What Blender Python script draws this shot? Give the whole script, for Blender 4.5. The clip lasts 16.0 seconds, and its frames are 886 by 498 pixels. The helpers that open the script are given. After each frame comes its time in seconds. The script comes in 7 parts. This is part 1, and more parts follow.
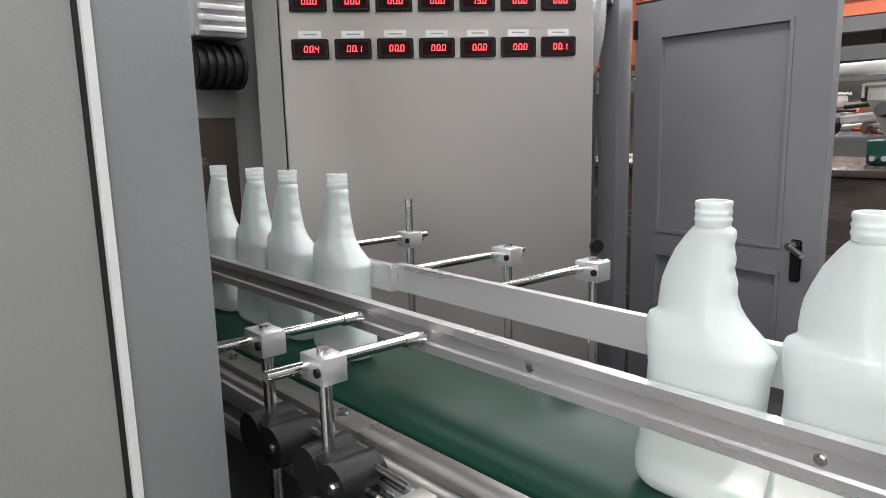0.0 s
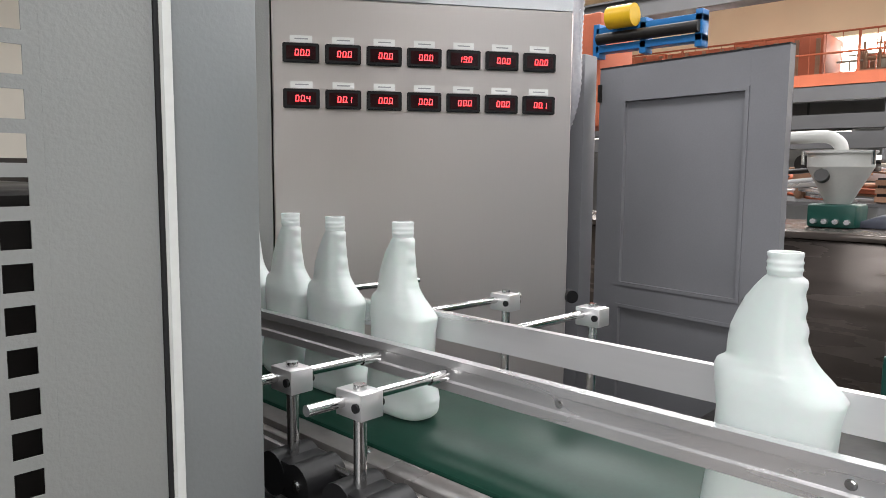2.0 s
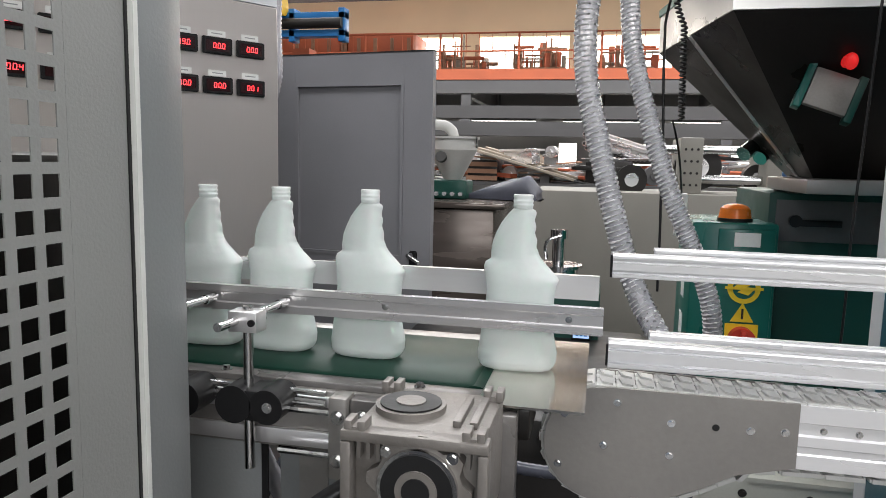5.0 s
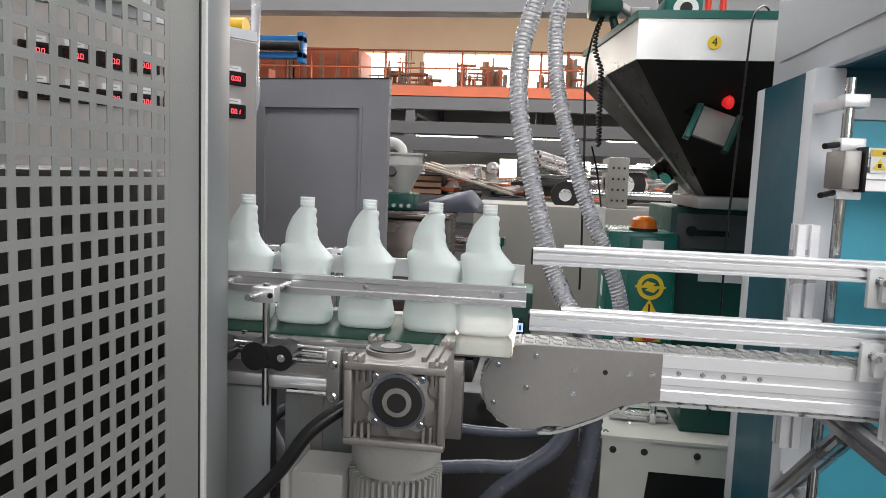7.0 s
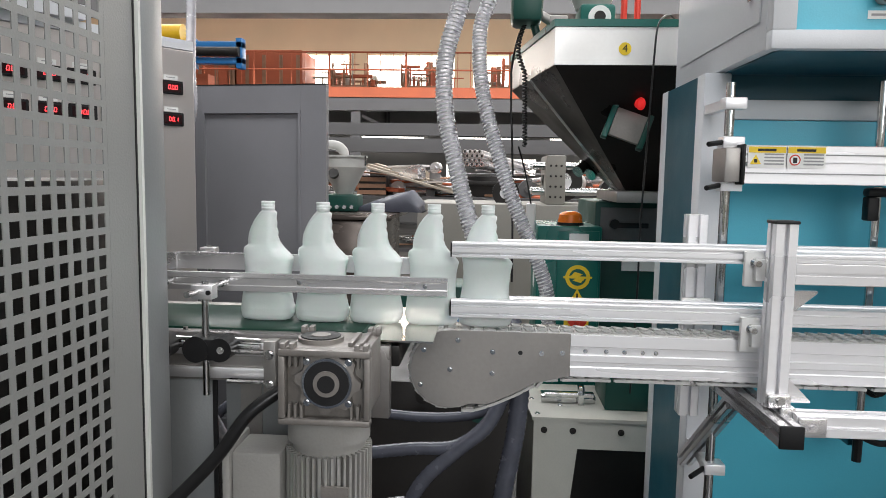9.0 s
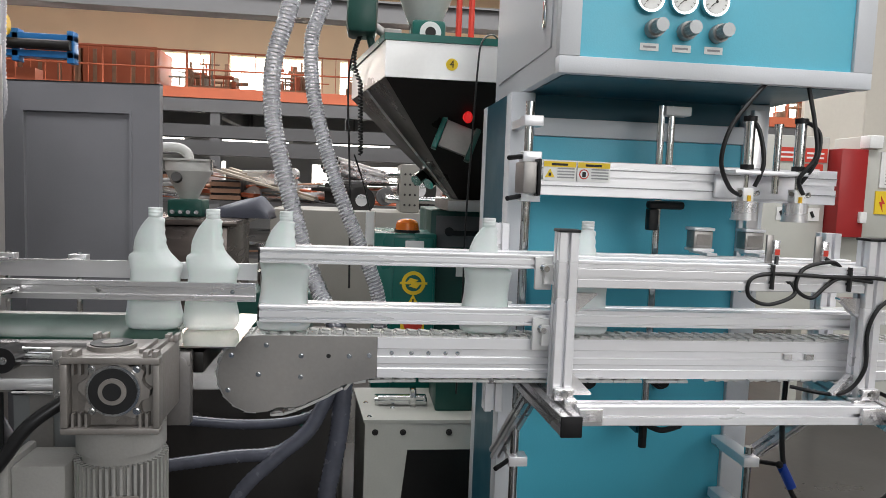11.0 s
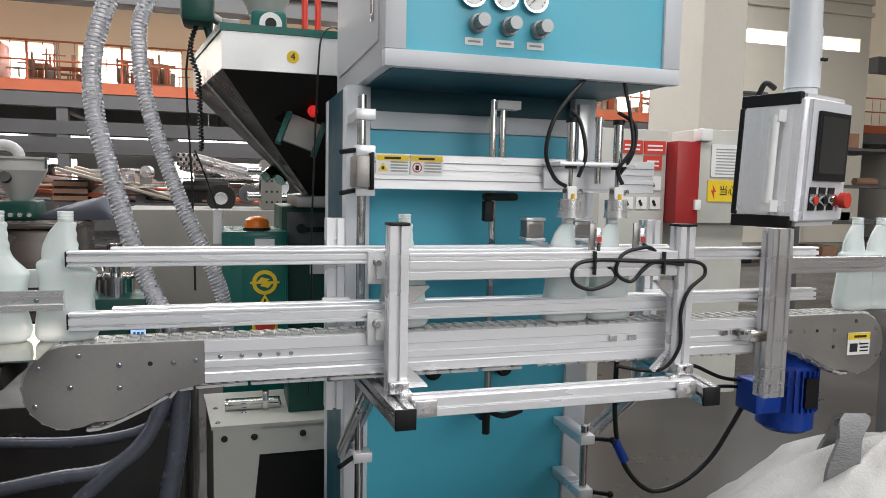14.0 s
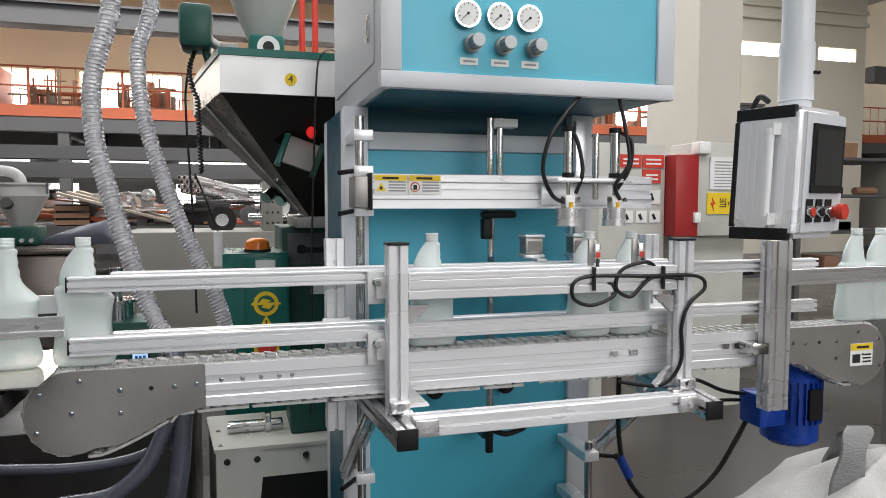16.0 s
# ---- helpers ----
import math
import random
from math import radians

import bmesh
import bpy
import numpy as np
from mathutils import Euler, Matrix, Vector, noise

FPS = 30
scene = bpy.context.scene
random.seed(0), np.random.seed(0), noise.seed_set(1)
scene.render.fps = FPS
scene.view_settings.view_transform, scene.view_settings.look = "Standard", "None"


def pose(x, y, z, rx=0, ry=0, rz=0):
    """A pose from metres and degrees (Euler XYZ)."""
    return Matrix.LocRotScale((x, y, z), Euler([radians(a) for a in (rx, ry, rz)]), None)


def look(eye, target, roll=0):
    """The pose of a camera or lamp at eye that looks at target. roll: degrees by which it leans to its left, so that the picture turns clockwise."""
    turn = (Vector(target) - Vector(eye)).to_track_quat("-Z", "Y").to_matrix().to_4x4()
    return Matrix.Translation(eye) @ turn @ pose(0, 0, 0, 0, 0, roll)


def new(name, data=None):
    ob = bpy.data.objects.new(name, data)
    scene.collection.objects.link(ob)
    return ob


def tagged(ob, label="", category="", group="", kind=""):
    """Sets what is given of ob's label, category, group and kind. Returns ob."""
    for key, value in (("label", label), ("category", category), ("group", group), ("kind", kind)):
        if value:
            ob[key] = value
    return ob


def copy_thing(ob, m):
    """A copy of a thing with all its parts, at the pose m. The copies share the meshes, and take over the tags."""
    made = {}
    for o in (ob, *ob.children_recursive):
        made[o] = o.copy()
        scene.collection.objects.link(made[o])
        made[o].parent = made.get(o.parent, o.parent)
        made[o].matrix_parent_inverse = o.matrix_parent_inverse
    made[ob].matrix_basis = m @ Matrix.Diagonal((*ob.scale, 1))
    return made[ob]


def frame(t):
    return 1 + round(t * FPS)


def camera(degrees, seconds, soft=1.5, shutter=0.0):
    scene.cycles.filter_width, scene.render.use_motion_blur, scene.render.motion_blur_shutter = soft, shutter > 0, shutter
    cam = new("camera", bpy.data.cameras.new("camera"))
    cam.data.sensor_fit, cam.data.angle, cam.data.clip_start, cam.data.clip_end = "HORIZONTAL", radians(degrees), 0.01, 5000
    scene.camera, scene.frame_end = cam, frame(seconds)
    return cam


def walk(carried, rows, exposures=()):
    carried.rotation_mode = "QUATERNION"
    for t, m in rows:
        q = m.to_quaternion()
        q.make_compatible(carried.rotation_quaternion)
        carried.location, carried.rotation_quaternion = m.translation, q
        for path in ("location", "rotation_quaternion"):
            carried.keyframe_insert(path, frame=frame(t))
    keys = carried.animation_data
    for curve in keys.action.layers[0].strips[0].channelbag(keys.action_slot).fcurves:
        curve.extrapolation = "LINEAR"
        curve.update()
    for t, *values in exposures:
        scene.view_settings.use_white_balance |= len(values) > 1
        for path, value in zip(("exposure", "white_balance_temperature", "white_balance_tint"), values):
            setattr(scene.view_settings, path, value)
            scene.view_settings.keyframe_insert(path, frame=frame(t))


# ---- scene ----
LENS = 64.37
cam = camera(LENS, 16.0, soft=0.5)
EXPO, SKY_A, SKY_B, FRONT_FILL, BACK = 0.0, 820.0, 950.0, 440.0, 950.0
ROWS = [
    (0, 0.0194, -0.0057, 1.2542, -42.076, -10.420, 1.417),
    (0.5, 0.0031, -0.0074, 1.2578, -42.180, -9.198, 0.239),
    (1, -0.0145, 0.0000, 1.2561, -45.324, -9.290, -0.244),
    (1.5, -0.0321, 0.0344, 1.2489, -46.639, -7.813, 0.264),
    (2, -0.0671, 0.0301, 1.2490, -46.407, -6.165, -0.463),
    (2.5, -0.1473, -0.0142, 1.2514, -48.955, -6.301, -0.650),
    (3, -0.2168, -0.0107, 1.2530, -47.957, -7.501, 0.262),
    (3.5, -0.2598, 0.0496, 1.2513, -54.024, -7.745, 0.640),
    (4, -0.3276, 0.1261, 1.2415, -63.715, -7.807, 0.165),
    (4.5, -0.3812, 0.1429, 1.2339, -72.982, -7.151, -0.964),
    (5, -0.4300, 0.1183, 1.2330, -77.405, -7.210, -1.250),
    (7.3, -0.7917, 0.0784, 1.2409, -82.258, -6.074, -2.108),
    (7.5, -0.8038, 0.0609, 1.2402, -82.117, -6.290, -1.821),
    (8, -0.8320, 0.0447, 1.2436, -82.021, -6.035, -1.480),
    (8.5, -0.8590, 0.0303, 1.2433, -84.528, -5.817, -1.449),
    (8.7, -0.8639, 0.0293, 1.2438, -85.280, -5.905, -1.265),
    (10.8, -0.9186, -0.0716, 1.2466, -94.629, -4.835, -1.715),
    (11, -0.9190, -0.0949, 1.2490, -96.596, -5.006, -2.105),
    (11.5, -0.9370, -0.1521, 1.2496, -102.688, -4.404, -1.407),
    (12, -0.9349, -0.1769, 1.2513, -104.930, -4.544, -1.448),
    (12.5, -0.9309, -0.1869, 1.2518, -105.474, -4.826, -1.023),
    (13, -0.9305, -0.1916, 1.2515, -106.226, -4.739, -1.047),
    (13.5, -0.9272, -0.1927, 1.2506, -106.462, -5.040, -1.126),
    (14, -0.9243, -0.1908, 1.2494, -106.543, -5.109, -1.136),
    (14.5, -0.9261, -0.1880, 1.2518, -106.645, -4.943, -1.013),
    (15, -0.9289, -0.1921, 1.2526, -106.723, -4.686, -0.787),
    (15.5, -0.9272, -0.1947, 1.2518, -107.070, -4.417, -0.581),
    (16, -0.9292, -0.1958, 1.2537, -106.465, -3.741, -0.043),
]
walk(cam, [(t, pose(x, y, z, 90 + pitch, roll, yaw)) for t, x, y, z, yaw, pitch, roll in ROWS],
     exposures=[(0.0, EXPO + 0.16), (2.5, EXPO + 0.13), (3.5, EXPO + 0.05), (5.0, EXPO - 0.16), (8.0, EXPO - 0.08), (11.5, EXPO - 0.29), (16.0, EXPO - 0.28)])

# ---------------------------------------------------------------- world and light
world = bpy.data.worlds.new("hall_daylight")
scene.world = world
world.use_nodes = True
wn = world.node_tree.nodes
sky = wn.new("ShaderNodeTexSky")
sky.sky_type, sky.sun_disc = "NISHITA", False
sky.sun_elevation, sky.sun_rotation = radians(48), radians(200)
wn["Background"].inputs["Strength"].default_value = 0.12
world.node_tree.links.new(sky.outputs[0], wn["Background"].inputs["Color"])


def area_light(name, m, sx, sy, watts, colour=(1, 1, 1)):
    d = bpy.data.lights.new(name, "AREA")
    d.shape, d.size, d.size_y, d.energy, d.color = "RECTANGLE", sx, sy, watts, colour
    ob = new(name, d)
    ob.matrix_world = m
    return ob


# unseen lamps: overhead daylight as if through skylights of the hall, and an added fill from behind the camera
area_light("skylight_glow", pose(-1.5, -1.0, 6.85), 2.4, 16.0, SKY_A, (1.0, 0.988, 0.982))
area_light("skylight_glow", pose(5.5, -1.0, 6.85), 2.4, 16.0, SKY_B, (1.0, 0.988, 0.982))
area_light("gate_glow", look((-8.2, -3.6, 4.0), (0.5, -0.8, 1.0)), 7.0, 4.0, FRONT_FILL, (1.0, 0.985, 0.975))
# third overhead strip, added to brighten the mezzanine
area_light("skylight_glow", pose(10.5, -1.0, 6.85), 2.0, 20.0, SKY_B * 1.7, (1.0, 0.988, 0.982))
area_light("back_window_glow", look((19.6, 2.0, 4.4), (12.0, 2.0, 2.5)), 26.0, 1.6, BACK, (1.0, 0.95, 0.88))

# ---------------------------------------------------------------- materials


def mat(name, rgb, rough=0.5, metal=0.0, var=0.10, scale=6.0, bump=0.0, fine=90.0, stretch=(1, 1, 1), island=0.0,
        emit=0.0, coat=0.0, trans=0.0, sss=0.0, ior=1.45, spec=0.5, rvar=0.12):
    m = bpy.data.materials.new(name)
    m.use_nodes = True
    nt = m.node_tree
    n, l = nt.nodes, nt.links
    b = n["Principled BSDF"]
    b.inputs["Metallic"].default_value = metal
    b.inputs["IOR"].default_value = ior
    b.inputs["Specular IOR Level"].default_value = spec
    b.inputs["Coat Weight"].default_value = coat
    b.inputs["Transmission Weight"].default_value = trans
    b.inputs["Subsurface Weight"].default_value = sss
    if sss:
        b.inputs["Subsurface Radius"].default_value = (0.02, 0.024, 0.022)
        b.inputs["Subsurface Scale"].default_value = 1.0
    tc = n.new("ShaderNodeTexCoord")
    mp = n.new("ShaderNodeMapping")
    mp.inputs["Scale"].default_value = stretch
    l.new(tc.outputs["Object"], mp.inputs["Vector"])
    big = n.new("ShaderNodeTexNoise")
    big.inputs["Scale"].default_value, big.inputs["Detail"].default_value = scale, 5
    l.new(mp.outputs[0], big.inputs["Vector"])
    small = n.new("ShaderNodeTexNoise")
    small.inputs["Scale"].default_value, small.inputs["Detail"].default_value = fine, 3
    l.new(mp.outputs[0], small.inputs["Vector"])
    add = n.new("ShaderNodeMath")
    add.operation = "MULTIPLY_ADD"
    l.new(small.outputs["Fac"], add.inputs[0])
    add.inputs[1].default_value = 0.4
    l.new(big.outputs["Fac"], add.inputs[2])
    ramp = n.new("ShaderNodeMapRange")
    ramp.inputs["From Min"].default_value, ramp.inputs["From Max"].default_value = 0.4, 1.0
    ramp.inputs["To Min"].default_value, ramp.inputs["To Max"].default_value = 1 - var, 1 + var
    l.new(add.outputs[0], ramp.inputs["Value"])
    last = ramp.outputs[0]
    if island:
        info = n.new("ShaderNodeObjectInfo")
        r2 = n.new("ShaderNodeMapRange")
        r2.inputs["To Min"].default_value, r2.inputs["To Max"].default_value = 1 - island, 1 + island
        l.new(info.outputs["Random"], r2.inputs["Value"])
        mu = n.new("ShaderNodeMath")
        mu.operation = "MULTIPLY"
        l.new(last, mu.inputs[0]), l.new(r2.outputs[0], mu.inputs[1])
        last = mu.outputs[0]
    mix = n.new("ShaderNodeVectorMath")
    mix.operation = "SCALE"
    mix.inputs[0].default_value = rgb
    l.new(last, mix.inputs["Scale"])
    l.new(mix.outputs[0], b.inputs["Base Color"])
    rr = n.new("ShaderNodeMapRange")
    rr.inputs["From Min"].default_value, rr.inputs["From Max"].default_value = 0.35, 0.75
    rr.inputs["To Min"].default_value, rr.inputs["To Max"].default_value = max(0.02, rough - rvar), min(1, rough + rvar)
    l.new(big.outputs["Fac"], rr.inputs["Value"])
    l.new(rr.outputs[0], b.inputs["Roughness"])
    if bump:
        bp = n.new("ShaderNodeBump")
        bp.inputs["Strength"].default_value, bp.inputs["Distance"].default_value = bump, 0.002
        l.new(small.outputs["Fac"], bp.inputs["Height"])
        l.new(bp.outputs[0], b.inputs["Normal"])
    if emit:
        b.inputs["Emission Color"].default_value = (*rgb, 1)
        b.inputs["Emission Strength"].default_value = emit
    return m


STEEL_BRUSHED = mat("brushed_stainless", (0.66, 0.62, 0.60), 0.36, 0.85, 0.02, 2, 0.04, 500, (1, 1, 0.03), rvar=0.03)
GREY_PAINT = mat("grey_hammer_paint", (0.31, 0.316, 0.308), 0.42, 0.25, 0.06, 3, 0.25, 260)
GREY_SIDE = mat("grey_column_paint", (0.29, 0.305, 0.31), 0.36, 0.35, 0.06, 2.5, 0.12, 220)
DOOR_GREY = mat("cabinet_grey_paint", (0.20, 0.20, 0.215), 0.45, 0.0, 0.08, 4, 0.12, 200)
# cabinet grey darkened, the shade of the recess put into its colour
RECESS_GREY = mat("cabinet_grey_shaded", (0.11, 0.11, 0.12), 0.5, 0.0, 0.10, 4, 0.12, 200)
WHITE_STRIP = mat("white_edge_strip", (0.66, 0.67, 0.65), 0.4)
BLACK_RUBBER = mat("black_rubber", (0.012, 0.012, 0.013), 0.55, 0, 0.2, 10, 0.2)
BLACK_PLASTIC = mat("black_plastic", (0.012, 0.012, 0.013), 0.46, 0, 0.15, 9, 0.1, spec=0.3)
ALU = mat("anodised_aluminium", (0.74, 0.73, 0.74), 0.33, 0.76, 0.05, 5, 0.06, 120, (1, 0.1, 1))
ALU_WHITE = mat("bright_aluminium", (0.86, 0.86, 0.88), 0.36, 0.35, 0.05, 5, 0.05, 140, (1, 0.1, 1))
CHROME = mat("polished_steel_rod", (0.62, 0.62, 0.62), 0.16, 1.0, 0.06, 20)
FRAME_STEEL = mat("dull_conveyor_steel", (0.20, 0.19, 0.185), 0.36, 0.55, 0.14, 6, 0.10, 120)
STEEL_PLATE = mat("ground_steel_plate", (0.35, 0.335, 0.32), 0.42, 0.65, 0.10, 5, 0.10, 120)
STEEL_SHEET = mat("polished_sheet", (0.70, 0.67, 0.62), 0.13, 1.0, 0.06, 5, rvar=0.05)
# dark steel taken to near black for deep shade under and behind machines
DARK_STEEL = mat("dark_shade_steel", (0.018, 0.016, 0.015), 0.45, 0.2, 0.25, 8, 0.1)
BELT_GREEN = mat("green_pvc_belt", (0.009, 0.038, 0.026), 0.34, 0, 0.22, 5, 0.02, 180, spec=0.15, rvar=0.06)
CAST = mat("cast_aluminium", (0.255, 0.237, 0.222), 0.46, 0.35, 0.14, 16, 0.35, 150)
MOTOR_GREY = mat("light_grey_motor_paint", (0.32, 0.315, 0.30), 0.5, 0, 0.10, 9, 0.2, 200)
HDPE = mat("natural_hdpe", (0.77, 0.835, 0.82), 0.40, 0, 0.03, 9, 0.10, 120, sss=0.5, trans=0.0, rvar=0.05)
nt = HDPE.node_tree
see = nt.nodes.new("ShaderNodeBsdfTransparent")
thin = nt.nodes.new("ShaderNodeMixShader")
thin.inputs["Fac"].default_value = 0.26
nt.links.new(nt.nodes["Principled BSDF"].outputs[0], thin.inputs[1]), nt.links.new(see.outputs[0], thin.inputs[2])
nt.links.new(thin.outputs[0], nt.nodes["Material Output"].inputs["Surface"])
BLUE_PANEL = mat("teal_powder_coat", (0.080, 0.455, 0.60), 0.42, 0, 0.06, 3, 0.16, 300)
# darker copy of the teal, shade put into the colour of sheltered faces
TEAL_SHADED = mat("shaded_teal_paint", (0.012, 0.09, 0.13), 0.42, 0, 0.08, 4, 0.14, 260)
LIGHT_PAINT = mat("light_grey_powder_coat", (0.66, 0.68, 0.71), 0.42, 0, 0.05, 3, 0.14, 260)
WHITE_PLASTIC = mat("white_acetal", (0.80, 0.80, 0.79), 0.4, 0, 0.05, 12)
SLAT_WHITE = mat("white_chain_plastic", (0.60, 0.60, 0.59), 0.36, 0, 0.08, 20, 0.1, island=0.06)
LABEL_WHITE = mat("label_paper_white", (0.82, 0.82, 0.80), 0.6)
LABEL_YELLOW = mat("label_yellow", (0.85, 0.60, 0.03), 0.55)
LABEL_RED = mat("label_red", (0.60, 0.05, 0.03), 0.5)
INK = mat("ink_black", (0.02, 0.02, 0.02), 0.7)
INK_GREY = mat("ink_grey", (0.34, 0.34, 0.35), 0.7)
METER_FACE = mat("meter_window", (0.020, 0.004, 0.006), 0.12, 0, 0.1, 8)
LED_RED = mat("led_segments", (1.0, 0.05, 0.06), 0.5, emit=3.2, var=0.02)
LAMP_RED = mat("red_lamp", (1.0, 0.03, 0.03), 0.3, emit=0.45, var=0.05)
LAMP_GREEN = mat("green_lamp", (0.10, 1.0, 0.62), 0.3, emit=2.0, var=0.05)
LCD_BLUE = mat("lit_display_blue", (0.45, 0.65, 1.0), 0.4, emit=0.9, var=0.03)
EXIT_GREEN = mat("exit_sign_glow", (0.02, 0.55, 0.22), 0.4, emit=1.0)
ORANGE_DOME = mat("orange_beacon_plastic", (0.85, 0.20, 0.02), 0.22, 0, 0.12, 14, sss=0.2)
GREEN_CAB = mat("sea_green_paint", (0.008, 0.115, 0.093), 0.35, 0, 0.10, 4, 0.15, 220)
GREEN_DARK = mat("dark_green_paint", (0.006, 0.055, 0.042), 0.42, 0, 0.14, 6, 0.12, 220)
# stainless with its shade and dark reflections put into a near-black base colour
HOPPER_STEEL = mat("shade_dark_stainless", (0.022, 0.019, 0.018), 0.36, 0.25, 0.22, 4, 0.03, spec=0.35)
BAND_STEEL = mat("satin_stainless_band", (0.72, 0.71, 0.69), 0.34, 0.35, 0.05, 4)
HOSE_CLEAR = mat("clear_pvc_hose", (0.60, 0.60, 0.64), 0.22, 0.0, 0.16, 30, trans=0.40, spec=0.5)
HOSE_WIRE = mat("hose_spiral_wire", (0.80, 0.80, 0.82), 0.30, 0.0, 0.10, 40)
HOSE_GREY = mat("grey_blue_hose", (0.080, 0.085, 0.108), 0.2, 0, 0.15, 30)
CABLE = mat("black_cable", (0.010, 0.010, 0.011), 0.42)
CREAM = mat("cream_machine_paint", (0.52, 0.52, 0.47), 0.48, 0, 0.10, 5, 0.14, 200)
BROWN_STEEL = mat("brown_reflective_steel", (0.10, 0.082, 0.072), 0.26, 0.55, 0.22, 3, 0.05, 120, (1, 1, 6))
BLUE_MOTOR = mat("blue_motor_enamel", (0.010, 0.055, 0.36), 0.30, 0, 0.14, 10, 0.1)
RED_PANEL = mat("red_cabinet_paint", (0.36, 0.025, 0.025), 0.45, 0, 0.08, 4)
BEIGE_WALL = mat("beige_wall_paint", (0.63, 0.59, 0.52), 0.8, 0, 0.06, 1.2, 0.1, 40)
MACHINE_BEIGE = mat("dull_beige_machine_paint", (0.25, 0.24, 0.215), 0.6, 0, 0.10, 3, 0.12, 120)
CREAM_WALL = mat("cream_wall_paint", (0.82, 0.63, 0.43), 0.85, 0, 0.06, 0.8, 0.1, 40)
CONCRETE = mat("worn_epoxy_floor", (0.040, 0.036, 0.033), 0.34, 0, 0.22, 0.9, 0.12, 30)
ROOF = mat("grey_roof_sheet", (0.34, 0.34, 0.34), 0.7, 0, 0.10, 1.0)
BEAM_GREY = mat("grey_beam_paint", (0.115, 0.113, 0.115), 0.6, 0, 0.12, 2.0)
WALL_CREAM = mat("light_cream_wall_paint", (0.78, 0.73, 0.63), 0.8, 0, 0.05, 1.2, 0.1, 40)
WALL_PALE = mat("pale_grey_wall_paint", (0.30, 0.295, 0.29), 0.8, 0, 0.08, 1.0)
ORANGE_RED = mat("orange_red_primer", (0.50, 0.125, 0.058), 0.65, 0, 0.14, 2.0)
RUST = mat("rusty_castings", (0.34, 0.19, 0.12), 0.7, 0.1, 0.35, 4)
PLANK = mat("pale_plank", (0.38, 0.33, 0.27), 0.7, 0, 0.18, 6)
TARP = mat("slate_tarpaulin", (0.055, 0.058, 0.078), 0.55, 0, 0.2, 6)
GREY_TANK = mat("grey_funnel_enamel", (0.47, 0.47, 0.45), 0.4, 0, 0.08, 7)
BAG_WHITE = mat("woven_white_sack", (0.50, 0.49, 0.475), 0.42, 0, 0.22, 14, 0.9, 320, (1, 1, 0.35))
STRAP_GREY = mat("ribbed_grey_strap", (0.20, 0.20, 0.20), 0.6, 0, 0.2, 25, 1.0, 140, (1, 1, 3))
SCREEN = mat("dark_screen_glass", (0.02, 0.022, 0.025), 0.08)
WINDOW_GLOW = mat("overcast_window", (1.0, 0.95, 0.88), 0.6, emit=4.0, var=0.03, scale=1.0)
BLUE_GEAR = mat("blue_machine_paint", (0.02, 0.16, 0.42), 0.4)
YELLOW_GEAR = mat("yellow_machine_paint", (0.75, 0.45, 0.02), 0.4)

# ---------------------------------------------------------------- mesh helpers
BASE = {}


def thing(name, base, label, category, group="", kind=""):
    ob = new(name)
    ob.empty_display_size = 0.05
    ob.location = base
    BASE[ob.name] = Vector(base)
    return tagged(ob, label, category, group, kind)


def mesh_of(name, bm, material, smooth=0.0):
    me = bpy.data.meshes.new(name)
    bm.normal_update()
    bm.to_mesh(me)
    bm.free()
    me.materials.append(material)
    if smooth:
        me.shade_smooth()
        me.set_sharp_from_angle(angle=radians(smooth))
    return me


def part(name, bm, material, parent, label="", smooth=35.0):
    """bm is in world metres; the part hangs under its thing (or under a part of it)."""
    base = BASE[parent.name]
    bmesh.ops.translate(bm, verts=bm.verts, vec=-base)
    ob = new(name, mesh_of(name, bm, material, smooth))
    ob.parent = parent
    BASE[ob.name] = base
    return tagged(ob, label)


def solid(name, bm, material, label="", category="", kind="structure", smooth=0.0, group=""):
    ob = new(name, mesh_of(name, bm, material, smooth))
    BASE[ob.name] = Vector((0, 0, 0))
    return tagged(ob, label, category, group, kind)


def piece(name, me, parent, m):
    """One of many alike pieces on shared mesh data, placed by m in the world."""
    ob = new(name, me)
    ob.parent = parent
    ob.matrix_basis = Matrix.Translation(-BASE[parent.name]) @ m
    return ob


def B():
    return bmesh.new()


def box(bm, x0, x1, y0, y1, z0, z1, bevel=0.0, m=None):
    g = bmesh.ops.create_cube(bm, size=1.0)["verts"]
    for v in g:
        v.co = Vector(((x0 + x1) / 2 + v.co.x * (x1 - x0), (y0 + y1) / 2 + v.co.y * (y1 - y0), (z0 + z1) / 2 + v.co.z * (z1 - z0)))
    if bevel:
        es = list({e for v in g for e in v.link_edges})
        r = bmesh.ops.bevel(bm, geom=es, offset=bevel, segments=2, affect="EDGES", profile=0.5)
        g = list({v for f in r["faces"] for v in f.verts} | {v for v in g if v.is_valid})
    if m is not None:
        bmesh.ops.transform(bm, matrix=m, verts=g)
    return bm


def rod(bm, a, b, r, seg=16, r2=None):
    a, b = Vector(a), Vector(b)
    d = b - a
    m = Matrix.Translation((a + b) / 2) @ d.to_track_quat("Z", "Y").to_matrix().to_4x4()
    bmesh.ops.create_cone(bm, cap_ends=True, segments=seg, radius1=r, radius2=r if r2 is None else r2, depth=d.length, matrix=m)
    return bm


def ball(bm, c, r, squash=(1, 1, 1), seg=14):
    bmesh.ops.create_uvsphere(bm, u_segments=seg, v_segments=max(6, seg // 2), radius=r,
                              matrix=Matrix.Translation(c) @ Matrix.Diagonal((*squash, 1)))
    return bm


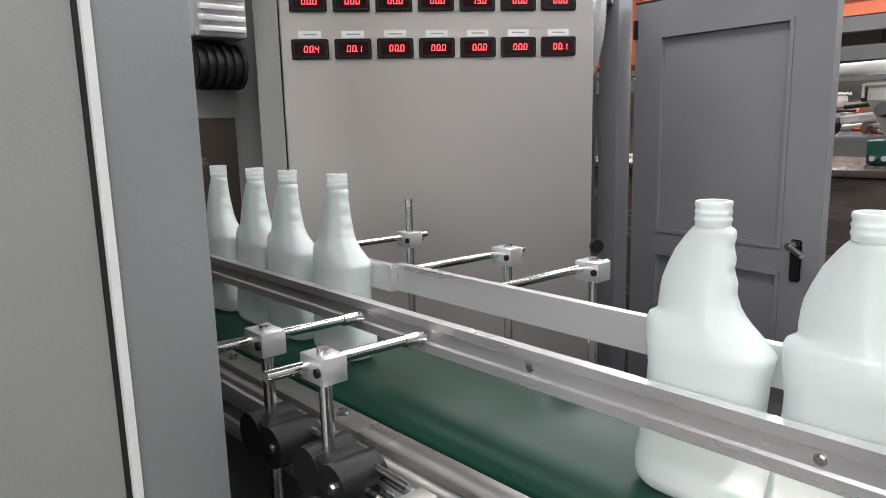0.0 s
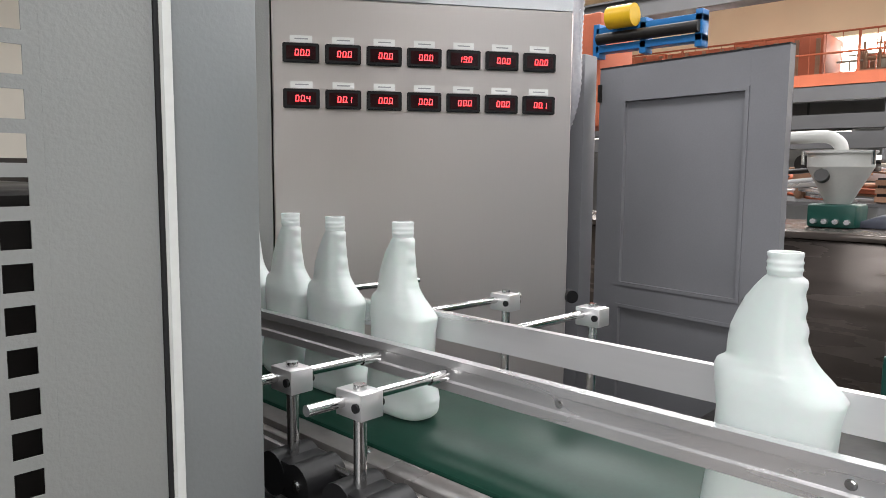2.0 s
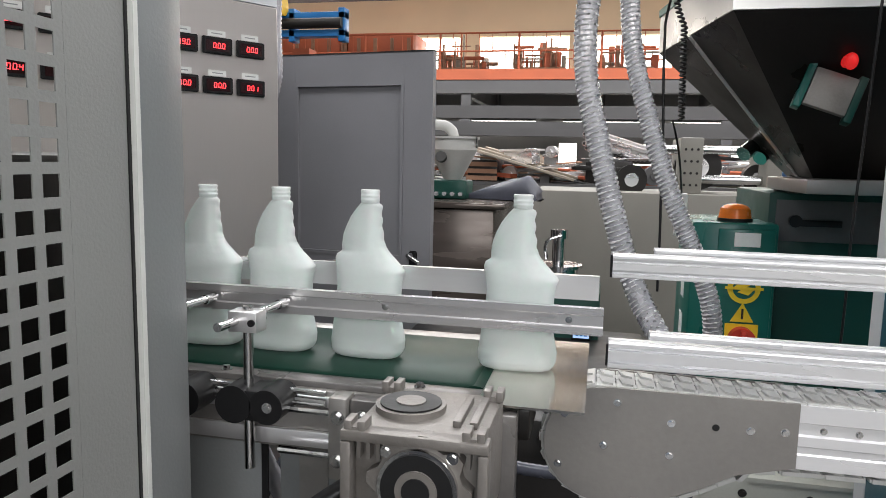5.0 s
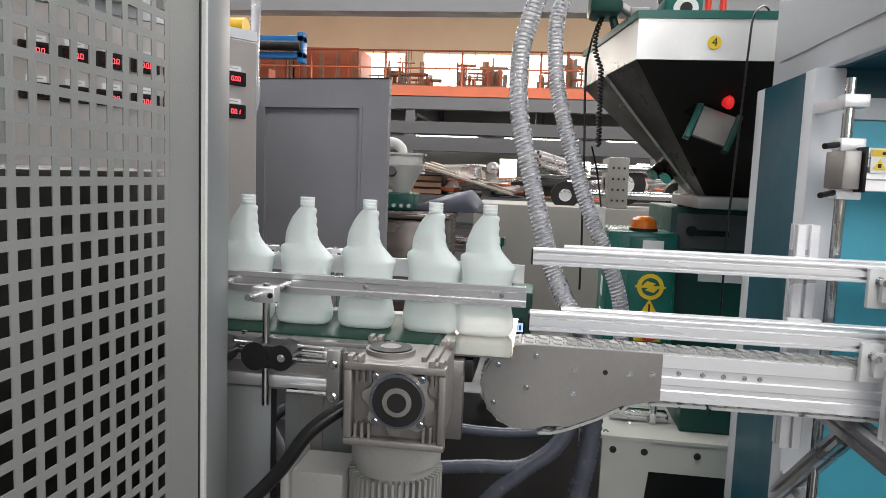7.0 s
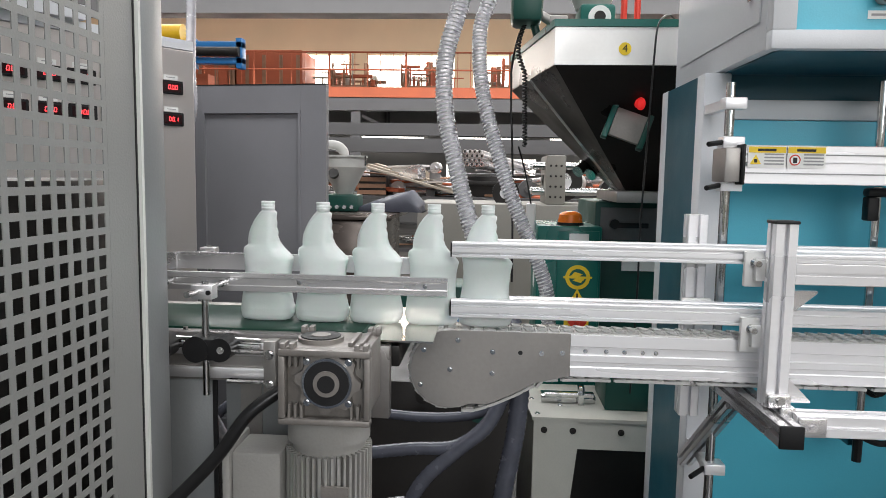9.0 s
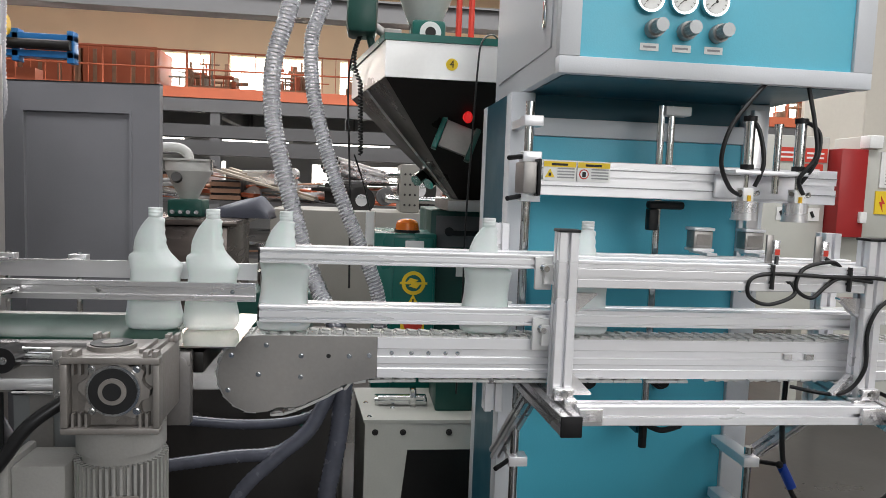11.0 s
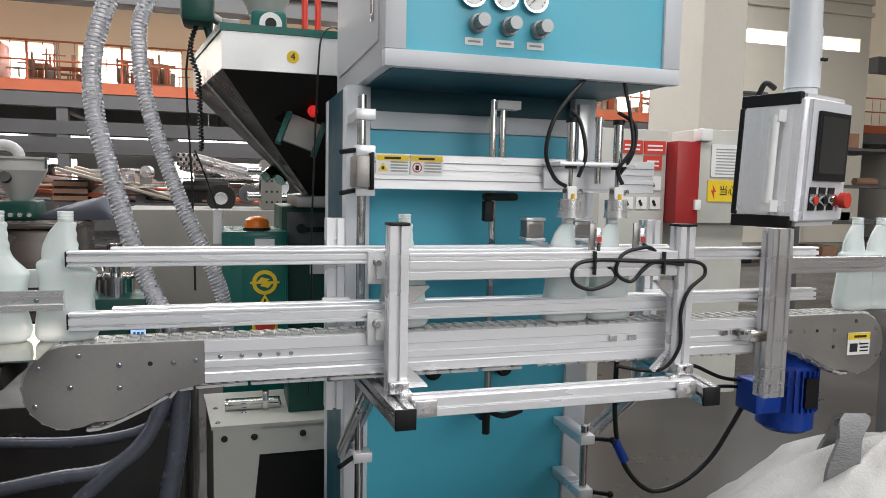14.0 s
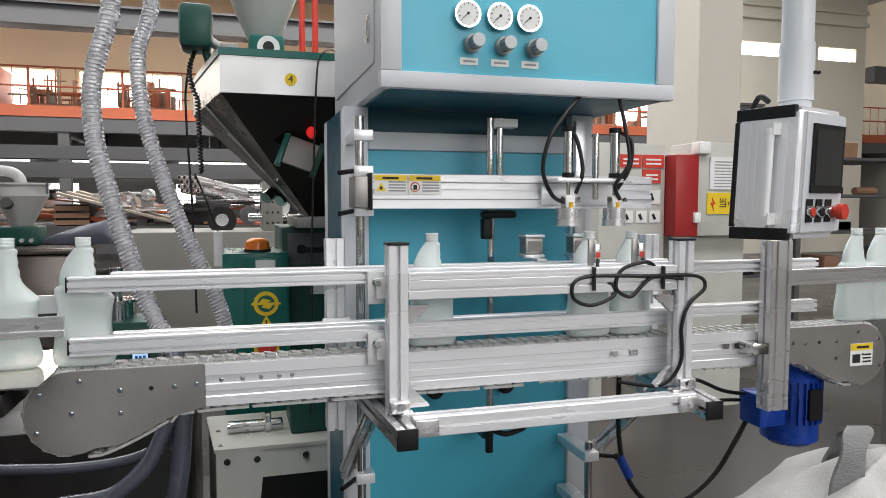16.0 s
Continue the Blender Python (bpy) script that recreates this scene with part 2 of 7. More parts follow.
def extrude(bm, outline, a, b, right, up):
    """A prism: the 2D outline (in right, up) carried from a to b."""
    a, b, right, up = Vector(a), Vector(b), Vector(right), Vector(up)
    lo = [bm.verts.new(a + right * p[0] + up * p[1]) for p in outline]
    hi = [bm.verts.new(b + right * p[0] + up * p[1]) for p in outline]
    n = len(outline)
    for i in range(n):
        bm.faces.new((lo[i], lo[(i + 1) % n], hi[(i + 1) % n], hi[i]))
    bm.faces.new(lo), bm.faces.new(hi)
    bmesh.ops.recalc_face_normals(bm, faces=bm.faces)
    return bm


def slot_outline(w, h, nw=1, nh=1, slot=0.008, deep=0.006):
    """The section of a slotted aluminium extrusion, nw and nh slots along its sides."""
    pts = []

    def side(x0, y0, x1, y1, n):
        d = Vector((x1 - x0, y1 - y0))
        length = d.length
        d.normalize()
        inn = Vector((-d.y, d.x))
        pts.append((x0 + d.x * 0.0015, y0 + d.y * 0.0015))
        for k in range(n):
            c = length * (k + 0.5) / n
            for s, q in ((-slot / 2, 0), (-slot / 2, deep), (slot / 2, deep), (slot / 2, 0)):
                pts.append((x0 + d.x * (c + s) + inn.x * q, y0 + d.y * (c + s) + inn.y * q))
        pts.append((x1 - d.x * 0.0015, y1 - d.y * 0.0015))
    side(-w / 2, -h / 2, w / 2, -h / 2, nw)
    side(w / 2, -h / 2, w / 2, h / 2, nh)
    side(w / 2, h / 2, -w / 2, h / 2, nw)
    side(-w / 2, h / 2, -w / 2, -h / 2, nh)
    return pts


def profile(bm, a, b, w, h, nw=1, nh=1, slot=0.008, deep=0.011):
    """A slotted extrusion from a to b: w across (x, or y for one along x), h up (y for an upright one)."""
    a, b = Vector(a), Vector(b)
    d = (b - a).normalized()
    if abs(d.z) > 0.9:
        right, up = Vector((1, 0, 0)), Vector((0, 1, 0))
    elif abs(d.y) > 0.9:
        right, up = Vector((1, 0, 0)), Vector((0, 0, 1))
    else:
        right = d.cross(Vector((0, 0, 1))).normalized()
        up = right.cross(d)
    return extrude(bm, slot_outline(w, h, nw, nh, slot, deep), a, b, right, up)


def smooth_path(points, steps=8):
    pts = [Vector(p) for p in points]
    out = []
    for i in range(len(pts) - 1):
        p0, p1, p2, p3 = pts[max(0, i - 1)], pts[i], pts[i + 1], pts[min(len(pts) - 1, i + 2)]
        for s in range(steps):
            t = s / steps
            out.append(0.5 * (2 * p1 + (p2 - p0) * t + (2 * p0 - 5 * p1 + 4 * p2 - p3) * t * t + (3 * p1 - p0 - 3 * p2 + p3) * t ** 3))
    out.append(pts[-1])
    return out


def tube(bm, points, r, seg=10, steps=8, ribs=0.0, pitch=0.008):
    """A hose or cable along the points; ribs swell its radius every pitch metres."""
    path = smooth_path(points, steps)
    if ribs:
        dense, acc = [path[0]], 0.0
        for a, b in zip(path, path[1:]):
            n = max(1, int((b - a).length / (pitch / 2)))
            dense += [a.lerp(b, (k + 1) / n) for k in range(n)]
        path = dense
    rings, ref = [], Vector((0.31, 0.83, 0.46)).normalized()
    for i, p in enumerate(path):
        d = (path[min(i + 1, len(path) - 1)] - path[max(i - 1, 0)]).normalized()
        u = (ref - d * ref.dot(d)).normalized()
        v = d.cross(u)
        ref = u
        q = r * (1 + (ribs if i % 2 else -ribs))
        rings.append([bm.verts.new(p + (u * math.cos(2 * math.pi * k / seg) + v * math.sin(2 * math.pi * k / seg)) * q) for k in range(seg)])
    for a, b in zip(rings, rings[1:]):
        for k in range(seg):
            bm.faces.new((a[k], a[(k + 1) % seg], b[(k + 1) % seg], b[k]))
    bm.faces.new(rings[0]), bm.faces.new(rings[-1])
    bmesh.ops.recalc_face_normals(bm, faces=bm.faces)
    return bm


def loft(bm, rings, caps=True):
    vs = [[bm.verts.new(p) for p in r] for r in rings]
    n = len(vs[0])
    for a, b in zip(vs, vs[1:]):
        for k in range(n):
            bm.faces.new((a[k], a[(k + 1) % n], b[(k + 1) % n], b[k]))
    if caps:
        bm.faces.new(vs[0]), bm.faces.new(vs[-1])
    bmesh.ops.recalc_face_normals(bm, faces=bm.faces)
    return bm


SEGS = {"0": "abcdef", "1": "bc", "2": "abged", "3": "abgcd", "4": "fgbc", "5": "afgcd", "6": "afgedc", "7": "abc", "8": "abcdefg", "9": "abcdfg"}


def seven_segment(bm, s, place, w=0.0065, h=0.012, t=0.0018):
    """Digits as raised bars; place(u, v, out) gives the world point."""
    u = 0.0
    for ch in s:
        if ch == ".":
            quad(bm, place, u - 0.0022, 0, t, t)
            continue
        for g in SEGS[ch]:
            x, y, ww, hh = {"a": (0, h, w, t), "g": (0, h / 2, w, t), "d": (0, 0, w, t), "f": (0, h / 2, t, h / 2), "e": (0, 0, t, h / 2),
                            "b": (w, h / 2, t, h / 2), "c": (w, 0, t, h / 2)}[g]
            lean = 0.12
            quad(bm, place, u + x + y * lean, y, ww, hh)
        u += w + 0.0052
    return bm


def quad(bm, place, u, v, w, h, out=0.0):
    bm.faces.new([bm.verts.new(place(a, b, out)) for a, b in ((u, v), (u + w, v), (u + w, v + h), (u, v + h))])


def slab(bm, place, u0, u1, v0, v1, o0, o1):
    """A thin box in a panel's own u, v and out."""
    c = [[bm.verts.new(place(u, v, o)) for u, v in ((u0, v0), (u1, v0), (u1, v1), (u0, v1))] for o in (o0, o1)]
    bm.faces.new(c[0]), bm.faces.new(c[1])
    for k in range(4):
        bm.faces.new((c[0][k], c[0][(k + 1) % 4], c[1][(k + 1) % 4], c[1][k]))
    bmesh.ops.recalc_face_normals(bm, faces=bm.faces)
    return bm


def lettering(name, s, size, material, m, parent):
    """Words in the built-in font, as a mesh part."""
    cu = bpy.data.curves.new(name, "FONT")
    cu.body, cu.size, cu.extrude, cu.align_x, cu.align_y = s, size, 0.0003, "CENTER", "CENTER"
    tmp = bpy.data.objects.new(name, cu)
    scene.collection.objects.link(tmp)
    me = bpy.data.meshes.new_from_object(tmp.evaluated_get(bpy.context.evaluated_depsgraph_get()))
    bpy.data.objects.remove(tmp)
    me.materials.clear()
    me.materials.append(material)
    me.transform(Matrix.Translation(-BASE[parent.name]) @ m)
    ob = new(name, me)
    ob.parent = parent
    BASE[ob.name] = BASE[parent.name]
    return ob


def frame_axes(origin, right, up):
    """Matrix whose x is right, y is up and z is out of a sign's face."""
    r, u = Vector(right).normalized(), Vector(up).normalized()
    o = r.cross(u)
    return Matrix.Translation(origin) @ Matrix((r, u, o)).transposed().to_4x4()


def bolt(bm, c, axis, r=0.005, h=0.005):
    c, axis = Vector(c), Vector(axis)
    rod(bm, c, c + axis * h, r, 6)
    rod(bm, c + axis * h * 0.2, c - axis * 0.001, r * 1.5, 12)
    return bm

# ---------------------------------------------------------------- the hall
bm = B()
box(bm, -10, 28, -18, 16, -0.2, 0.0)
solid("floor", bm, CONCRETE, "dark worn grey epoxy factory floor", "floor")
bm = B()
for x0, x1 in ((-10, -2.7), (-0.3, 4.3), (6.7, 9.5), (11.5, 28)):
    box(bm, x0, x1, -18, 16, 7.0, 7.15)
for y0, y1 in ((-18, -9), (7, 16)):
    box(bm, -2.7, -0.3, y0, y1, 7.0, 7.15)
    box(bm, 4.3, 6.7, y0, y1, 7.0, 7.15)
    box(bm, 9.5, 11.5, y0 if y0 < 0 else 9, y1 if y0 > 0 else -11, 7.0, 7.15)
solid("ceiling", bm, ROOF, "grey sheet roof with assumed skylight strips", "ceiling")
for nm, b6 in (("wall_north", (-10, 28, 16, 16.2, 0, 7)), ("wall_south", (-10, 28, -18.2, -18, 0, 7))):
    bm = B()
    box(bm, *b6)
    solid(nm, bm, BEIGE_WALL, "beige painted hall wall", "wall")
bm = B()
box(bm, -10.2, -10, -18, -2.5, 0, 7), box(bm, -10.2, -10, 5.5, 16, 0, 7), box(bm, -10.2, -10, -2.5, 5.5, 5.2, 7)
solid("wall_west", bm, BEIGE_WALL, "beige hall wall round an assumed gate opening", "wall")
bm = B()
box(bm, 20.0, 20.2, -18, 16, 0, 3.5), box(bm, 20.0, 20.2, -18, 16, 4.75, 7.0)
for y in np.arange(-18, 16, 3.1):
    box(bm, 20.0, 20.2, y, y + 0.55, 3.5, 4.75)
solid("wall_east", bm, CREAM_WALL, "cream hall wall with a band of bright windows", "wall")
bm = B()
box(bm, 20.5, 20.6, -18, 16, 3.3, 5.0)
solid("backdrop", bm, WINDOW_GLOW, "bright overcast daylight beyond the window band", "daylight")
# right-hand wall of the hall with a high window strip
bm = B()
box(bm, 13.7, 13.9, -15.9, -9.75, 0.0, 4.87), box(bm, 13.7, 13.9, -15.9, -9.75, 5.2, 7.0)
for y0, y1 in ((-11.75, -9.75), (-14.4, -13.55), (-15.9, -15.6)):
    box(bm, 13.7, 13.9, y0, y1, 4.871, 5.199)
for y in (-13.98, -11.0):
    box(bm, 13.62, 13.699, y - 0.06, y + 0.06, 0.0, 7.0)
for z in (5.75, 6.05):
    box(bm, 13.60, 13.699, -15.9, -9.75, z, z + 0.1)
solid("wall_partition", bm, WALL_CREAM, "beige inner wall with a high window strip", "wall")
bm = B()
box(bm, 13.95, 13.99, -15.9, -9.75, 4.8, 5.3)
solid("window_1", bm, WINDOW_GLOW, "bright high window strip", "window")
vl = thing("wall_louvre", (13.69, -12.0, 2.85), "grey slatted ventilation louvre in the inner wall", "louvre")
for k in range(9):
    bm = B()
    box(bm, 13.60, 13.69, -12.75, -11.3, 2.87 + 0.095 * k, 2.93 + 0.095 * k, 0, None)
    part("slat", bm, BEAM_GREY, vl)
bm = B()
box(bm, 13.40, 13.695, -17.5, -15.9, 4.35, 4.75, 0.02)
solid("air_duct", bm, BEAM_GREY, "square grey air duct high on the wall", "duct", kind="")

# mezzanine
mezz = thing("mezzanine", (14, 0, 0), "mezzanine deck with an orange-red edge on grey steel posts", "mezzanine", kind="structure")
bm = B()
box(bm, 14.0, 14.08, -18, 15.5, 2.87, 3.08)
part("deck_edge", bm, ORANGE_RED, mezz, "orange-red painted edge beam")
bm = B()
box(bm, 14.09, 19.9, -18, 15.5, 2.95, 3.06), box(bm, 14.02, 14.3, -18, 15.5, 2.60, 2.86)
part("deck", bm, BEAM_GREY, mezz)
for y in (-7.0, -2.2, 2.9, 8.0, 13.0):
    bm = B()
    box(bm, 14.05, 14.25, y - 0.1, y + 0.1, 0, 2.599)
    part("post", bm, BEAM_GREY, mezz)
    bm = B()
    box(bm, 14.3, 19.9, y - 0.08, y + 0.08, 2.55, 2.94)
    part("joist", bm, BEAM_GREY, mezz)
for z in (3.44, 3.80):
    bm = B()
    rod(bm, (14.05, -18, z), (14.05, 15.5, z), 0.018, 8)
    part("guard_rail", bm, ORANGE_RED, mezz)
for k in range(21):
    bm = B()
    rod(bm, (14.05, -17.6 + 1.62 * k, 3.06), (14.05, -17.6 + 1.62 * k, 3.80), 0.024, 8)
    part("rail_post", bm, ORANGE_RED, mezz)
bm = B()
for y in np.arange(-17.6, 15.2, 0.27):
    rod(bm, (14.05, y, 3.06), (14.05, y, 3.80), 0.007, 6)
part("balusters", bm, ORANGE_RED, mezz)
bm = B()
box(bm, 13.2, 13.5, -7.5, 15.99, 4.42, 4.75), box(bm, 13.1, 13.6, -7.5, 15.99, 4.38, 4.42), box(bm, 13.1, 13.6, -7.5, 15.99, 4.75, 4.79)
solid("crane_beam", bm, BEAM_GREY, "long grey crane runway beam high in the hall", "beam")
rng = random.Random(5)
for k in range(15):
    y = -16.0 + k * 1.75 + rng.uniform(-0.3, 0.3)
    box_like = k in (12, 13, 14)
    st = thing("stored_box" if box_like else "stored_machine", (15.2, y, 3.06), "orange-red crate stored on the mezzanine" if box_like else
               "brown idle machine stored on the mezzanine", "crate" if box_like else "machine", "things on the mezzanine")
    bm = B()
    if box_like:
        box(bm, 14.7, 15.9, y - 0.95, y + 0.75, 3.065, 3.85 + rng.uniform(0, 0.12), 0.02)
        part("crate", bm, ORANGE_RED, st)
        for q in range(5):
            bm = B()
            box(bm, 14.68, 14.699, y - 0.9 + 0.38 * q, y - 0.82 + 0.38 * q, 3.07, 3.84)
            part("crate_batten", bm, RUST, st)
    else:
        box(bm, 14.8, 15.8, y - 0.5, y + 0.45, 3.065, 3.22, 0.03)
        part("bed", bm, RUST, st)
        for q in range(26):
            bm = B()
            yy, x = y + rng.uniform(-0.62, 0.62), 14.9 + 0.03 * q
            h = rng.uniform(0.12, 0.66) * (1.15 - abs(yy - y) * 0.9)
            if q % 3 == 0:
                rod(bm, (x, yy, 3.21), (x, yy, 3.3 + h), rng.uniform(0.012, 0.05), 10)
            elif q % 3 == 1:
                box(bm, x, x + 0.25, yy - rng.uniform(0.03, 0.11), yy + rng.uniform(0.03, 0.1), 3.21, 3.24 + h, 0.015)
            else:
                z = 3.26 + h * 0.8
                rod(bm, (x, yy - 0.22, z), (x, yy + 0.22, z), rng.uniform(0.012, 0.045), 10)
                rod(bm, (x, yy, 3.21), (x, yy, z), 0.015, 6)
            part("casting", bm, (RUST, ORANGE_RED, PLANK, RUST)[q % 4], st)

# beams and tubes under the mezzanine
for x, z, r in ((11.0, 2.02, 0.10), (11.0, 1.78, 0.09), (9.0, 1.62, 0.05)):
    bm = B()
    box(bm, x, x + 0.2, -8.9, 16.01, z - r, z + r)
    solid("crossbeam", bm, BEAM_GREY, "long grey steel beam across the store", "beam", kind="")
bm = B()
box(bm, 17.9, 18.0, -18, 15.5, 0.0, 1.2), box(bm, 17.9, 18.0, -18, 15.5, 1.72, 2.949)
for y0, y1 in ((-18, -6.0), (-4.9, -3.4), (-2.3, -1.15), (-0.12, 0.75), (1.2, 3.4), (4.4, 15.5)):
    box(bm, 17.9, 18.0, y0, y1, 1.2001, 1.7199)
solid("wall_store", bm, WALL_PALE, "dim grey rear wall with low windows under the mezzanine", "wall")
bm = B()
box(bm, 18.1, 18.15, -6.2, 4.6, 1.1, 1.8)
solid("window_2", bm, WINDOW_GLOW, "bright low windows under the mezzanine", "window")
for k in range(7):
    y = -6.0 + 2.6 * k
    sl = thing("strip_light", (17.75, y, 2.2), "bright fluorescent strip light under the mezzanine", "light", "strip lights")
    bm = B()
    box(bm, 17.7, 17.8, y, y + 1.9, 2.2, 2.26)
    part("tube", bm, WINDOW_GLOW, sl)
    bm = B()
    box(bm, 17.69, 17.81, y, y + 1.9, 2.262, 2.32), box(bm, 17.74, 17.76, y + 0.9, y + 0.95, 2.32, 2.949)
    part("batten", bm, BEAM_GREY, sl)
ex = thing("exit_sign", (13.9, 0.28, 2.3), "small green glowing emergency exit sign", "sign")
bm = B()
box(bm, 13.9, 13.93, 0.12, 0.42, 2.10, 2.23, 0.005)
part("sign_box", bm, EXIT_GREEN, ex)
bm = B()
box(bm, 13.895, 13.899, 0.22, 0.32, 2.14, 2.19)
part("pictogram", bm, LABEL_WHITE, ex)
bm = B()
rod(bm, (13.94, 0.27, 2.23), (14.05, 0.27, 2.6), 0.008, 6)
part("hanger", bm, BEAM_GREY, ex)

# pale pillar on the right
bm = B()
box(bm, 3.81, 4.52, -4.055, -3.66, 0, 7.0, 0.01)
solid("pillar", bm, BEIGE_WALL, "square beige painted hall pillar", "pillar")

# ---------------------------------------------------------------- store of parts behind the line
rng = random.Random(11)
rack = thing("storage_rack", (6.5, 1.0, 0), "grey steel rack heaped with bars and planks", "rack")
for x in (5.9, 7.1):
    for y in (-1.8, 0.6, 3.0):
        bm = B()
        box(bm, x - 0.04, x + 0.04, y - 0.04, y + 0.04, 0, 1.12)
        part("upright", bm, BEAM_GREY, rack)
for z in (0.55, 1.05):
    bm = B()
    box(bm, 5.8, 7.2, -1.9, 3.1, z - 0.03, z)
    part("shelf", bm, BEAM_GREY, rack)
for k in range(150):
    kind = k % 5
    low = rng.random() < 0.2
    z = (0.55 if low else 1.05) + (0.0 if low else rng.choice((0.0, 0.0, 0.05, 0.10, 0.16, 0.22)))
    y, x = rng.uniform(-1.7, 2.6), rng.uniform(5.85, 7.0)
    ln, r = rng.uniform(0.25, 1.3), rng.uniform(0.008, 0.035)
    m = pose(x, y, z + r + 0.002, rng.uniform(-7, 7), 0, rng.uniform(-35, 35))
    bm = B()
    if kind == 0:
        rod(bm, (0, -ln / 2, 0), (0, ln / 2, 0), r, 10)
        nm, lab, cat = "pipe", "loose metal pipe heaped on the storage rack", "pipe"
    elif kind in (1, 2):
        box(bm, -rng.uniform(0.03, 0.08), 0.05, -ln / 2, ln / 2, -r * 0.6, r * 0.6, 0.003)
        nm, lab, cat = "flat_bar", "loose flat bar heaped on the storage rack", "bar"
    elif kind == 3:
        h = rng.uniform(0.04, 0.12)
        box(bm, -0.08, 0.08, -ln * 0.12, ln * 0.12, -r, h, 0.006), box(bm, -0.1, 0.1, -ln * 0.15, ln * 0.15, h, h + 0.02, 0.004)
        nm, lab, cat = "machine_block", "small machine block on the storage rack", "machine part"
    else:
        q = rng.uniform(0.04, 0.10)
        rod(bm, (-0.03, 0, q - r), (0.03, 0, q - r), q, 18), rod(bm, (-0.06, 0, q - r), (0.06, 0, q - r), q * 0.4, 12)
        nm, lab, cat = "pulley", "spare pulley standing on the storage rack", "pulley"
    bmesh.ops.transform(bm, matrix=m, verts=bm.verts)
    solid(nm, bm, rng.choice((PLANK, RUST, ALU, ALU, BEAM_GREY, WALL_PALE, DARK_STEEL, ORANGE_RED)), lab, cat, kind="", group="scrap on the rack", smooth=40)
pb = thing("pipe_bundle", (5.73, 0.18, 1.05), "bundle of thin pale tubes lying end-on on the rack", "pipes")
for a in range(4):
    for b in range(4):
        bm = B()
        yy, zz = 0.11 + 0.045 * a + 0.022 * (b % 2), 1.36 + 0.039 * b
        rod(bm, (5.70, yy, zz), (6.9, yy - 0.5, zz - 0.10), 0.021, 10)
        tb_ = part("tube", bm, ALU, pb)
        bm = B()
        rod(bm, (5.697, yy, zz), (5.6995, yy, zz), 0.014, 10)
        part("bore", bm, BLACK_RUBBER, tb_)
bm = B()
box(bm, 5.9, 6.6, -0.15, 0.25, 1.052, 1.25, 0.004)
part("cradle", bm, DARK_STEEL, pb)
cr = thing("wooden_crate", (6.0, 1.2, 1.05), "rough brown wooden crate on the storage rack", "crate")
bm = B()
box(bm, 5.9, 6.5, 1.04, 1.30, 1.052, 1.24, 0.006)
part("crate_body", bm, DARK_STEEL, cr)
for q in range(3):
    bm = B()
    box(bm, 5.885, 5.899, 1.03, 1.31, 1.06 + 0.062 * q, 1.10 + 0.062 * q)
    part("crate_board", bm, RUST, cr)
for k in range(3):
    bm = B()
    box(bm, -0.10 + 0.02 * k, 0.10, -0.47, 0.47, -0.012, 0.012, 0.004, pose(5.84 + 0.20 * k, 0.80 - 0.03 * k, 1.208 + 0.012 * k, 15.5, 0, 4 - 3 * k))
    solid("long_plank", bm, PLANK, "pale plank leaning slantwise over the store", "plank", kind="", group="slanting planks")
for k, (y, z, r) in enumerate(((-0.55, 1.22, 0.16), (-0.1, 1.12, 0.11), (-0.95, 1.15, 0.10))):
    w = thing("roller_wheel", (4.9, y, z), "dark steel wheel of an idle machine", "wheel")
    bm = B()
    rod(bm, (4.86, y, z), (4.96, y, z), r, 24)
    part("rim", bm, DARK_STEEL, w)
    bm = B()
    rod(bm, (4.84, y, z), (4.865, y, z), r * 0.45, 16)
    part("hub", bm, ALU, w)
    bm = B()
    rod(bm, (5.0, y, 0.6), (5.0, y, z), 0.03, 8)
    part("bracket", bm, BEAM_GREY, w)

inj = thing("moulding_machine", (4.6, -0.6, 0), "beige moulding machine base with steel platen and tie bars", "machine")
bm = B()
box(bm, 4.56, 5.4, -2.6, 0.59, 0, 1.04, 0.01)
part("base", bm, MACHINE_BEIGE, inj)
bm = B()
box(bm, 4.62, 5.2, -1.05, -0.95, 1.04, 1.52, 0.01)
part("platen", bm, MACHINE_BEIGE, inj)
bm = B()
box(bm, 4.62, 5.2, -0.55, -0.40, 1.04, 1.42, 0.01)
part("platen", bm, MACHINE_BEIGE, inj)
for z in (1.14, 1.34):
    for x in (4.72, 5.08):
        bm = B()
        rod(bm, (x, -2.2, z), (x, -0.3, z), 0.03, 12)
        part("tie_bar", bm, CHROME, inj)
for k in range(4):
    for q in range(3):
        bm = B()
        rod(bm, (4.614, -0.435 - 0.04 * q, 1.1 + 0.08 * k), (4.6195, -0.435 - 0.04 * q, 1.1 + 0.08 * k), 0.009, 8)
        part("bolt_hole", bm, DARK_STEEL, inj)
for k in range(4):
    bm = B()
    box(bm, 4.6, 5.0, -1.9 + 0.22 * k, -1.75 + 0.22 * k, 1.04, 1.2 + 0.07 * (k % 3), 0.01)
    part("valve_block", bm, (ALU, CREAM, DARK_STEEL, BLUE_GEAR)[k], inj)

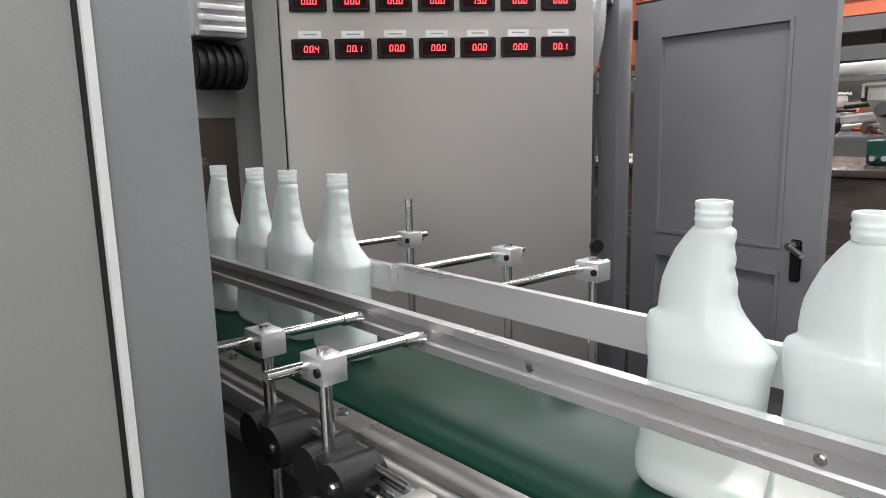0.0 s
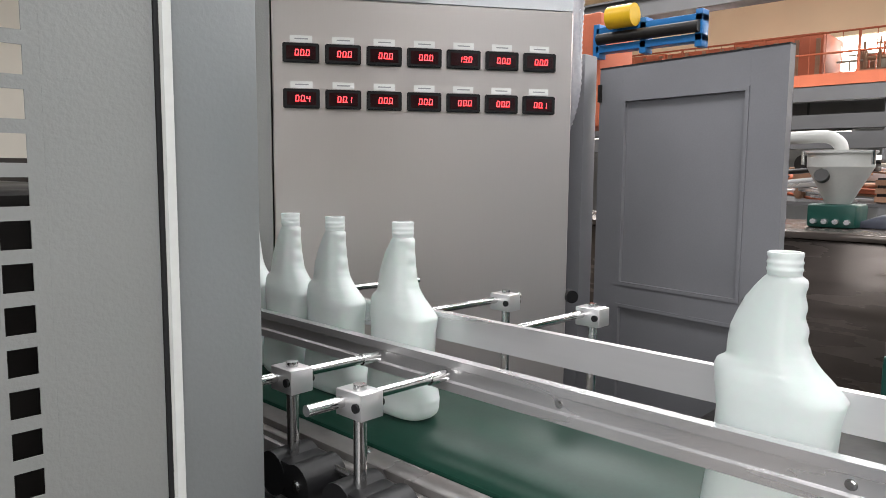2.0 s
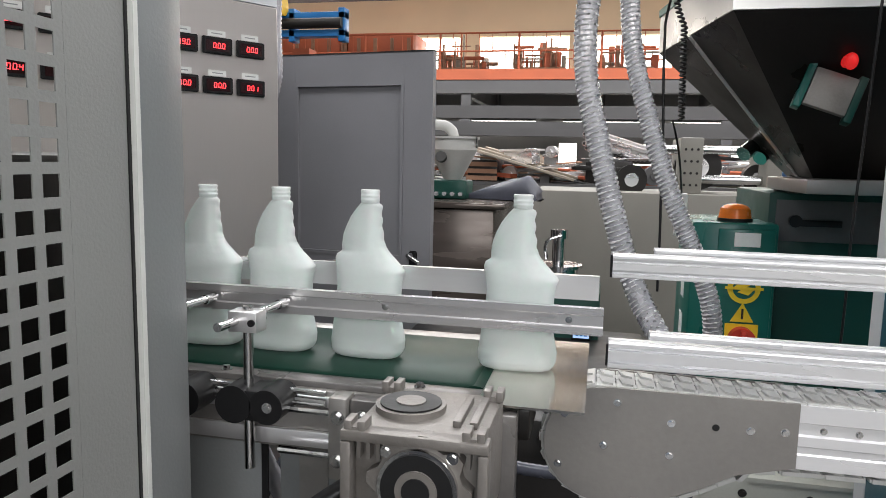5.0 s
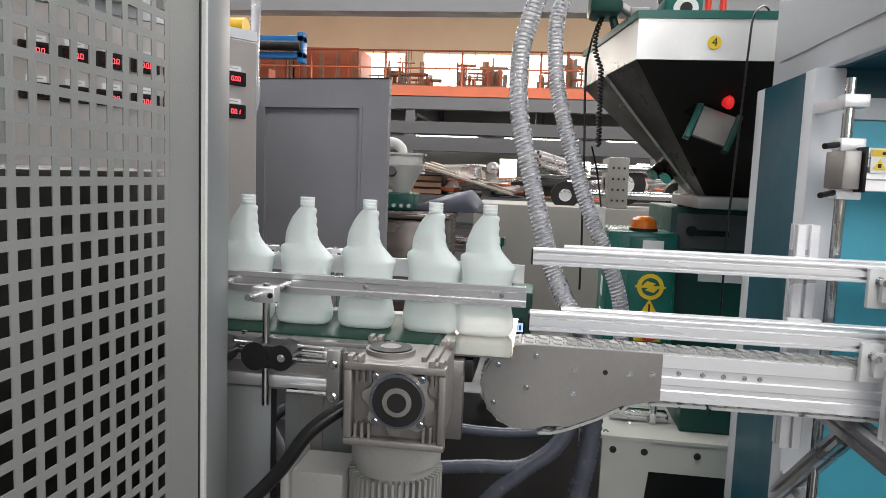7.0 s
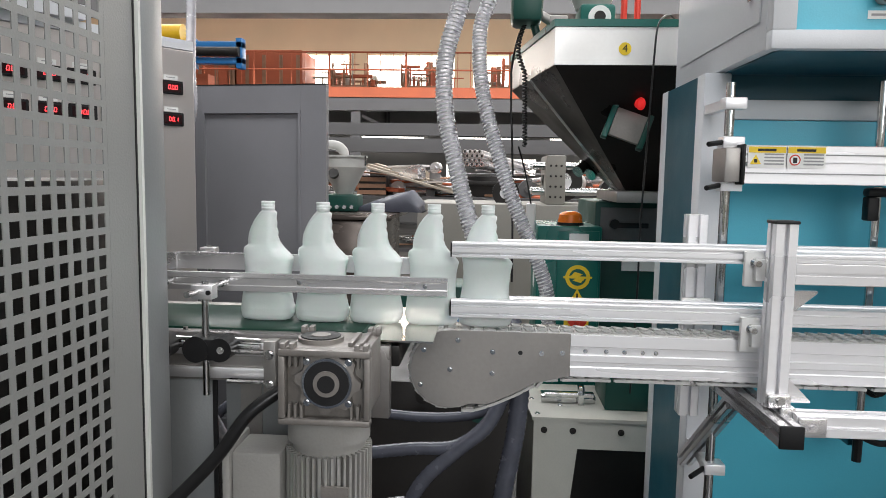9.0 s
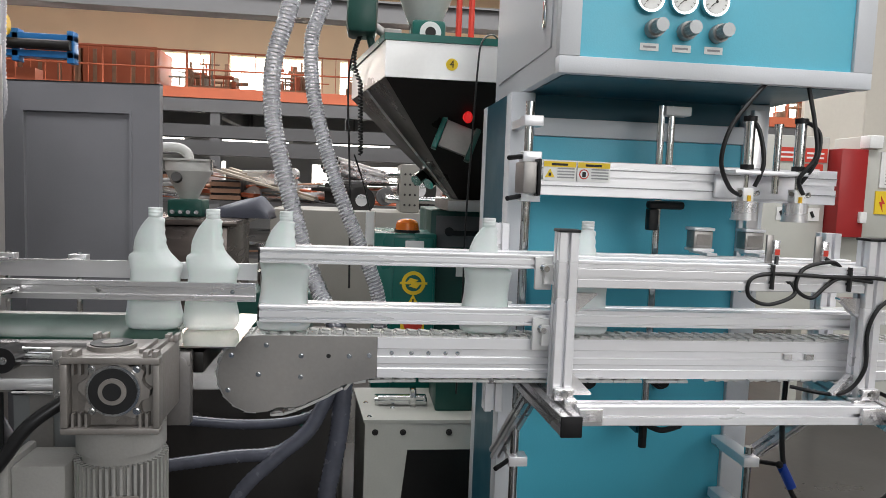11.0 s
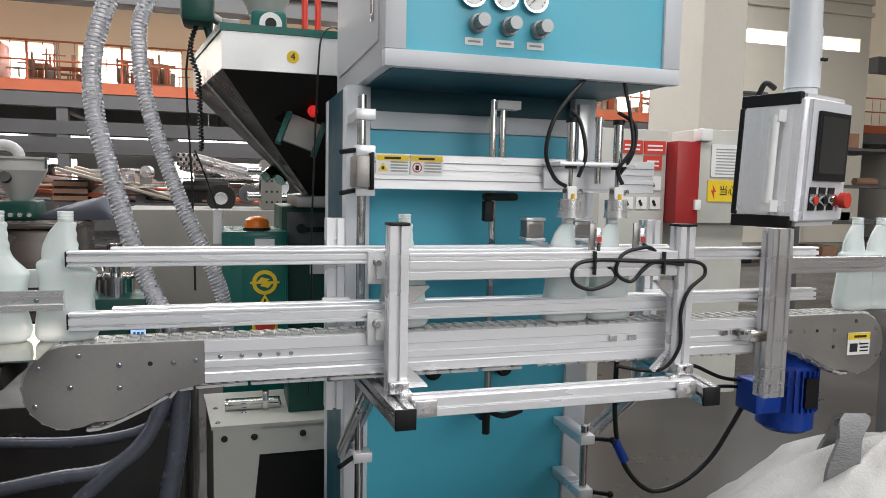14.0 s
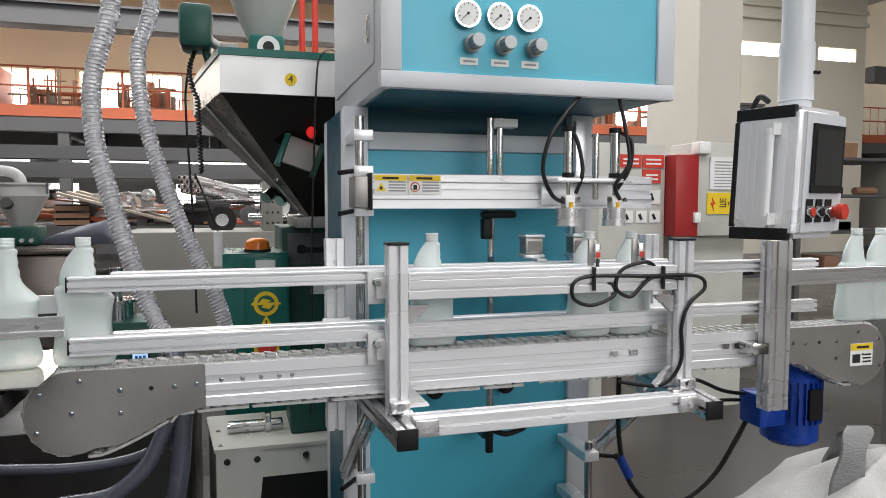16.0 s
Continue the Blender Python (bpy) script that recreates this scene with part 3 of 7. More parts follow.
# brown steel cabinet with the drying funnel on it
cab = thing("steel_cabinet", (3.5, 1.2, 0), "dark brown reflective steel cabinet", "cabinet")
bm = B()
box(bm, 3.12, 3.9, 0.64, 2.4, 0.0, 0.985, 0.006)
part("body", bm, BROWN_STEEL, cab)
bm = B()
box(bm, 3.06, 3.96, 0.58, 2.46, 0.99, 1.02, 0.006)
part("top", bm, BROWN_STEEL, cab)
fun = thing("drying_funnel", (3.46, 0.93, 1.02), "pale grey drying funnel on a green base", "funnel")
bm = B()
box(bm, 3.36, 3.56, 0.83, 1.03, 1.021, 1.125, 0.012)
part("base", bm, GREEN_DARK, fun)
for k in range(4):
    bm = B()
    rod(bm, (3.35 - 0.02, 0.86 + 0.045 * k, 1.05), (3.36, 0.86 + 0.045 * k, 1.05), 0.012, 8)
    part("knob", bm, ALU, fun)
bm = B()
rod(bm, (3.46, 0.93, 1.125), (3.46, 0.93, 1.29), 0.05, 28, 0.135)
part("cone", bm, GREY_TANK, fun)
bm = B()
rod(bm, (3.46, 0.93, 1.29), (3.46, 0.93, 1.35), 0.135, 28), rod(bm, (3.46, 0.93, 1.35), (3.46, 0.93, 1.362), 0.145, 28)
part("drum", bm, GREY_TANK, fun)
bm = B()
tube(bm, [(3.46, 0.93, 1.36), (3.46, 0.94, 1.395), (3.46, 0.99, 1.425), (3.45, 1.10, 1.425), (3.44, 1.25, 1.415), (3.42, 1.5, 1.36)], 0.029, 12)
part("elbow_pipe", bm, GREY_TANK, fun)
for a in (-1, 1):
    bm = B()
    rod(bm, (3.40, 0.93 + a * 0.14, 1.30), (3.40, 0.93 + a * 0.14, 1.36), 0.008, 8)
    part("clasp", bm, CHROME, fun)
bm = B()
rod(bm, (3.325, 0.97, 1.255), (3.35, 0.97, 1.245), 0.03, 20)
part("sight_glass", bm, DARK_STEEL, fun)
tp = thing("tarpaulin", (3.65, 0.7, 1.02), "crumpled slate-blue tarpaulin heap on the cabinet", "tarpaulin")
bm = B()
rings = []
for i in range(25):
    s = i / 24
    top = 0.02 + 0.135 * s ** 0.8 if s < 0.82 else 0.135 - 0.5 * (s - 0.82)
    w = 0.06 + 0.10 * s
    rings.append([Vector((3.40 + w * math.cos(a) * (1 + 0.10 * math.sin(3 * a + 9 * s)) + 0.1, 0.84 - 0.40 * s + 0.015 * math.sin(3 * a),
                          1.024 + max(0.0, math.sin(a)) ** 0.7 * top * (1 + 0.07 * math.cos(5 * a + 11 * s)))) for a in np.linspace(0, 2 * math.pi, 25)[:-1]])
loft(bm, rings)
part("cloth", bm, TARP, tp, smooth=50)

# small steel dosing pot
pot = thing("dosing_pot", (2.05, 0.25, 0.0), "small stainless dosing pot on a green stand", "pot")
bm = B()
rod(bm, (2.05, 0.25, 0.80), (2.05, 0.25, 0.87), 0.07, 24), rod(bm, (2.05, 0.25, 0.87), (2.05, 0.25, 0.88), 0.085, 24)
part("bowl", bm, CHROME, pot)
bm = B()
rod(bm, (2.05, 0.25, 0.88), (2.05, 0.25, 0.98), 0.022, 16), rod(bm, (2.05, 0.25, 0.97), (2.05, 0.25, 1.0), 0.03, 16)
part("neck", bm, CHROME, pot)
bm = B()
tube(bm, [(2.03, 0.29, 0.9), (2.0, 0.29, 0.96), (2.01, 0.24, 0.985)], 0.006, 8)
part("handle", bm, CHROME, pot)
bm = B()
box(bm, 1.95, 2.2, 0.1, 0.42, 0.0, 0.80, 0.008)
part("stand", bm, GREEN_DARK, pot)

# blue and yellow frame high behind the cabinet
bf = thing("blue_roller_frame", (3.2, 1.75, 0), "blue steel roller frame with yellow motor on a tall stand", "machine")
for z in (1.865, 1.955):
    bm = B()
    box(bm, 3.15, 3.22, 1.46, 2.02, z, z + 0.035, 0.003)
    part("frame_bar", bm, BLUE_GEAR, bf)
for y in (1.46, 1.74, 2.0):
    bm = B()
    box(bm, 3.15, 3.22, y, y + 0.035, 1.84, 2.01, 0.003)
    part("frame_post", bm, BLUE_GEAR, bf)
bm = B()
rod(bm, (3.14, 1.47, 1.93), (3.14, 2.0, 1.93), 0.028, 16)
part("roller", bm, DARK_STEEL, bf)
bm = B()
rod(bm, (3.11, 1.92, 2.02), (3.11, 1.78, 2.02), 0.055, 18)
part("yellow_motor", bm, YELLOW_GEAR, bf)
bm = B()
box(bm, 3.25, 3.35, 1.70, 1.80, 0.0, 1.82)
part("stand", bm, ORANGE_RED, bf)
bm = B()
box(bm, 3.25, 3.6, 2.05, 2.5, 1.5, 2.1, 0.02)
part("housing", bm, ORANGE_RED, bf)

# ---------------------------------------------------------------- perforated guard and column beside the camera
GY = 0.563
GS = 0.5685
# guard and column are carried up out of view to block overhead light
guard = thing("machine_guard_door", (-0.3, GS, 0), "grey guard door with a field of square punched holes", "guard door")
bm = B()
P, PZ, H, HZ = 0.03014, 0.0295, 0.0194, 0.0198
nx, nz = 24, 44
x0, z0 = 0.0879 - H - (nx - 1) * P, 1.3323 - HZ - 30 * PZ
ztop = z0 + nz * PZ
for i in range(nx):
    for k in range(nz):
        cx0, cz0 = x0 + i * P, z0 + k * PZ
        hx0, hx1, hz0, hz1 = cx0, cx0 + H, cz0, cz0 + HZ
        ox1, oz1 = cx0 + P, cz0 + PZ
        for yy in (GS, GS + 0.0015):
            f = lambda a, b, c, d: bm.faces.new([bm.verts.new((x, yy, z)) for x, z in ((a, c), (b, c), (b, d), (a, d))])
            f(hx1, ox1, cz0, oz1), f(hx0, hx1, hz1, oz1)
        for (ax, az), (bx, bz) in (((hx0, hz0), (hx1, hz0)), ((hx1, hz0), (hx1, hz1)), ((hx1, hz1), (hx0, hz1)), ((hx0, hz1), (hx0, hz0))):
            bm.faces.new([bm.verts.new(q) for q in ((ax, GS, az), (bx, GS, bz), (bx, GS + 0.0015, bz), (ax, GS + 0.0015, az))])
part("perforated_sheet", bm, GREY_PAINT, guard, smooth=0)
xe = x0 + nx * P
bm = B()
box(bm, xe, 0.1775, GS - 0.0002, GS + 0.0017, 0.04, 2.9), box(bm, 0.15, 0.1775, GS + 0.0018, GS + 0.028, 0.04, 2.9)
part("stile", bm, GREY_PAINT, guard)
bm = B()
box(bm, x0 - 0.12, x0 - 0.001, GS - 0.0002, GS + 0.0017, 0.04, 2.9), box(bm, x0 - 0.12, x0 - 0.09, GS + 0.0018, GS + 0.028, 0.04, 2.9)
part("stile", bm, GREY_PAINT, guard)
bm = B()
box(bm, x0, xe, GS - 0.0002, GS + 0.0017, ztop, 2.9)
part("top_rail", bm, GREY_PAINT, guard)
bm = B()
box(bm, x0, xe, GS - 0.0002, GS + 0.0017, 0.04, z0 - 0.0001)
part("bottom_rail", bm, GREY_PAINT, guard)
bm = B()
box(bm, 0.178, 0.1818, GY + 0.004, GY + 0.02, 0.04, 2.9)
part("rubber_seal", bm, BLACK_RUBBER, guard, "black rubber seal")
col = thing("guard_column", (0.22, GY, 0), "smooth grey sheet-metal column with a white edge strip", "column")
bm = B()
box(bm, 0.1895, 0.264, GY, GY + 0.06, 0.0, 2.9, 0.002)
part("column_sheet", bm, GREY_SIDE, col)
bm = B()
box(bm, 0.182, 0.189, GY - 0.002, GY + 0.03, 0.0, 2.9)
part("edge_strip", bm, WHITE_STRIP, col, "white edge strip")

# press body inside the guard, near black for the shade behind its holes, with a vented blower over it
press = thing("blowing_press", (-0.2, 1.2, 0), "machine body behind the perforated guard, near black for shade", "machine")
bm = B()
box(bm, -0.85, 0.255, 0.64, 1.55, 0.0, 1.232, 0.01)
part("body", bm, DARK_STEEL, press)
# unseen roof and rear sheet, added to shade the bottles near the outlet
bm = B()
box(bm, -0.86, 0.264, GY + 0.062, 1.75, 2.86, 2.9, 0.004), box(bm, -0.86, 0.264, 1.70, 1.75, 1.2, 2.859)
part("hood", bm, GREY_PAINT, press)
bm = B()
box(bm, 0.50, 0.86, 1.52, 1.75, 0.0, 1.62, 0.004)
part("rear_panel", bm, GREY_PAINT, press)
bm = B()
box(bm, 0.30, 0.75, 1.50, 1.516, 0.6, 1.27)
part("chute_curtain", bm, BROWN_STEEL, press, "dark brown curtain over the outlet")
blow = thing("vent_blower", (0.69, 1.49, 1.33), "aluminium louvred blower box with black motor", "blower")
bm = B()
box(bm, 0.63, 0.745, 1.40, 1.518, 1.43, 1.60, 0.006)
part("housing", bm, ALU, blow)
for k in range(7):
    bm = B()
    box(bm, 0.64, 0.735, 1.387, 1.3995, 1.44 + 0.021 * k, 1.451 + 0.021 * k, 0.001)
    part("louvre", bm, ALU_WHITE, blow)
bm = B()
rod(bm, (0.635, 1.45, 1.375), (0.745, 1.45, 1.375), 0.042, 20), box(bm, 0.66, 0.72, 1.46, 1.518, 1.39, 1.4295)
mtr = part("motor", bm, BLACK_PLASTIC, blow)
for k in range(6):
    bm = B()
    rod(bm, (0.638 + 0.019 * k, 1.45, 1.375), (0.647 + 0.019 * k, 1.45, 1.375), 0.048, 20)
    part("motor_rib", bm, BLACK_PLASTIC, mtr)

# ---------------------------------------------------------------- meter cabinet
U0 = Vector((0.808, 1.379, 0.0))
UD = Vector((0.572, -0.394, 0.0)).normalized()
UN = Vector((-UD.y, UD.x, 0.0)) * -1.0


def on_panel(u, v, out=0.0):
    return U0 + UD * u + Vector((0, 0, v)) + UN * out


mc = thing("meter_cabinet", (0.808, 1.379, 0), "brushed stainless control cabinet with two rows of red meters", "control cabinet")
WID = 0.693
bm = B()
slab(bm, on_panel, 0.0, WID, 0.02, 1.627, -0.30, 0.0)
bmesh.ops.bevel(bm, geom=[e for e in bm.edges], offset=0.003, segments=1, affect="EDGES")
part("body", bm, STEEL_BRUSHED, mc)
bm = B()
slab(bm, on_panel, -0.055, -0.004, 0.0, 1.66, -0.30, -0.012)
part("side_post", bm, GREY_PAINT, mc)
bm = B()
slab(bm, on_panel, 0.0, WID, 1.63, 1.66, -0.30, -0.004)
part("top_cap", bm, LIGHT_PAINT, mc)
bm = B()
slab(bm, on_panel, -0.02, 0.34, 1.66, 1.70, -0.25, 0.03)
part("top_tray", bm, LIGHT_PAINT, mc)
vals = (("00.0", "00.0", "00.0", "00.0", "19.0", "00.0", "00.0"), ("00.4", "00.1", "00.0", "00.0", "00.0", "00.0", "00.1"))
for row, zc in enumerate((1.507, 1.409)):
    for k in range(7):
        u = 0.0225 + 0.0912 * k
        mt = thing("panel_meter", on_panel(u + 0.04, zc, 0), "black panel meter with glowing red digits set in the cabinet", "meter", "panel meters")
        bm = B()
        slab(bm, on_panel, u, u + 0.079, zc - 0.021, zc + 0.021, 0.0005, 0.009)
        bmesh.ops.bevel(bm, geom=[e for e in bm.edges], offset=0.002, segments=2, affect="EDGES")
        part("bezel", bm, BLACK_PLASTIC, mt)
        bm = B()
        slab(bm, on_panel, u + 0.008, u + 0.071, zc - 0.014, zc + 0.014, 0.0085, 0.0098)
        part("window", bm, METER_FACE, mt, "dark red meter window")
        bm = B()
        seven_segment(bm, vals[row][k], lambda a, b, o: on_panel(u + 0.026 + a, zc - 0.007 + b, 0.0105))
        part("digits", bm, LED_RED, mt, "glowing red digits", smooth=0)
        lb = thing("meter_label", on_panel(u + 0.04, zc + 0.03, 0), "small white paper label over a meter", "label", "meter labels")
        bm = B()
        slab(bm, on_panel, u + 0.016, u + 0.064, zc + 0.0235, zc + 0.038, 0.0004, 0.0012)
        sheet = part("paper", bm, LABEL_WHITE, lb)
        bm = B()
        slab(bm, on_panel, u + 0.026, u + 0.055, zc + 0.0295, zc + 0.032, 0.0012, 0.0015)
        part("print", bm, INK_GREY, lb)
bm = B()
tube(bm, [on_panel(WID + 0.06, 1.95, -0.10), on_panel(WID + 0.045, 1.6, -0.09), on_panel(WID + 0.03, 1.4, -0.085), on_panel(WID + 0.0, 1.15, -0.31)], 0.016, 10, 8, 0.08, 0.012)
solid("spiral_hose", bm, HOSE_CLEAR, "clear spiral hose hanging beside the meter cabinet", "hose", kind="", smooth=60)
jamb = thing("electrical_cabinet", (1.8, 1.25, 0), "grey cabinet frame with a shade-dark back sheet behind an open door", "cabinet")
# recessed sheet, coloured darker for the shade behind the door
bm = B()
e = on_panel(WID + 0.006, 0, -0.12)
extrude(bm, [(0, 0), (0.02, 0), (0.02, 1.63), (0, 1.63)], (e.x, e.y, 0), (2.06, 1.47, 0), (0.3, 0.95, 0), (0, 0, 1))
part("back_sheet", bm, RECESS_GREY, jamb)
bm = B()
box(bm, 2.06, 2.14, 1.385, 1.46, 0.0, 1.66, 0.004)
part("hinge_post", bm, DOOR_GREY, jamb)
bm = B()
extrude(bm, [(0, 1.615), (0.25, 1.615), (0.25, 1.665), (0, 1.665)], (e.x, e.y, 0), (2.12, 1.44, 0), (0.3, 0.95, 0), (0, 0, 1))
part("lintel", bm, LIGHT_PAINT, jamb)
bm = B()
q = on_panel(WID + 0.012, 0.95, -0.02)
rod(bm, q, q + UN * 0.03, 0.016, 16)
part("knob", bm, BLACK_PLASTIC, jamb)

# open cabinet door
D0, DD = Vector((2.139, 1.371, 0)), Vector((2.04, 0.712, 0)) - Vector((2.139, 1.371, 0))
DW = DD.length
DD.normalize()
DN = Vector((DD.y, -DD.x, 0))


def on_door(u, v, out=0.0):
    return D0 + DD * u + Vector((0, 0, v)) + DN * out


door = thing("door_1", (2.139, 1.371, 0), "open dark grey steel cabinet door with recessed panels", "door", kind="structure")
bm = B()
for a, b, c, d in ((0, 0.10, 0.06, 1.612), (0.555, DW, 0.06, 1.612), (0.1002, 0.5548, 1.508, 1.612), (0.1002, 0.5548, 0.80, 0.866), (0.1002, 0.5548, 0.06, 0.14)):
    slab(bm, on_door, a, b, c, d, -0.03, 0.0)
part("door_frame", bm, DOOR_GREY, door)
for zb, zt in ((0.866, 1.508), (0.14, 0.80)):
    bm = B()
    slab(bm, on_door, 0.1002, 0.5548, zb, zt, -0.025, -0.012)
    part("inset_panel", bm, DOOR_GREY, door)
    bm = B()
    for a, b, c, d in ((0.1002, 0.112, zb, zt), (0.543, 0.5548, zb, zt), (0.112, 0.543, zt - 0.012, zt), (0.112, 0.543, zb, zb + 0.012)):
        slab(bm, on_door, a, b, c, d, -0.011, 0.004)
    part("moulding", bm, DOOR_GREY, door)
bm = B()
slab(bm, on_door, 0.0, DW, 1.6125, 1.617, -0.03, 0.002)
part("top_seal", bm, BLACK_RUBBER, door, "black rubber seal")
bm = B()
slab(bm, on_door, 0.585, 0.618, 0.78, 0.90, 0.0, 0.008)
bmesh.ops.bevel(bm, geom=[e for e in bm.edges], offset=0.004, segments=2, affect="EDGES")
lk = part("lock_plate", bm, BLACK_PLASTIC, door)
bm = B()
rod(bm, on_door(0.60, 0.885, 0.006), on_door(0.60, 0.885, 0.045), 0.010, 12)
rod(bm, on_door(0.60, 0.885, 0.04), on_door(0.645, 0.865, 0.05), 0.008, 10)
part("lock_handle", bm, CHROME, lk, "chrome swing handle")
bm = B()
slab(bm, on_door, 0.0, 0.01, 1.50, 1.56, 0.0, 0.012)
part("hinge", bm, DARK_STEEL, door)

# ---------------------------------------------------------------- first conveyor: green belt
c1 = thing("belt_conveyor", (0.59, 0.9, 0), "belt conveyor with a glossy green belt and steel sides", "conveyor")
bm = B()
box(bm, 0.430, 0.664, 0.262, 1.66, 0.934, 0.948, 0.004)
rod(bm, (0.430, 0.262, 0.923), (0.664, 0.262, 0.923), 0.0245, 20)
part("belt", bm, BELT_GREEN, c1, "dark green glossy belt")
bm = B()
box(bm, 0.396, 0.427, 0.25, 1.66, 0.925, 0.9455, 0.002)
part("top_strip", bm, FRAME_STEEL, c1)
bm = B()
box(bm, 0.383, 0.3955, 0.25, 1.66, 0.858, 0.938, 0.002)
part("side_rail", bm, STEEL_PLATE, c1)
for za, zb in ((0.908, 0.932), (0.864, 0.885)):
    bm = B()
    box(bm, 0.376, 0.3825, 0.405, 1.66, za, zb, 0.001)
    part("side_strip", bm, ALU, c1)
bm = B()
box(bm, 0.668, 0.705, 0.25, 1.66, 0.858, 0.9455, 0.002)
part("side_rail", bm, STEEL_PLATE, c1)
bm = B()
box(bm, 0.356, 0.3825, 0.20, 0.404, 0.806, 0.940, 0.002)
part("drive_plate", bm, FRAME_STEEL, c1)
bm = B()
box(bm, 0.405, 0.411, 0.545, 1.60, 0.04, 0.8575, 0.001)
part("skirt_sheet", bm, GREY_SIDE, c1)
bm = B()
box(bm, 0.405, 0.411, 0.30, 0.52, 0.70, 0.8575, 0.001)
part("skirt_sheet", bm, GREY_SIDE, c1)
bm = B()
box(bm, 0.400, 0.4045, 0.536, 0.5445, 0.04, 0.857)
part("skirt_seal", bm, BLACK_RUBBER, c1)
for y in (0.45, 1.4):
    for x in (0.40, 0.662):
        bm = B()
        box(bm, x, x + 0.04, y, y + 0.04, 0.0, 0.86)
        part("leg", bm, STEEL_PLATE, c1)
for y in (0.33, 0.60, 0.86, 1.12):
    bm = B()
    bolt(bm, (0.411, y, 0.9455), (0, 0, 1), 0.005, 0.006)
    part("bolt", bm, CHROME, c1)
bm = B()
box(bm, 0.345, 0.3755, 0.405, 0.428, 0.840, 0.944, 0.002)
blk = part("tension_block", bm, STEEL_PLATE, c1)
for z in (0.865, 0.92):
    bm = B()
    bolt(bm, (0.345, 0.416, z), (-1, 0, 0), 0.006, 0.006)
    part("bolt", bm, CHROME, blk)
    bm = B()
    rod(bm, (0.36, 0.428, z), (0.36, 0.50, z), 0.005, 8)
    part("stud", bm, CHROME, blk)
    bm = B()
    bolt(bm, (0.354, 0.388, z), (-1, 0, 0), 0.006, 0.008)
    part("bolt", bm, CHROME, blk)
bm = B()
box(bm, 0.366, 0.690, 0.123, 0.249, 0.9455, 0.9485)
part("transfer_plate", bm, STEEL_SHEET, c1, "polished bright transfer plate")
bm = B()
box(bm, 0.42, 0.67, 0.19, 0.245, 0.885, 0.926, 0.003)
part("plate_bracket", bm, DARK_STEEL, c1)

# guide rails on clamps
gr = thing("guide_rail", (0.50, 0.7, 0.93), "long aluminium guide rail before the bottles", "rail", "guide rails")
bm = B()
extrude(bm, [(0, 0), (0.012, 0), (0.012, 0.036), (0, 0.036), (0, 0.027), (0.003, 0.025), (0.003, 0.012), (0, 0.010)], (0.482, 0.106, 1.011), (0.482, 1.62, 1.011), (1, 0, 0), (0, 0, 1))
part("rail", bm, ALU, gr)
for y in (0.15, 0.40, 0.95, 1.3):
    bm = B()
    bolt(bm, (0.485, y, 1.0295), (-1, 0, 0), 0.003, 0.002)
    part("screw", bm, CHROME, gr)
gr2 = thing("guide_rail", (0.555, 0.7, 1.044), "long aluminium guide rail behind the bottles", "rail", "guide rails")
bm = B()
extrude(bm, [(0, 0), (0.010, 0), (0.010, 0.034), (0, 0.034)], (0.552, 0.113, 1.044), (0.552, 0.68, 1.044), (1, 0, 0), (0, 0, 1))
part("rail", bm, ALU, gr2)
bm = B()
extrude(bm, [(0, 0), (0.010, 0), (0.010, 0.034), (0, 0.034)], (0.541, 0.676, 1.044), (0.541, 1.62, 1.044), (1, 0, 0), (0, 0, 1))
part("rail_overlap", bm, ALU, gr2)


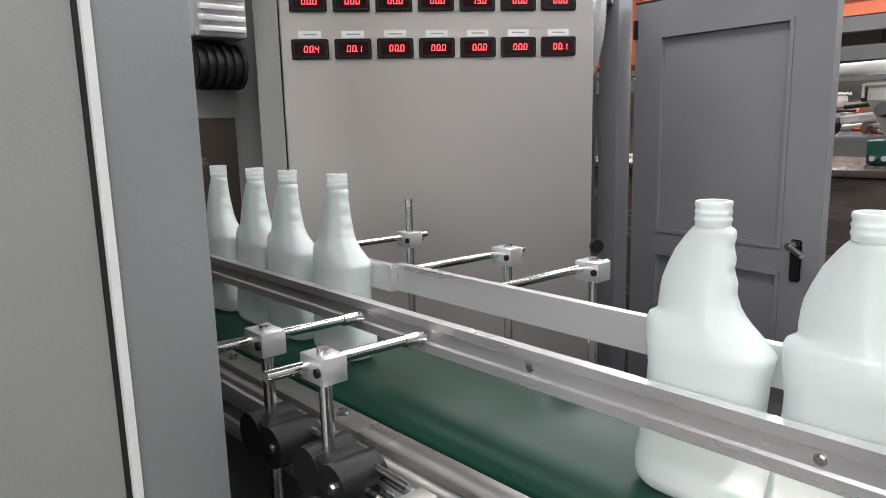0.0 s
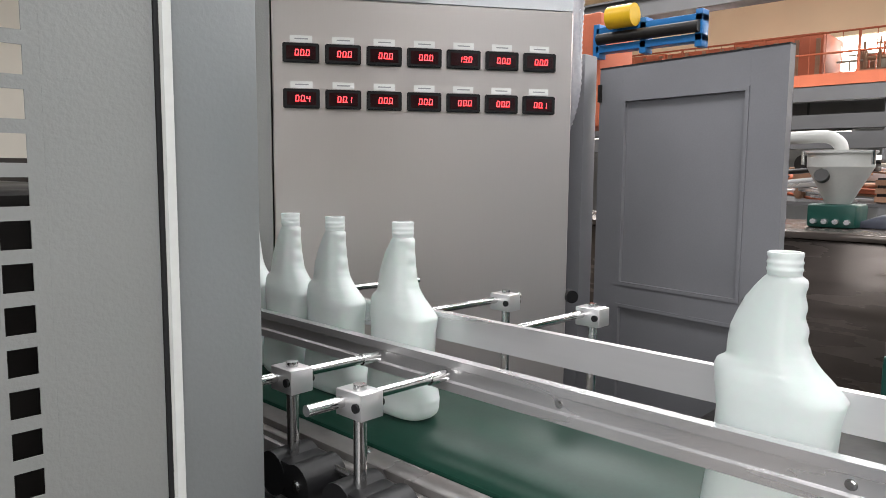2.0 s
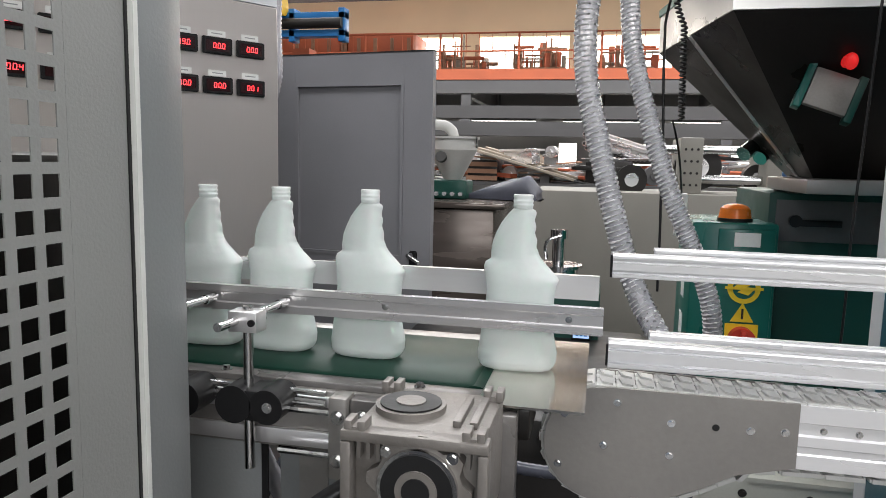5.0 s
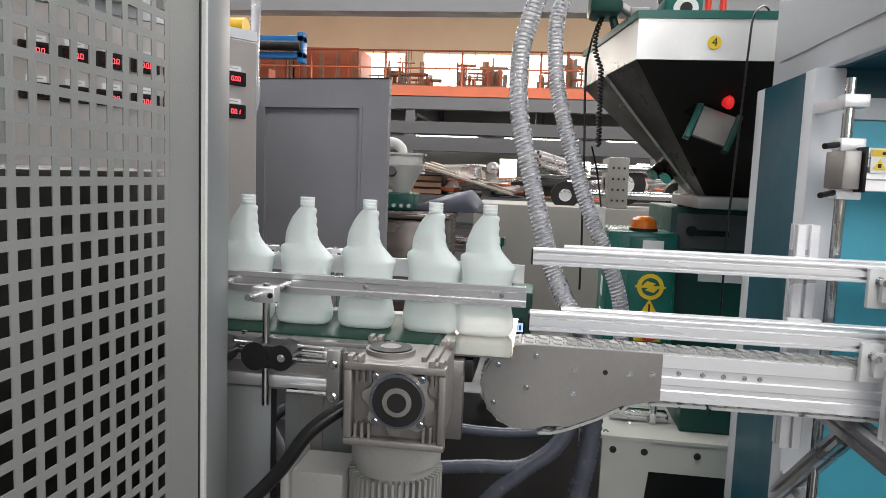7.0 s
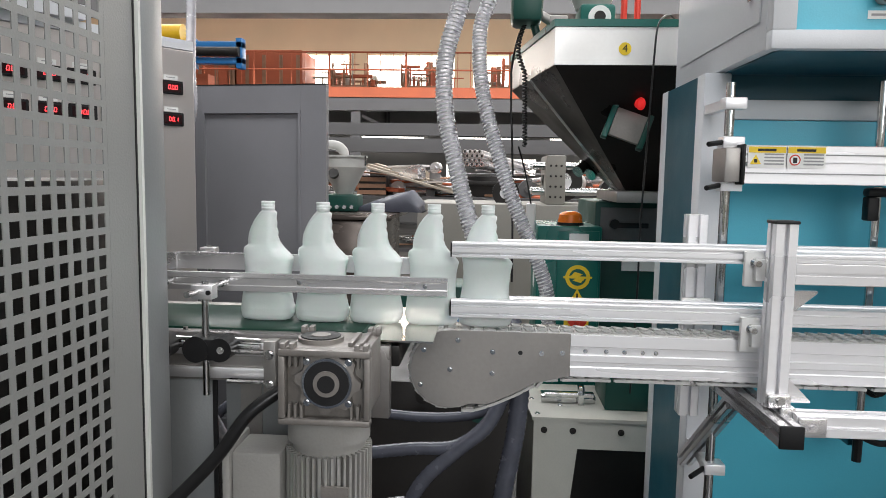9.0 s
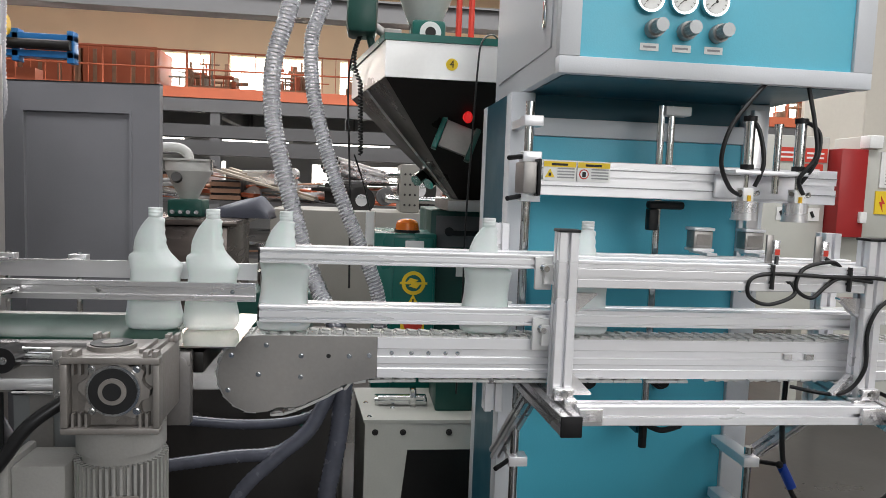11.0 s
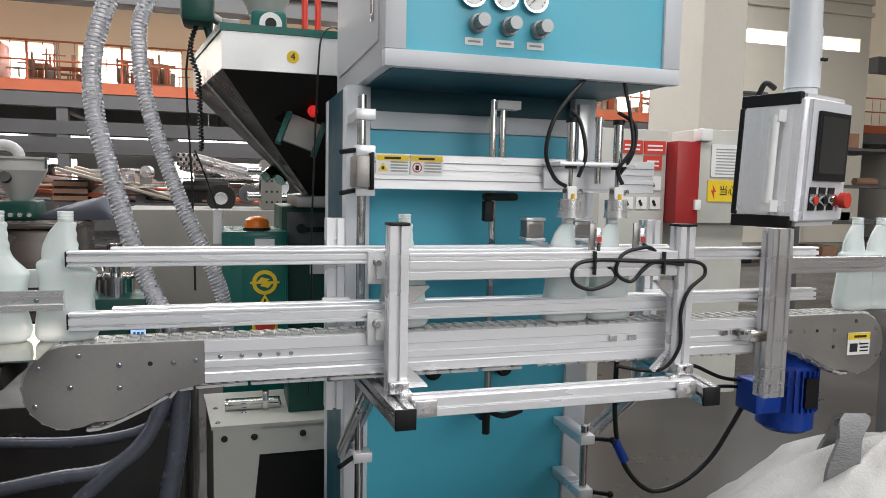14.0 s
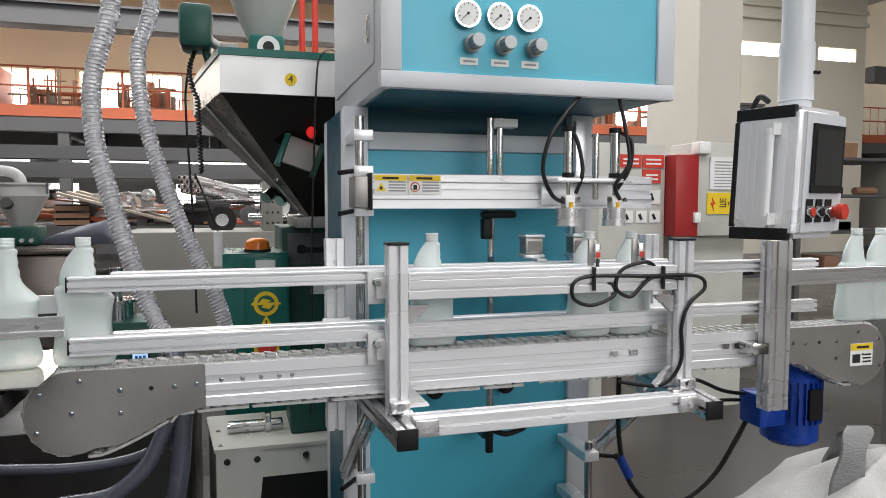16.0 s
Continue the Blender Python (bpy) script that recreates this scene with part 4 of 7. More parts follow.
def rail_clamp(y, side, label, knobbed):
    """A cross clamp on an upright rod; its spindle holds a guide rail."""
    x = 0.352 if side < 0 else 0.78
    zc = 1.031 if side < 0 else 1.052
    t = thing("rail_clamp", (x, y, 0.84), label, "clamp", "rail clamps")
    bm = B()
    rod(bm, (x, y, 0.84 if side < 0 else 0.83), (x, y, zc + 0.018 if side < 0 or y < 0.9 else zc + 0.07), 0.0065, 14)
    part("upright_rod", bm, CHROME, t)
    bm = B()
    box(bm, x - 0.014, x + 0.014, y - 0.018, y + 0.020, zc - 0.013, zc + 0.013, 0.0015)
    part("cross_block", bm, ALU, t)
    bm = B()
    rod(bm, (x - 0.017, y - 0.012, zc), (x + 0.017, y - 0.012, zc), 0.0045, 12)
    part("set_screw", bm, BLACK_PLASTIC, t)
    bm = B()
    yb = y + 0.010
    if side < 0:
        rod(bm, (x - 0.055, yb, zc + 0.002), (0.480, yb, zc - 0.002), 0.0055, 14)
        rod(bm, (0.455, yb, zc - 0.002), (0.481, yb, zc - 0.002), 0.0068, 12)
    else:
        rod(bm, (0.5622, yb, zc + 0.006), (x + 0.045, yb, zc + 0.002), 0.0055, 14)
    part("spindle", bm, CHROME, t)
    if knobbed:
        bm = B()
        zk = 0.928
        rod(bm, (x - 0.02, y + 0.012, zk), (x + 0.030, y + 0.012, zk), 0.024, 20)
        rod(bm, (x - 0.02, y - 0.032, zk), (x + 0.030, y - 0.032, zk), 0.022, 20)
        box(bm, x - 0.019, x + 0.03, y - 0.032, y + 0.012, zk - 0.020, zk + 0.019, 0.003)
        kb = part("swivel_clamp", bm, BLACK_PLASTIC, t, "black plastic swivel clamp")
        bm = B()
        bolt(bm, (x - 0.02, y - 0.034, zk), (-1, 0, 0), 0.0045, 0.003)
        part("screw", bm, CHROME, kb)
        bm = B()
        rod(bm, (x + 0.02, y - 0.03, zk), (x + 0.02, y - 0.095, zk - 0.002), 0.006, 10)
        rod(bm, (x + 0.02, y - 0.03, zk + 0.012), (x + 0.02, y - 0.095, zk + 0.010), 0.004, 10)
        part("stub_rod", bm, CHROME, kb)
        bm = B()
        rod(bm, (x + 0.03, y, zk - 0.005), (0.385, y, zk - 0.005), 0.008, 12)
        part("mount", bm, CHROME, kb)
    else:
        bm = B()
        rod(bm, (0.704, y, 0.90), (x + 0.004, y, 0.90), 0.007, 10)
        part("mount", bm, CHROME, t)
    return t


rail_clamp(0.536, -1, "steel rail clamp on an upright rod with black swivel", True)
rail_clamp(0.648, -1, "steel rail clamp on an upright rod with black swivel", True)
for y in (0.545, 0.70, 0.93):
    rail_clamp(y, 1, "steel rail clamp on an upright rod behind the belt", False)

# gear motor
gm = thing("gear_motor", (0.25, 0.28, 0.45), "cast aluminium worm gearbox on a ribbed grey motor", "gear motor")
bm = B()
box(bm, 0.212, 0.345, 0.214, 0.350, 0.853, 0.967, 0.006)
gb = part("gearbox", bm, CAST, gm)
bm = B()
for a, b, c, d in ((0.208, 0.355, 0.959, 0.970), (0.208, 0.355, 0.848, 0.858), (0.344, 0.355, 0.8585, 0.9585), (0.208, 0.218, 0.8585, 0.9585)):
    box(bm, 0.192, 0.213, a, b, c, d, 0.002)
for y in (0.226, 0.236, 0.316, 0.326, 0.336):
    box(bm, 0.196, 0.213, y, y + 0.004, 0.8585, 0.880)
    box(bm, 0.200, 0.213, y, y + 0.004, 0.940, 0.9585)
part("ribs", bm, CAST, gb)
bm = B()
n = 32
ring = [(math.cos(2 * math.pi * k / n) * (0.044 + (0.009 if k % 4 in (0, 1) else 0)), math.sin(2 * math.pi * k / n) * (0.044 + (0.009 if k % 4 in (0, 1) else 0))) for k in range(n)]
extrude(bm, ring, (0.196, 0.276, 0.918), (0.213, 0.276, 0.918), (0, 1, 0), (0, 0, 1))
fl = part("flange", bm, CAST, gb)
for k in range(4):
    a = math.pi / 4 + k * math.pi / 2
    bm = B()
    bolt(bm, (0.1965, 0.276 + 0.047 * math.cos(a), 0.918 + 0.047 * math.sin(a)), (-1, 0, 0), 0.004, 0.003)
    part("bolt", bm, CHROME, fl)
bm = B()
rod(bm, (0.190, 0.276, 0.918), (0.197, 0.276, 0.918), 0.040, 28)
part("bearing_rim", bm, CHROME, fl)
bm = B()
rod(bm, (0.188, 0.276, 0.918), (0.192, 0.276, 0.918), 0.036, 28)
part("oil_seal", bm, BLACK_RUBBER, fl, "black oil seal")
bm = B()
rod(bm, (0.186, 0.276, 0.918), (0.190, 0.276, 0.918), 0.021, 24)
part("bushing", bm, CAST, fl)
bm = B()
rod(bm, (0.1845, 0.276, 0.918), (0.1875, 0.276, 0.918), 0.014, 20)
part("bore", bm, BLACK_RUBBER, fl)
bm = B()
rod(bm, (0.275, 0.305, 0.966), (0.275, 0.305, 0.974), 0.038, 28)
tp1 = part("top_flange", bm, CAST, gb)
bm = B()
rod(bm, (0.275, 0.305, 0.974), (0.275, 0.305, 0.976), 0.033, 28)
cp = part("cap", bm, BLACK_RUBBER, tp1)
bm = B()
rod(bm, (0.275, 0.305, 0.976), (0.275, 0.305, 0.9772), 0.016, 24)
part("cap_plate", bm, CAST, tp1)
for x, y in ((0.195, 0.330), (0.320, 0.330), (0.195, 0.212), (0.320, 0.212)):
    bm = B()
    box(bm, x, x + 0.022, y, y + 0.008, 0.9665, 0.979, 0.001), box(bm, x, x + 0.022, y + 0.014, y + 0.022, 0.9665, 0.979, 0.001), box(bm, x, x + 0.022, y + 0.0081, y + 0.0139, 0.9665, 0.973)
    part("corner_lug", bm, CAST, gb)
for y in (0.226, 0.243):
    bm = B()
    box(bm, 0.235, 0.315, y, y + 0.008, 0.966, 0.974, 0.001)
    part("cooling_rib", bm, CAST, gb)
bm = B()
rod(bm, (0.285, 0.293, 0.842), (0.285, 0.293, 0.853), 0.066, 28), rod(bm, (0.285, 0.293, 0.80), (0.285, 0.293, 0.842), 0.070, 28)
mo = part("motor_flange", bm, MOTOR_GREY, gm)
for k in range(4):
    bm = B()
    a = k * math.pi / 2 + 0.5
    bolt(bm, (0.285 + 0.062 * math.cos(a), 0.293 + 0.062 * math.sin(a), 0.842), (0, 0, 1), 0.006, 0.006)
    part("bolt", bm, CHROME, mo)
bm = B()
rod(bm, (0.285, 0.293, 0.50), (0.285, 0.293, 0.80), 0.062, 32)
mb = part("motor_body", bm, MOTOR_GREY, gm)
bm = B()
box(bm, -0.0022, 0.0022, 0.058, 0.073, 0.52, 0.785)
fin_me = mesh_of("fin", bm, MOTOR_GREY)
for k in range(44):
    piece("cooling_fin", fin_me, mb, pose(0.285, 0.293, 0, 0, 0, 360 * k / 44))
bm = B()
box(bm, 0.235, 0.325, 0.364, 0.448, 0.655, 0.782, 0.006)
tb = part("terminal_box", bm, MOTOR_GREY, gm)
bm = B()
box(bm, 0.228, 0.332, 0.448, 0.462, 0.645, 0.79, 0.004)
part("box_lid", bm, MOTOR_GREY, tb)
bm = B()
box(bm, 0.208, 0.214, 0.245, 0.29, 0.66, 0.74)
part("name_plate", bm, CAST, mb)
bm = B()
tube(bm, [(0.20, 0.62, 0.62), (0.20, 0.54, 0.70), (0.205, 0.46, 0.785), (0.215, 0.41, 0.855), (0.24, 0.355, 0.895)], 0.011, 12)
solid("power_cable", bm, CABLE, "thick black power cable beside the gear motor", "cable", kind="", smooth=60)

# ---------------------------------------------------------------- second conveyor: white slat chain
YL, YR = -0.136, -1.50
c2 = thing("chain_conveyor", (0.6, -0.8, 0), "slat chain conveyor with aluminium side beams and rounded steel ends", "conveyor")
for x0, x1 in ((0.482, 0.502), (0.546, 0.566)):
    bm = B()
    extrude(bm, [(0, 0), (0.02, 0), (0.02, 0.082), (0, 0.082), (0, 0.060), (0.004, 0.058), (0.004, 0.044), (0, 0.042), (0, 0.030), (0.002, 0.028), (0.002, 0.020), (0, 0.018)],
            (x0, YR, 0.861), (x0, YL, 0.861), (1, 0, 0), (0, 0, 1))
    part("side_beam", bm, ALU_WHITE, c2)


def end_plate(s, yj, yc):
    """The swan-necked end cheek: joined to the beam at yj, rounded about yc."""
    o = [(yj, 0.945)]
    for k in range(15):
        a = radians(90 - k * 15)
        o.append((yc + s * 0.078 * math.cos(a), 0.867 + 0.078 * math.sin(a)))
    o += [(yc - s * 0.075, 0.800), (yc - s * 0.125, 0.822), (yc - s * 0.165, 0.845), (yj, 0.862)]
    return o


for s, yj, yc in ((1, YL, 0.098), (-1, YR, -1.735)):
    for x0 in (0.480, 0.563):
        bm = B()
        o = end_plate(s, yj + s * 0.0008, yc)
        extrude(bm, o if s > 0 else o[::-1], (x0, 0, 0), (x0 + 0.004, 0, 0), (0, 1, 0), (0, 0, 1))
        ep = part("end_plate", bm, STEEL_PLATE, c2, "ground steel end plate")
        if x0 < 0.5:
            for dy, z in ((-0.015, 0.926), (-0.083, 0.905), (-0.083, 0.862), (-0.178, 0.905), (-0.218, 0.907), (0.052, 0.905), (0.0, 0.867), (0.058, 0.835)):
                bm = B()
                bolt(bm, (0.480, yc + s * dy, z), (-1, 0, 0), 0.0035, 0.003)
                part("screw", bm, CHROME, ep)
            bm = B()
            rod(bm, (0.4795, yc - s * 0.137, 0.905), (0.4805, yc - s * 0.137, 0.905), 0.0045, 12)
            part("hole", bm, BLACK_RUBBER, ep)
for y in (-0.165, -0.205, -0.24, -0.275, -0.30):
    bm = B()
    bolt(bm, (0.486, y, 0.911), (-1, 0, 0), 0.003, 0.003)
    part("screw", bm, CHROME, c2)
for y in (-1.03, -1.08, -1.33, -1.36):
    bm = B()
    box(bm, 0.479, 0.486, y, y + 0.018, 0.905, 0.917)
    part("joint_plate", bm, CHROME, c2)
slat_bm = B()
box(slat_bm, -0.035, 0.035, -0.0121, 0.0121, -0.006, 0.0, 0.001)
for k in range(2):
    xa = -0.033 + k * 0.036
    box(slat_bm, xa, xa + 0.013, 0.0121, 0.0145, -0.005, -0.0005)
    extrude(slat_bm, [(0, -0.009), (0.022, -0.005), (0.028, 0.009), (0.006, 0.005)], (xa, 0, -0.001), (xa, 0, 0.003), (1, 0, 0), (0, 1, 0))
slat_me = mesh_of("slat", slat_bm, SLAT_WHITE)
PITCH = 0.0254


def add_slat(m):
    ob = new("chain_slat", slat_me)
    ob.parent = c2
    ob.matrix_basis = Matrix.Translation(-BASE[c2.name]) @ m


n = int((0.098 + 1.735) / PITCH)
for k in range(n + 1):
    add_slat(pose(0.521, 0.098 - k * PITCH, 0.9455))
for s, yc in ((1, 0.098), (-1, -1.735)):
    for k in range(1, 10):
        a = k * 18.5
        add_slat(pose(0.521, yc + s * 0.0815 * math.sin(radians(a)), 0.867 + 0.0815 * math.cos(radians(a)), -s * a))
    low = smooth_path([(0.54, yc - s * 0.012, 0.7855), (0.54, yc - s * 0.045, 0.7865), (0.54, yc - s * 0.078, 0.7970), (0.54, yc - s * 0.125, 0.8185), (0.54, yc - s * 0.168, 0.8410), (0.54, yc - s * 0.225, 0.8545), (0.54, yc - s * 0.55, 0.8560), (0.54, yc - s * 0.90, 0.8560)], 30)
    run = 0.0
    for p, q in zip(low, low[1:]):
        run += (q - p).length
        if run > PITCH:
            run -= PITCH
            add_slat(pose(0.521, q.y, q.z, 180 + math.degrees(math.atan2(q.z - p.z, q.y - p.y))))

# guide rails of the second conveyor
for z, hz in ((1.104, 0.029), (0.9885, 0.034)):
    for x, y0, y1 in ((0.492, 0.098, -1.20), (0.589, 0.04, -1.22)):
        g = thing("slotted_guide_rail", (x, -0.5, z), "slotted aluminium guide rail over the chain", "rail", "slotted guide rails")
        bm = B()
        zz = z if x < 0.55 else z - (0.002 if z > 1.05 else 0.009)
        profile(bm, (x, y1, zz), (x, y0, zz), 0.028, hz, 1, 2, 0.005, 0.009)
        part("rail", bm, ALU_WHITE, g)
        if x < 0.55:
            bm = B()
            box(bm, x - 0.0135, x + 0.0135, y0, y0 + 0.003, z - 0.014, z + 0.014)
            part("end_cap", bm, BLACK_PLASTIC, g)
for z in (1.103, 0.9995):
    g = thing("slotted_guide_rail", (0.492, -1.5, z), "slotted aluminium guide rail at the outlet", "rail", "slotted guide rails")
    bm = B()
    profile(bm, (0.492, -1.585, z), (0.492, -1.22, z), 0.028, 0.029, 1, 2, 0.005, 0.009)
    part("rail", bm, ALU_WHITE, g)
bm = B()
profile(bm, (0.50, -2.6, 1.075), (0.46, -1.475, 1.075), 0.02, 0.040, 1, 2, 0.006, 0.004)
g = thing("slotted_guide_rail", (0.46, -1.9, 1.075), "slotted aluminium guide rail of the next conveyor", "rail", "slotted guide rails")
part("rail", bm, ALU, g)

# portal over the second conveyor
gf = thing("rail_portal", (0.45, -0.8, 0.78), "slotted aluminium frame that carries the rails and sensors", "frame")
for y in (-0.5025, -1.160):
    bm = B()
    profile(bm, (0.436, y, 0.835), (0.436, y, 1.170), 0.040, 0.040)
    po = part("post", bm, ALU_WHITE, gf)
    bm = B()
    box(bm, 0.414, 0.458, y - 0.022, y + 0.022, 1.170, 1.176, 0.002)
    part("post_cap", bm, BLACK_PLASTIC, po, "black plastic end cap")
    for z in (1.082, 0.957):
        yo = y + 0.0365 if y > -0.8 else y - 0.034
        bm = B()
        box(bm, 0.466, 0.4775, yo - 0.018, yo + 0.016, z - 0.033, z + 0.033, 0.002)
        pl = part("rail_plate", bm, WHITE_PLASTIC, gf)
        bm = B()
        rod(bm, (0.445, yo - 0.002, z + 0.012), (0.485, yo - 0.002, z + 0.012), 0.006, 12)
        bolt(bm, (0.4655, yo - 0.002, z + 0.012), (-1, 0, 0), 0.006, 0.006)
        part("bolt", bm, CHROME, pl)
        bm = B()
        box(bm, 0.452, 0.4655, min(y, yo), max(y, yo), z - 0.02, z + 0.02)
        part("spacer", bm, WHITE_PLASTIC, pl)
    bm = B()
    sgn = -1 if y > -0.8 else 1
    box(bm, 0.40, 0.4155, y - 0.02, y + 0.02, 0.838, 0.862, 0.002)
    box(bm, 0.392, 0.416, y + sgn * 0.022 - 0.004, y + sgn * 0.022 + 0.022, 0.80, 0.842, 0.002)
    fo = part("foot_bracket", bm, ALU, gf)
    bm = B()
    bolt(bm, (0.3995, y, 0.851), (-1, 0, 0), 0.006, 0.005)
    part("bolt", bm, CHROME, fo)
    bm = B()
    extrude(bm, [(0, 0), (0.045, 0), (0.045, 0.004), (0.004, 0.045), (0, 0.045)], (0.43, y + sgn * 0.021, 0.841), (0.446, y + sgn * 0.021, 0.841), (0, sgn, 0), (0, 0, 1))
    part("gusset", bm, ALU, gf)
    bm = B()
    extrude(bm, [(0, 0), (0.045, 0), (0.045, -0.004), (0.004, -0.040), (0, -0.040)], (0.43, y + sgn * 0.021, 1.049), (0.446, y + sgn * 0.021, 1.049), (0, sgn, 0), (0, 0, 1))
    part("gusset", bm, ALU, gf)
for z, h in ((1.0805, 0.039),):
    bm = B()
    profile(bm, (0.435, -1.139, z), (0.435, -0.524, z), 0.030, h, 1, 1, 0.006, 0.004)
    part("sensor_beam", bm, ALU_WHITE, gf)
bm = B()
profile(bm, (0.443, -1.139, 1.1082), (0.443, -0.524, 1.1082), 0.046, 0.0155, 2, 1, 0.003, 0.002)
part("sensor_beam", bm, ALU_WHITE, gf)
bm = B()
profile(bm, (0.395, -1.164, 0.8155), (0.395, -0.523, 0.8155), 0.040, 0.040)
lbm = part("lower_beam", bm, ALU_WHITE, gf)
for y in (-0.548, -1.142):
    bm = B()
    box(bm, 0.366, 0.3745, y - 0.024, y + 0.024, 0.798, 0.833, 0.002), bolt(bm, (0.366, y, 0.8155), (-1, 0, 0), 0.006, 0.005)
    part("joint_bracket", bm, ALU, lbm)
for y in (-0.502, -1.185):
    bm = B()
    profile(bm, (0.345, y, 0.8055), (0.80, y + (0.06 if y > -0.8 else 0.0), 0.845), 0.040, 0.040)
    ca = part("cantilever", bm, ALU, gf)
    bm = B()
    box(bm, 0.338, 0.3445, y - 0.021, y + 0.021, 0.785, 0.826, 0.002)
    part("end_cap", bm, BLACK_PLASTIC, ca, "black plastic end cap")
    bm = B()
    profile(bm, (0.55, y + (0.03 if y > -0.8 else 0.0), 0.80), (0.79, y + (0.05 if y > -0.8 else 0.03), 0.58), 0.030, 0.030)
    part("strut", bm, ALU, gf)
for y in (-0.406, -1.205):
    bm = B()
    profile(bm, (0.640, y, 0.745), (0.640, y, 1.174), 0.040, 0.040)
    part("rear_post", bm, ALU_WHITE, gf)
    bm = B()
    box(bm, 0.60, 0.70, y - 0.019, y + 0.019, 0.815, 0.853, 0.002)
    part("post_foot", bm, ALU, gf)
    for z in (1.094, 0.981):
        bm = B()
        box(bm, 0.6035, 0.6155, y - 0.03, y + 0.03, z - 0.02, z + 0.02, 0.002)
        pl = part("rear_plate", bm, WHITE_PLASTIC, gf)
        bm = B()
        rod(bm, (0.60, y + 0.012, z), (0.625, y + 0.012, z), 0.006, 10)
        part("bolt", bm, CHROME, pl)
for y in (-0.958, -1.067):
    sn = thing("photo_sensor", (0.455, y, 1.12), "small silver photo sensor with red window on a bracket", "sensor", "photo sensors")
    bm = B()
    box(bm, 0.450, 0.466, y - 0.007, y + 0.007, 1.122, 1.165, 0.002)
    part("body", bm, ALU, sn)
    bm = B()
    box(bm, 0.4485, 0.450, y - 0.005, y + 0.005, 1.134, 1.146)
    part("window", bm, LABEL_RED, sn)
    bm = B()
    box(bm, 0.456, 0.462, y + 0.006, y + 0.02, 1.1165, 1.175, 0.001)
    part("bracket", bm, STEEL_PLATE, sn)
for pts in ([(0.450, -0.958, 1.13), (0.43, -0.95, 1.105), (0.42, -0.985, 1.06), (0.418, -0.93, 1.035), (0.418, -0.885, 1.05), (0.418, -0.885, 1.085), (0.418, -0.93, 1.098), (0.415, -1.05, 1.095), (0.413, -1.18, 1.092), (0.411, -1.205, 1.065), (0.41, -1.165, 1.03), (0.411, -1.147, 0.98), (0.411, -1.147, 0.90), (0.43, -1.11, 0.845), (0.48, -1.03, 0.846)],
            [(0.450, -1.067, 1.13), (0.43, -1.09, 1.110), (0.42, -1.06, 1.125), (0.419, -1.0, 1.11), (0.418, -0.985, 1.07), (0.418, -1.02, 1.05), (0.417, -1.05, 1.075), (0.416, -1.08, 1.092), (0.4145, -1.15, 1.086)]):
    bm = B()
    tube(bm, pts, 0.0042, 8)
    solid("sensor_cable", bm, CABLE, "looped black sensor cable tied along the beam", "cable", kind="", smooth=60, group="sensor cables")
for y, z in ((-0.93, 1.097), (-1.10, 1.095)):
    bm = B()
    box(bm, 0.410, 0.43, y - 0.002, y + 0.002, z - 0.03, z + 0.02)
    solid("cable_tie", bm, CABLE, "black cable tie round the beam", "cable tie", kind="", group="cable ties")

# ---------------------------------------------------------------- test tower
tw = thing("leak_test_tower", (0.9, -0.82, 0), "teal and light grey leak test tower with an overhanging head box", "machine")
HX0, HX1, HY0, HY1, HZ0, HZ1 = 0.504, 1.19, -1.178, -0.487, 1.491, 2.0
bm = B()
for a, b, c, d in ((HY0, HY1, HZ0, 1.526), (HY0, HY1, 1.93, HZ1), (HY0, -1.134, 1.5262, 1.9298), (-0.531, HY1, 1.5262, 1.9298)):
    box(bm, HX0, HX0 + 0.03, a, b, c, d, 0.002)
part("front_frame", bm, LIGHT_PAINT, tw)
bm = B()
box(bm, HX0 + 0.008, HX0 + 0.028, -1.133, -0.532, 1.527, 1.929)
fp = part("front_panel", bm, BLUE_PANEL, tw, "teal front panel")
bm = B()
box(bm, HX0 + 0.031, HX1, HY0, HY1, HZ0 + 0.003, HZ1, 0.003)
hb = part("head_box", bm, LIGHT_PAINT, tw)
bm = B()
box(bm, HX0 + 0.06, HX1 - 0.05, HY1 + 0.0005, HY1 + 0.004, HZ0 + 0.06, HZ1 - 0.05, 0.001)
sd = part("side_door", bm, LIGHT_PAINT, tw)
bm = B()
box(bm, HX0 + 0.10, HX0 + 0.115, HY1 + 0.004, HY1 + 0.010, 1.60, 1.66, 0.002)
part("latch", bm, CHROME, sd)
# the shade below the head is coloured in with the darker teal
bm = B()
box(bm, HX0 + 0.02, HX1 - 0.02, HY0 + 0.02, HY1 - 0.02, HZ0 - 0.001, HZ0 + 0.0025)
part("underside", bm, TEAL_SHADED, tw, "teal underside, coloured dark for its shade")
for y0, y1 in ((-0.515, -0.455), (-1.130, -1.066)):
    bm = B()
    box(bm, 0.800, 0.860, y0, y1, 0.0, HZ0 - 0.002, 0.003)
    part("front_post", bm, LIGHT_PAINT, tw)
    bm = B()
    box(bm, 1.14, 1.20, y0, y1, 0.0, HZ0 - 0.002, 0.003)
    part("rear_post", bm, LIGHT_PAINT, tw)
bm = B()
box(bm, 0.812, 0.822, -1.0655, -0.5155, 0.05, 1.385)
part("lower_panel", bm, BLUE_PANEL, tw, "teal lower panel")
bm = B()
box(bm, 0.800, 0.840, -1.0655, -0.5155, 1.386, 1.43, 0.002)
part("cross_bar", bm, LIGHT_PAINT, tw)
# back and side panels also take the shade-dark teal
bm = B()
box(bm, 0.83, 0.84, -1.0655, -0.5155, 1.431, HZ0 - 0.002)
part("upper_back_panel", bm, TEAL_SHADED, tw)
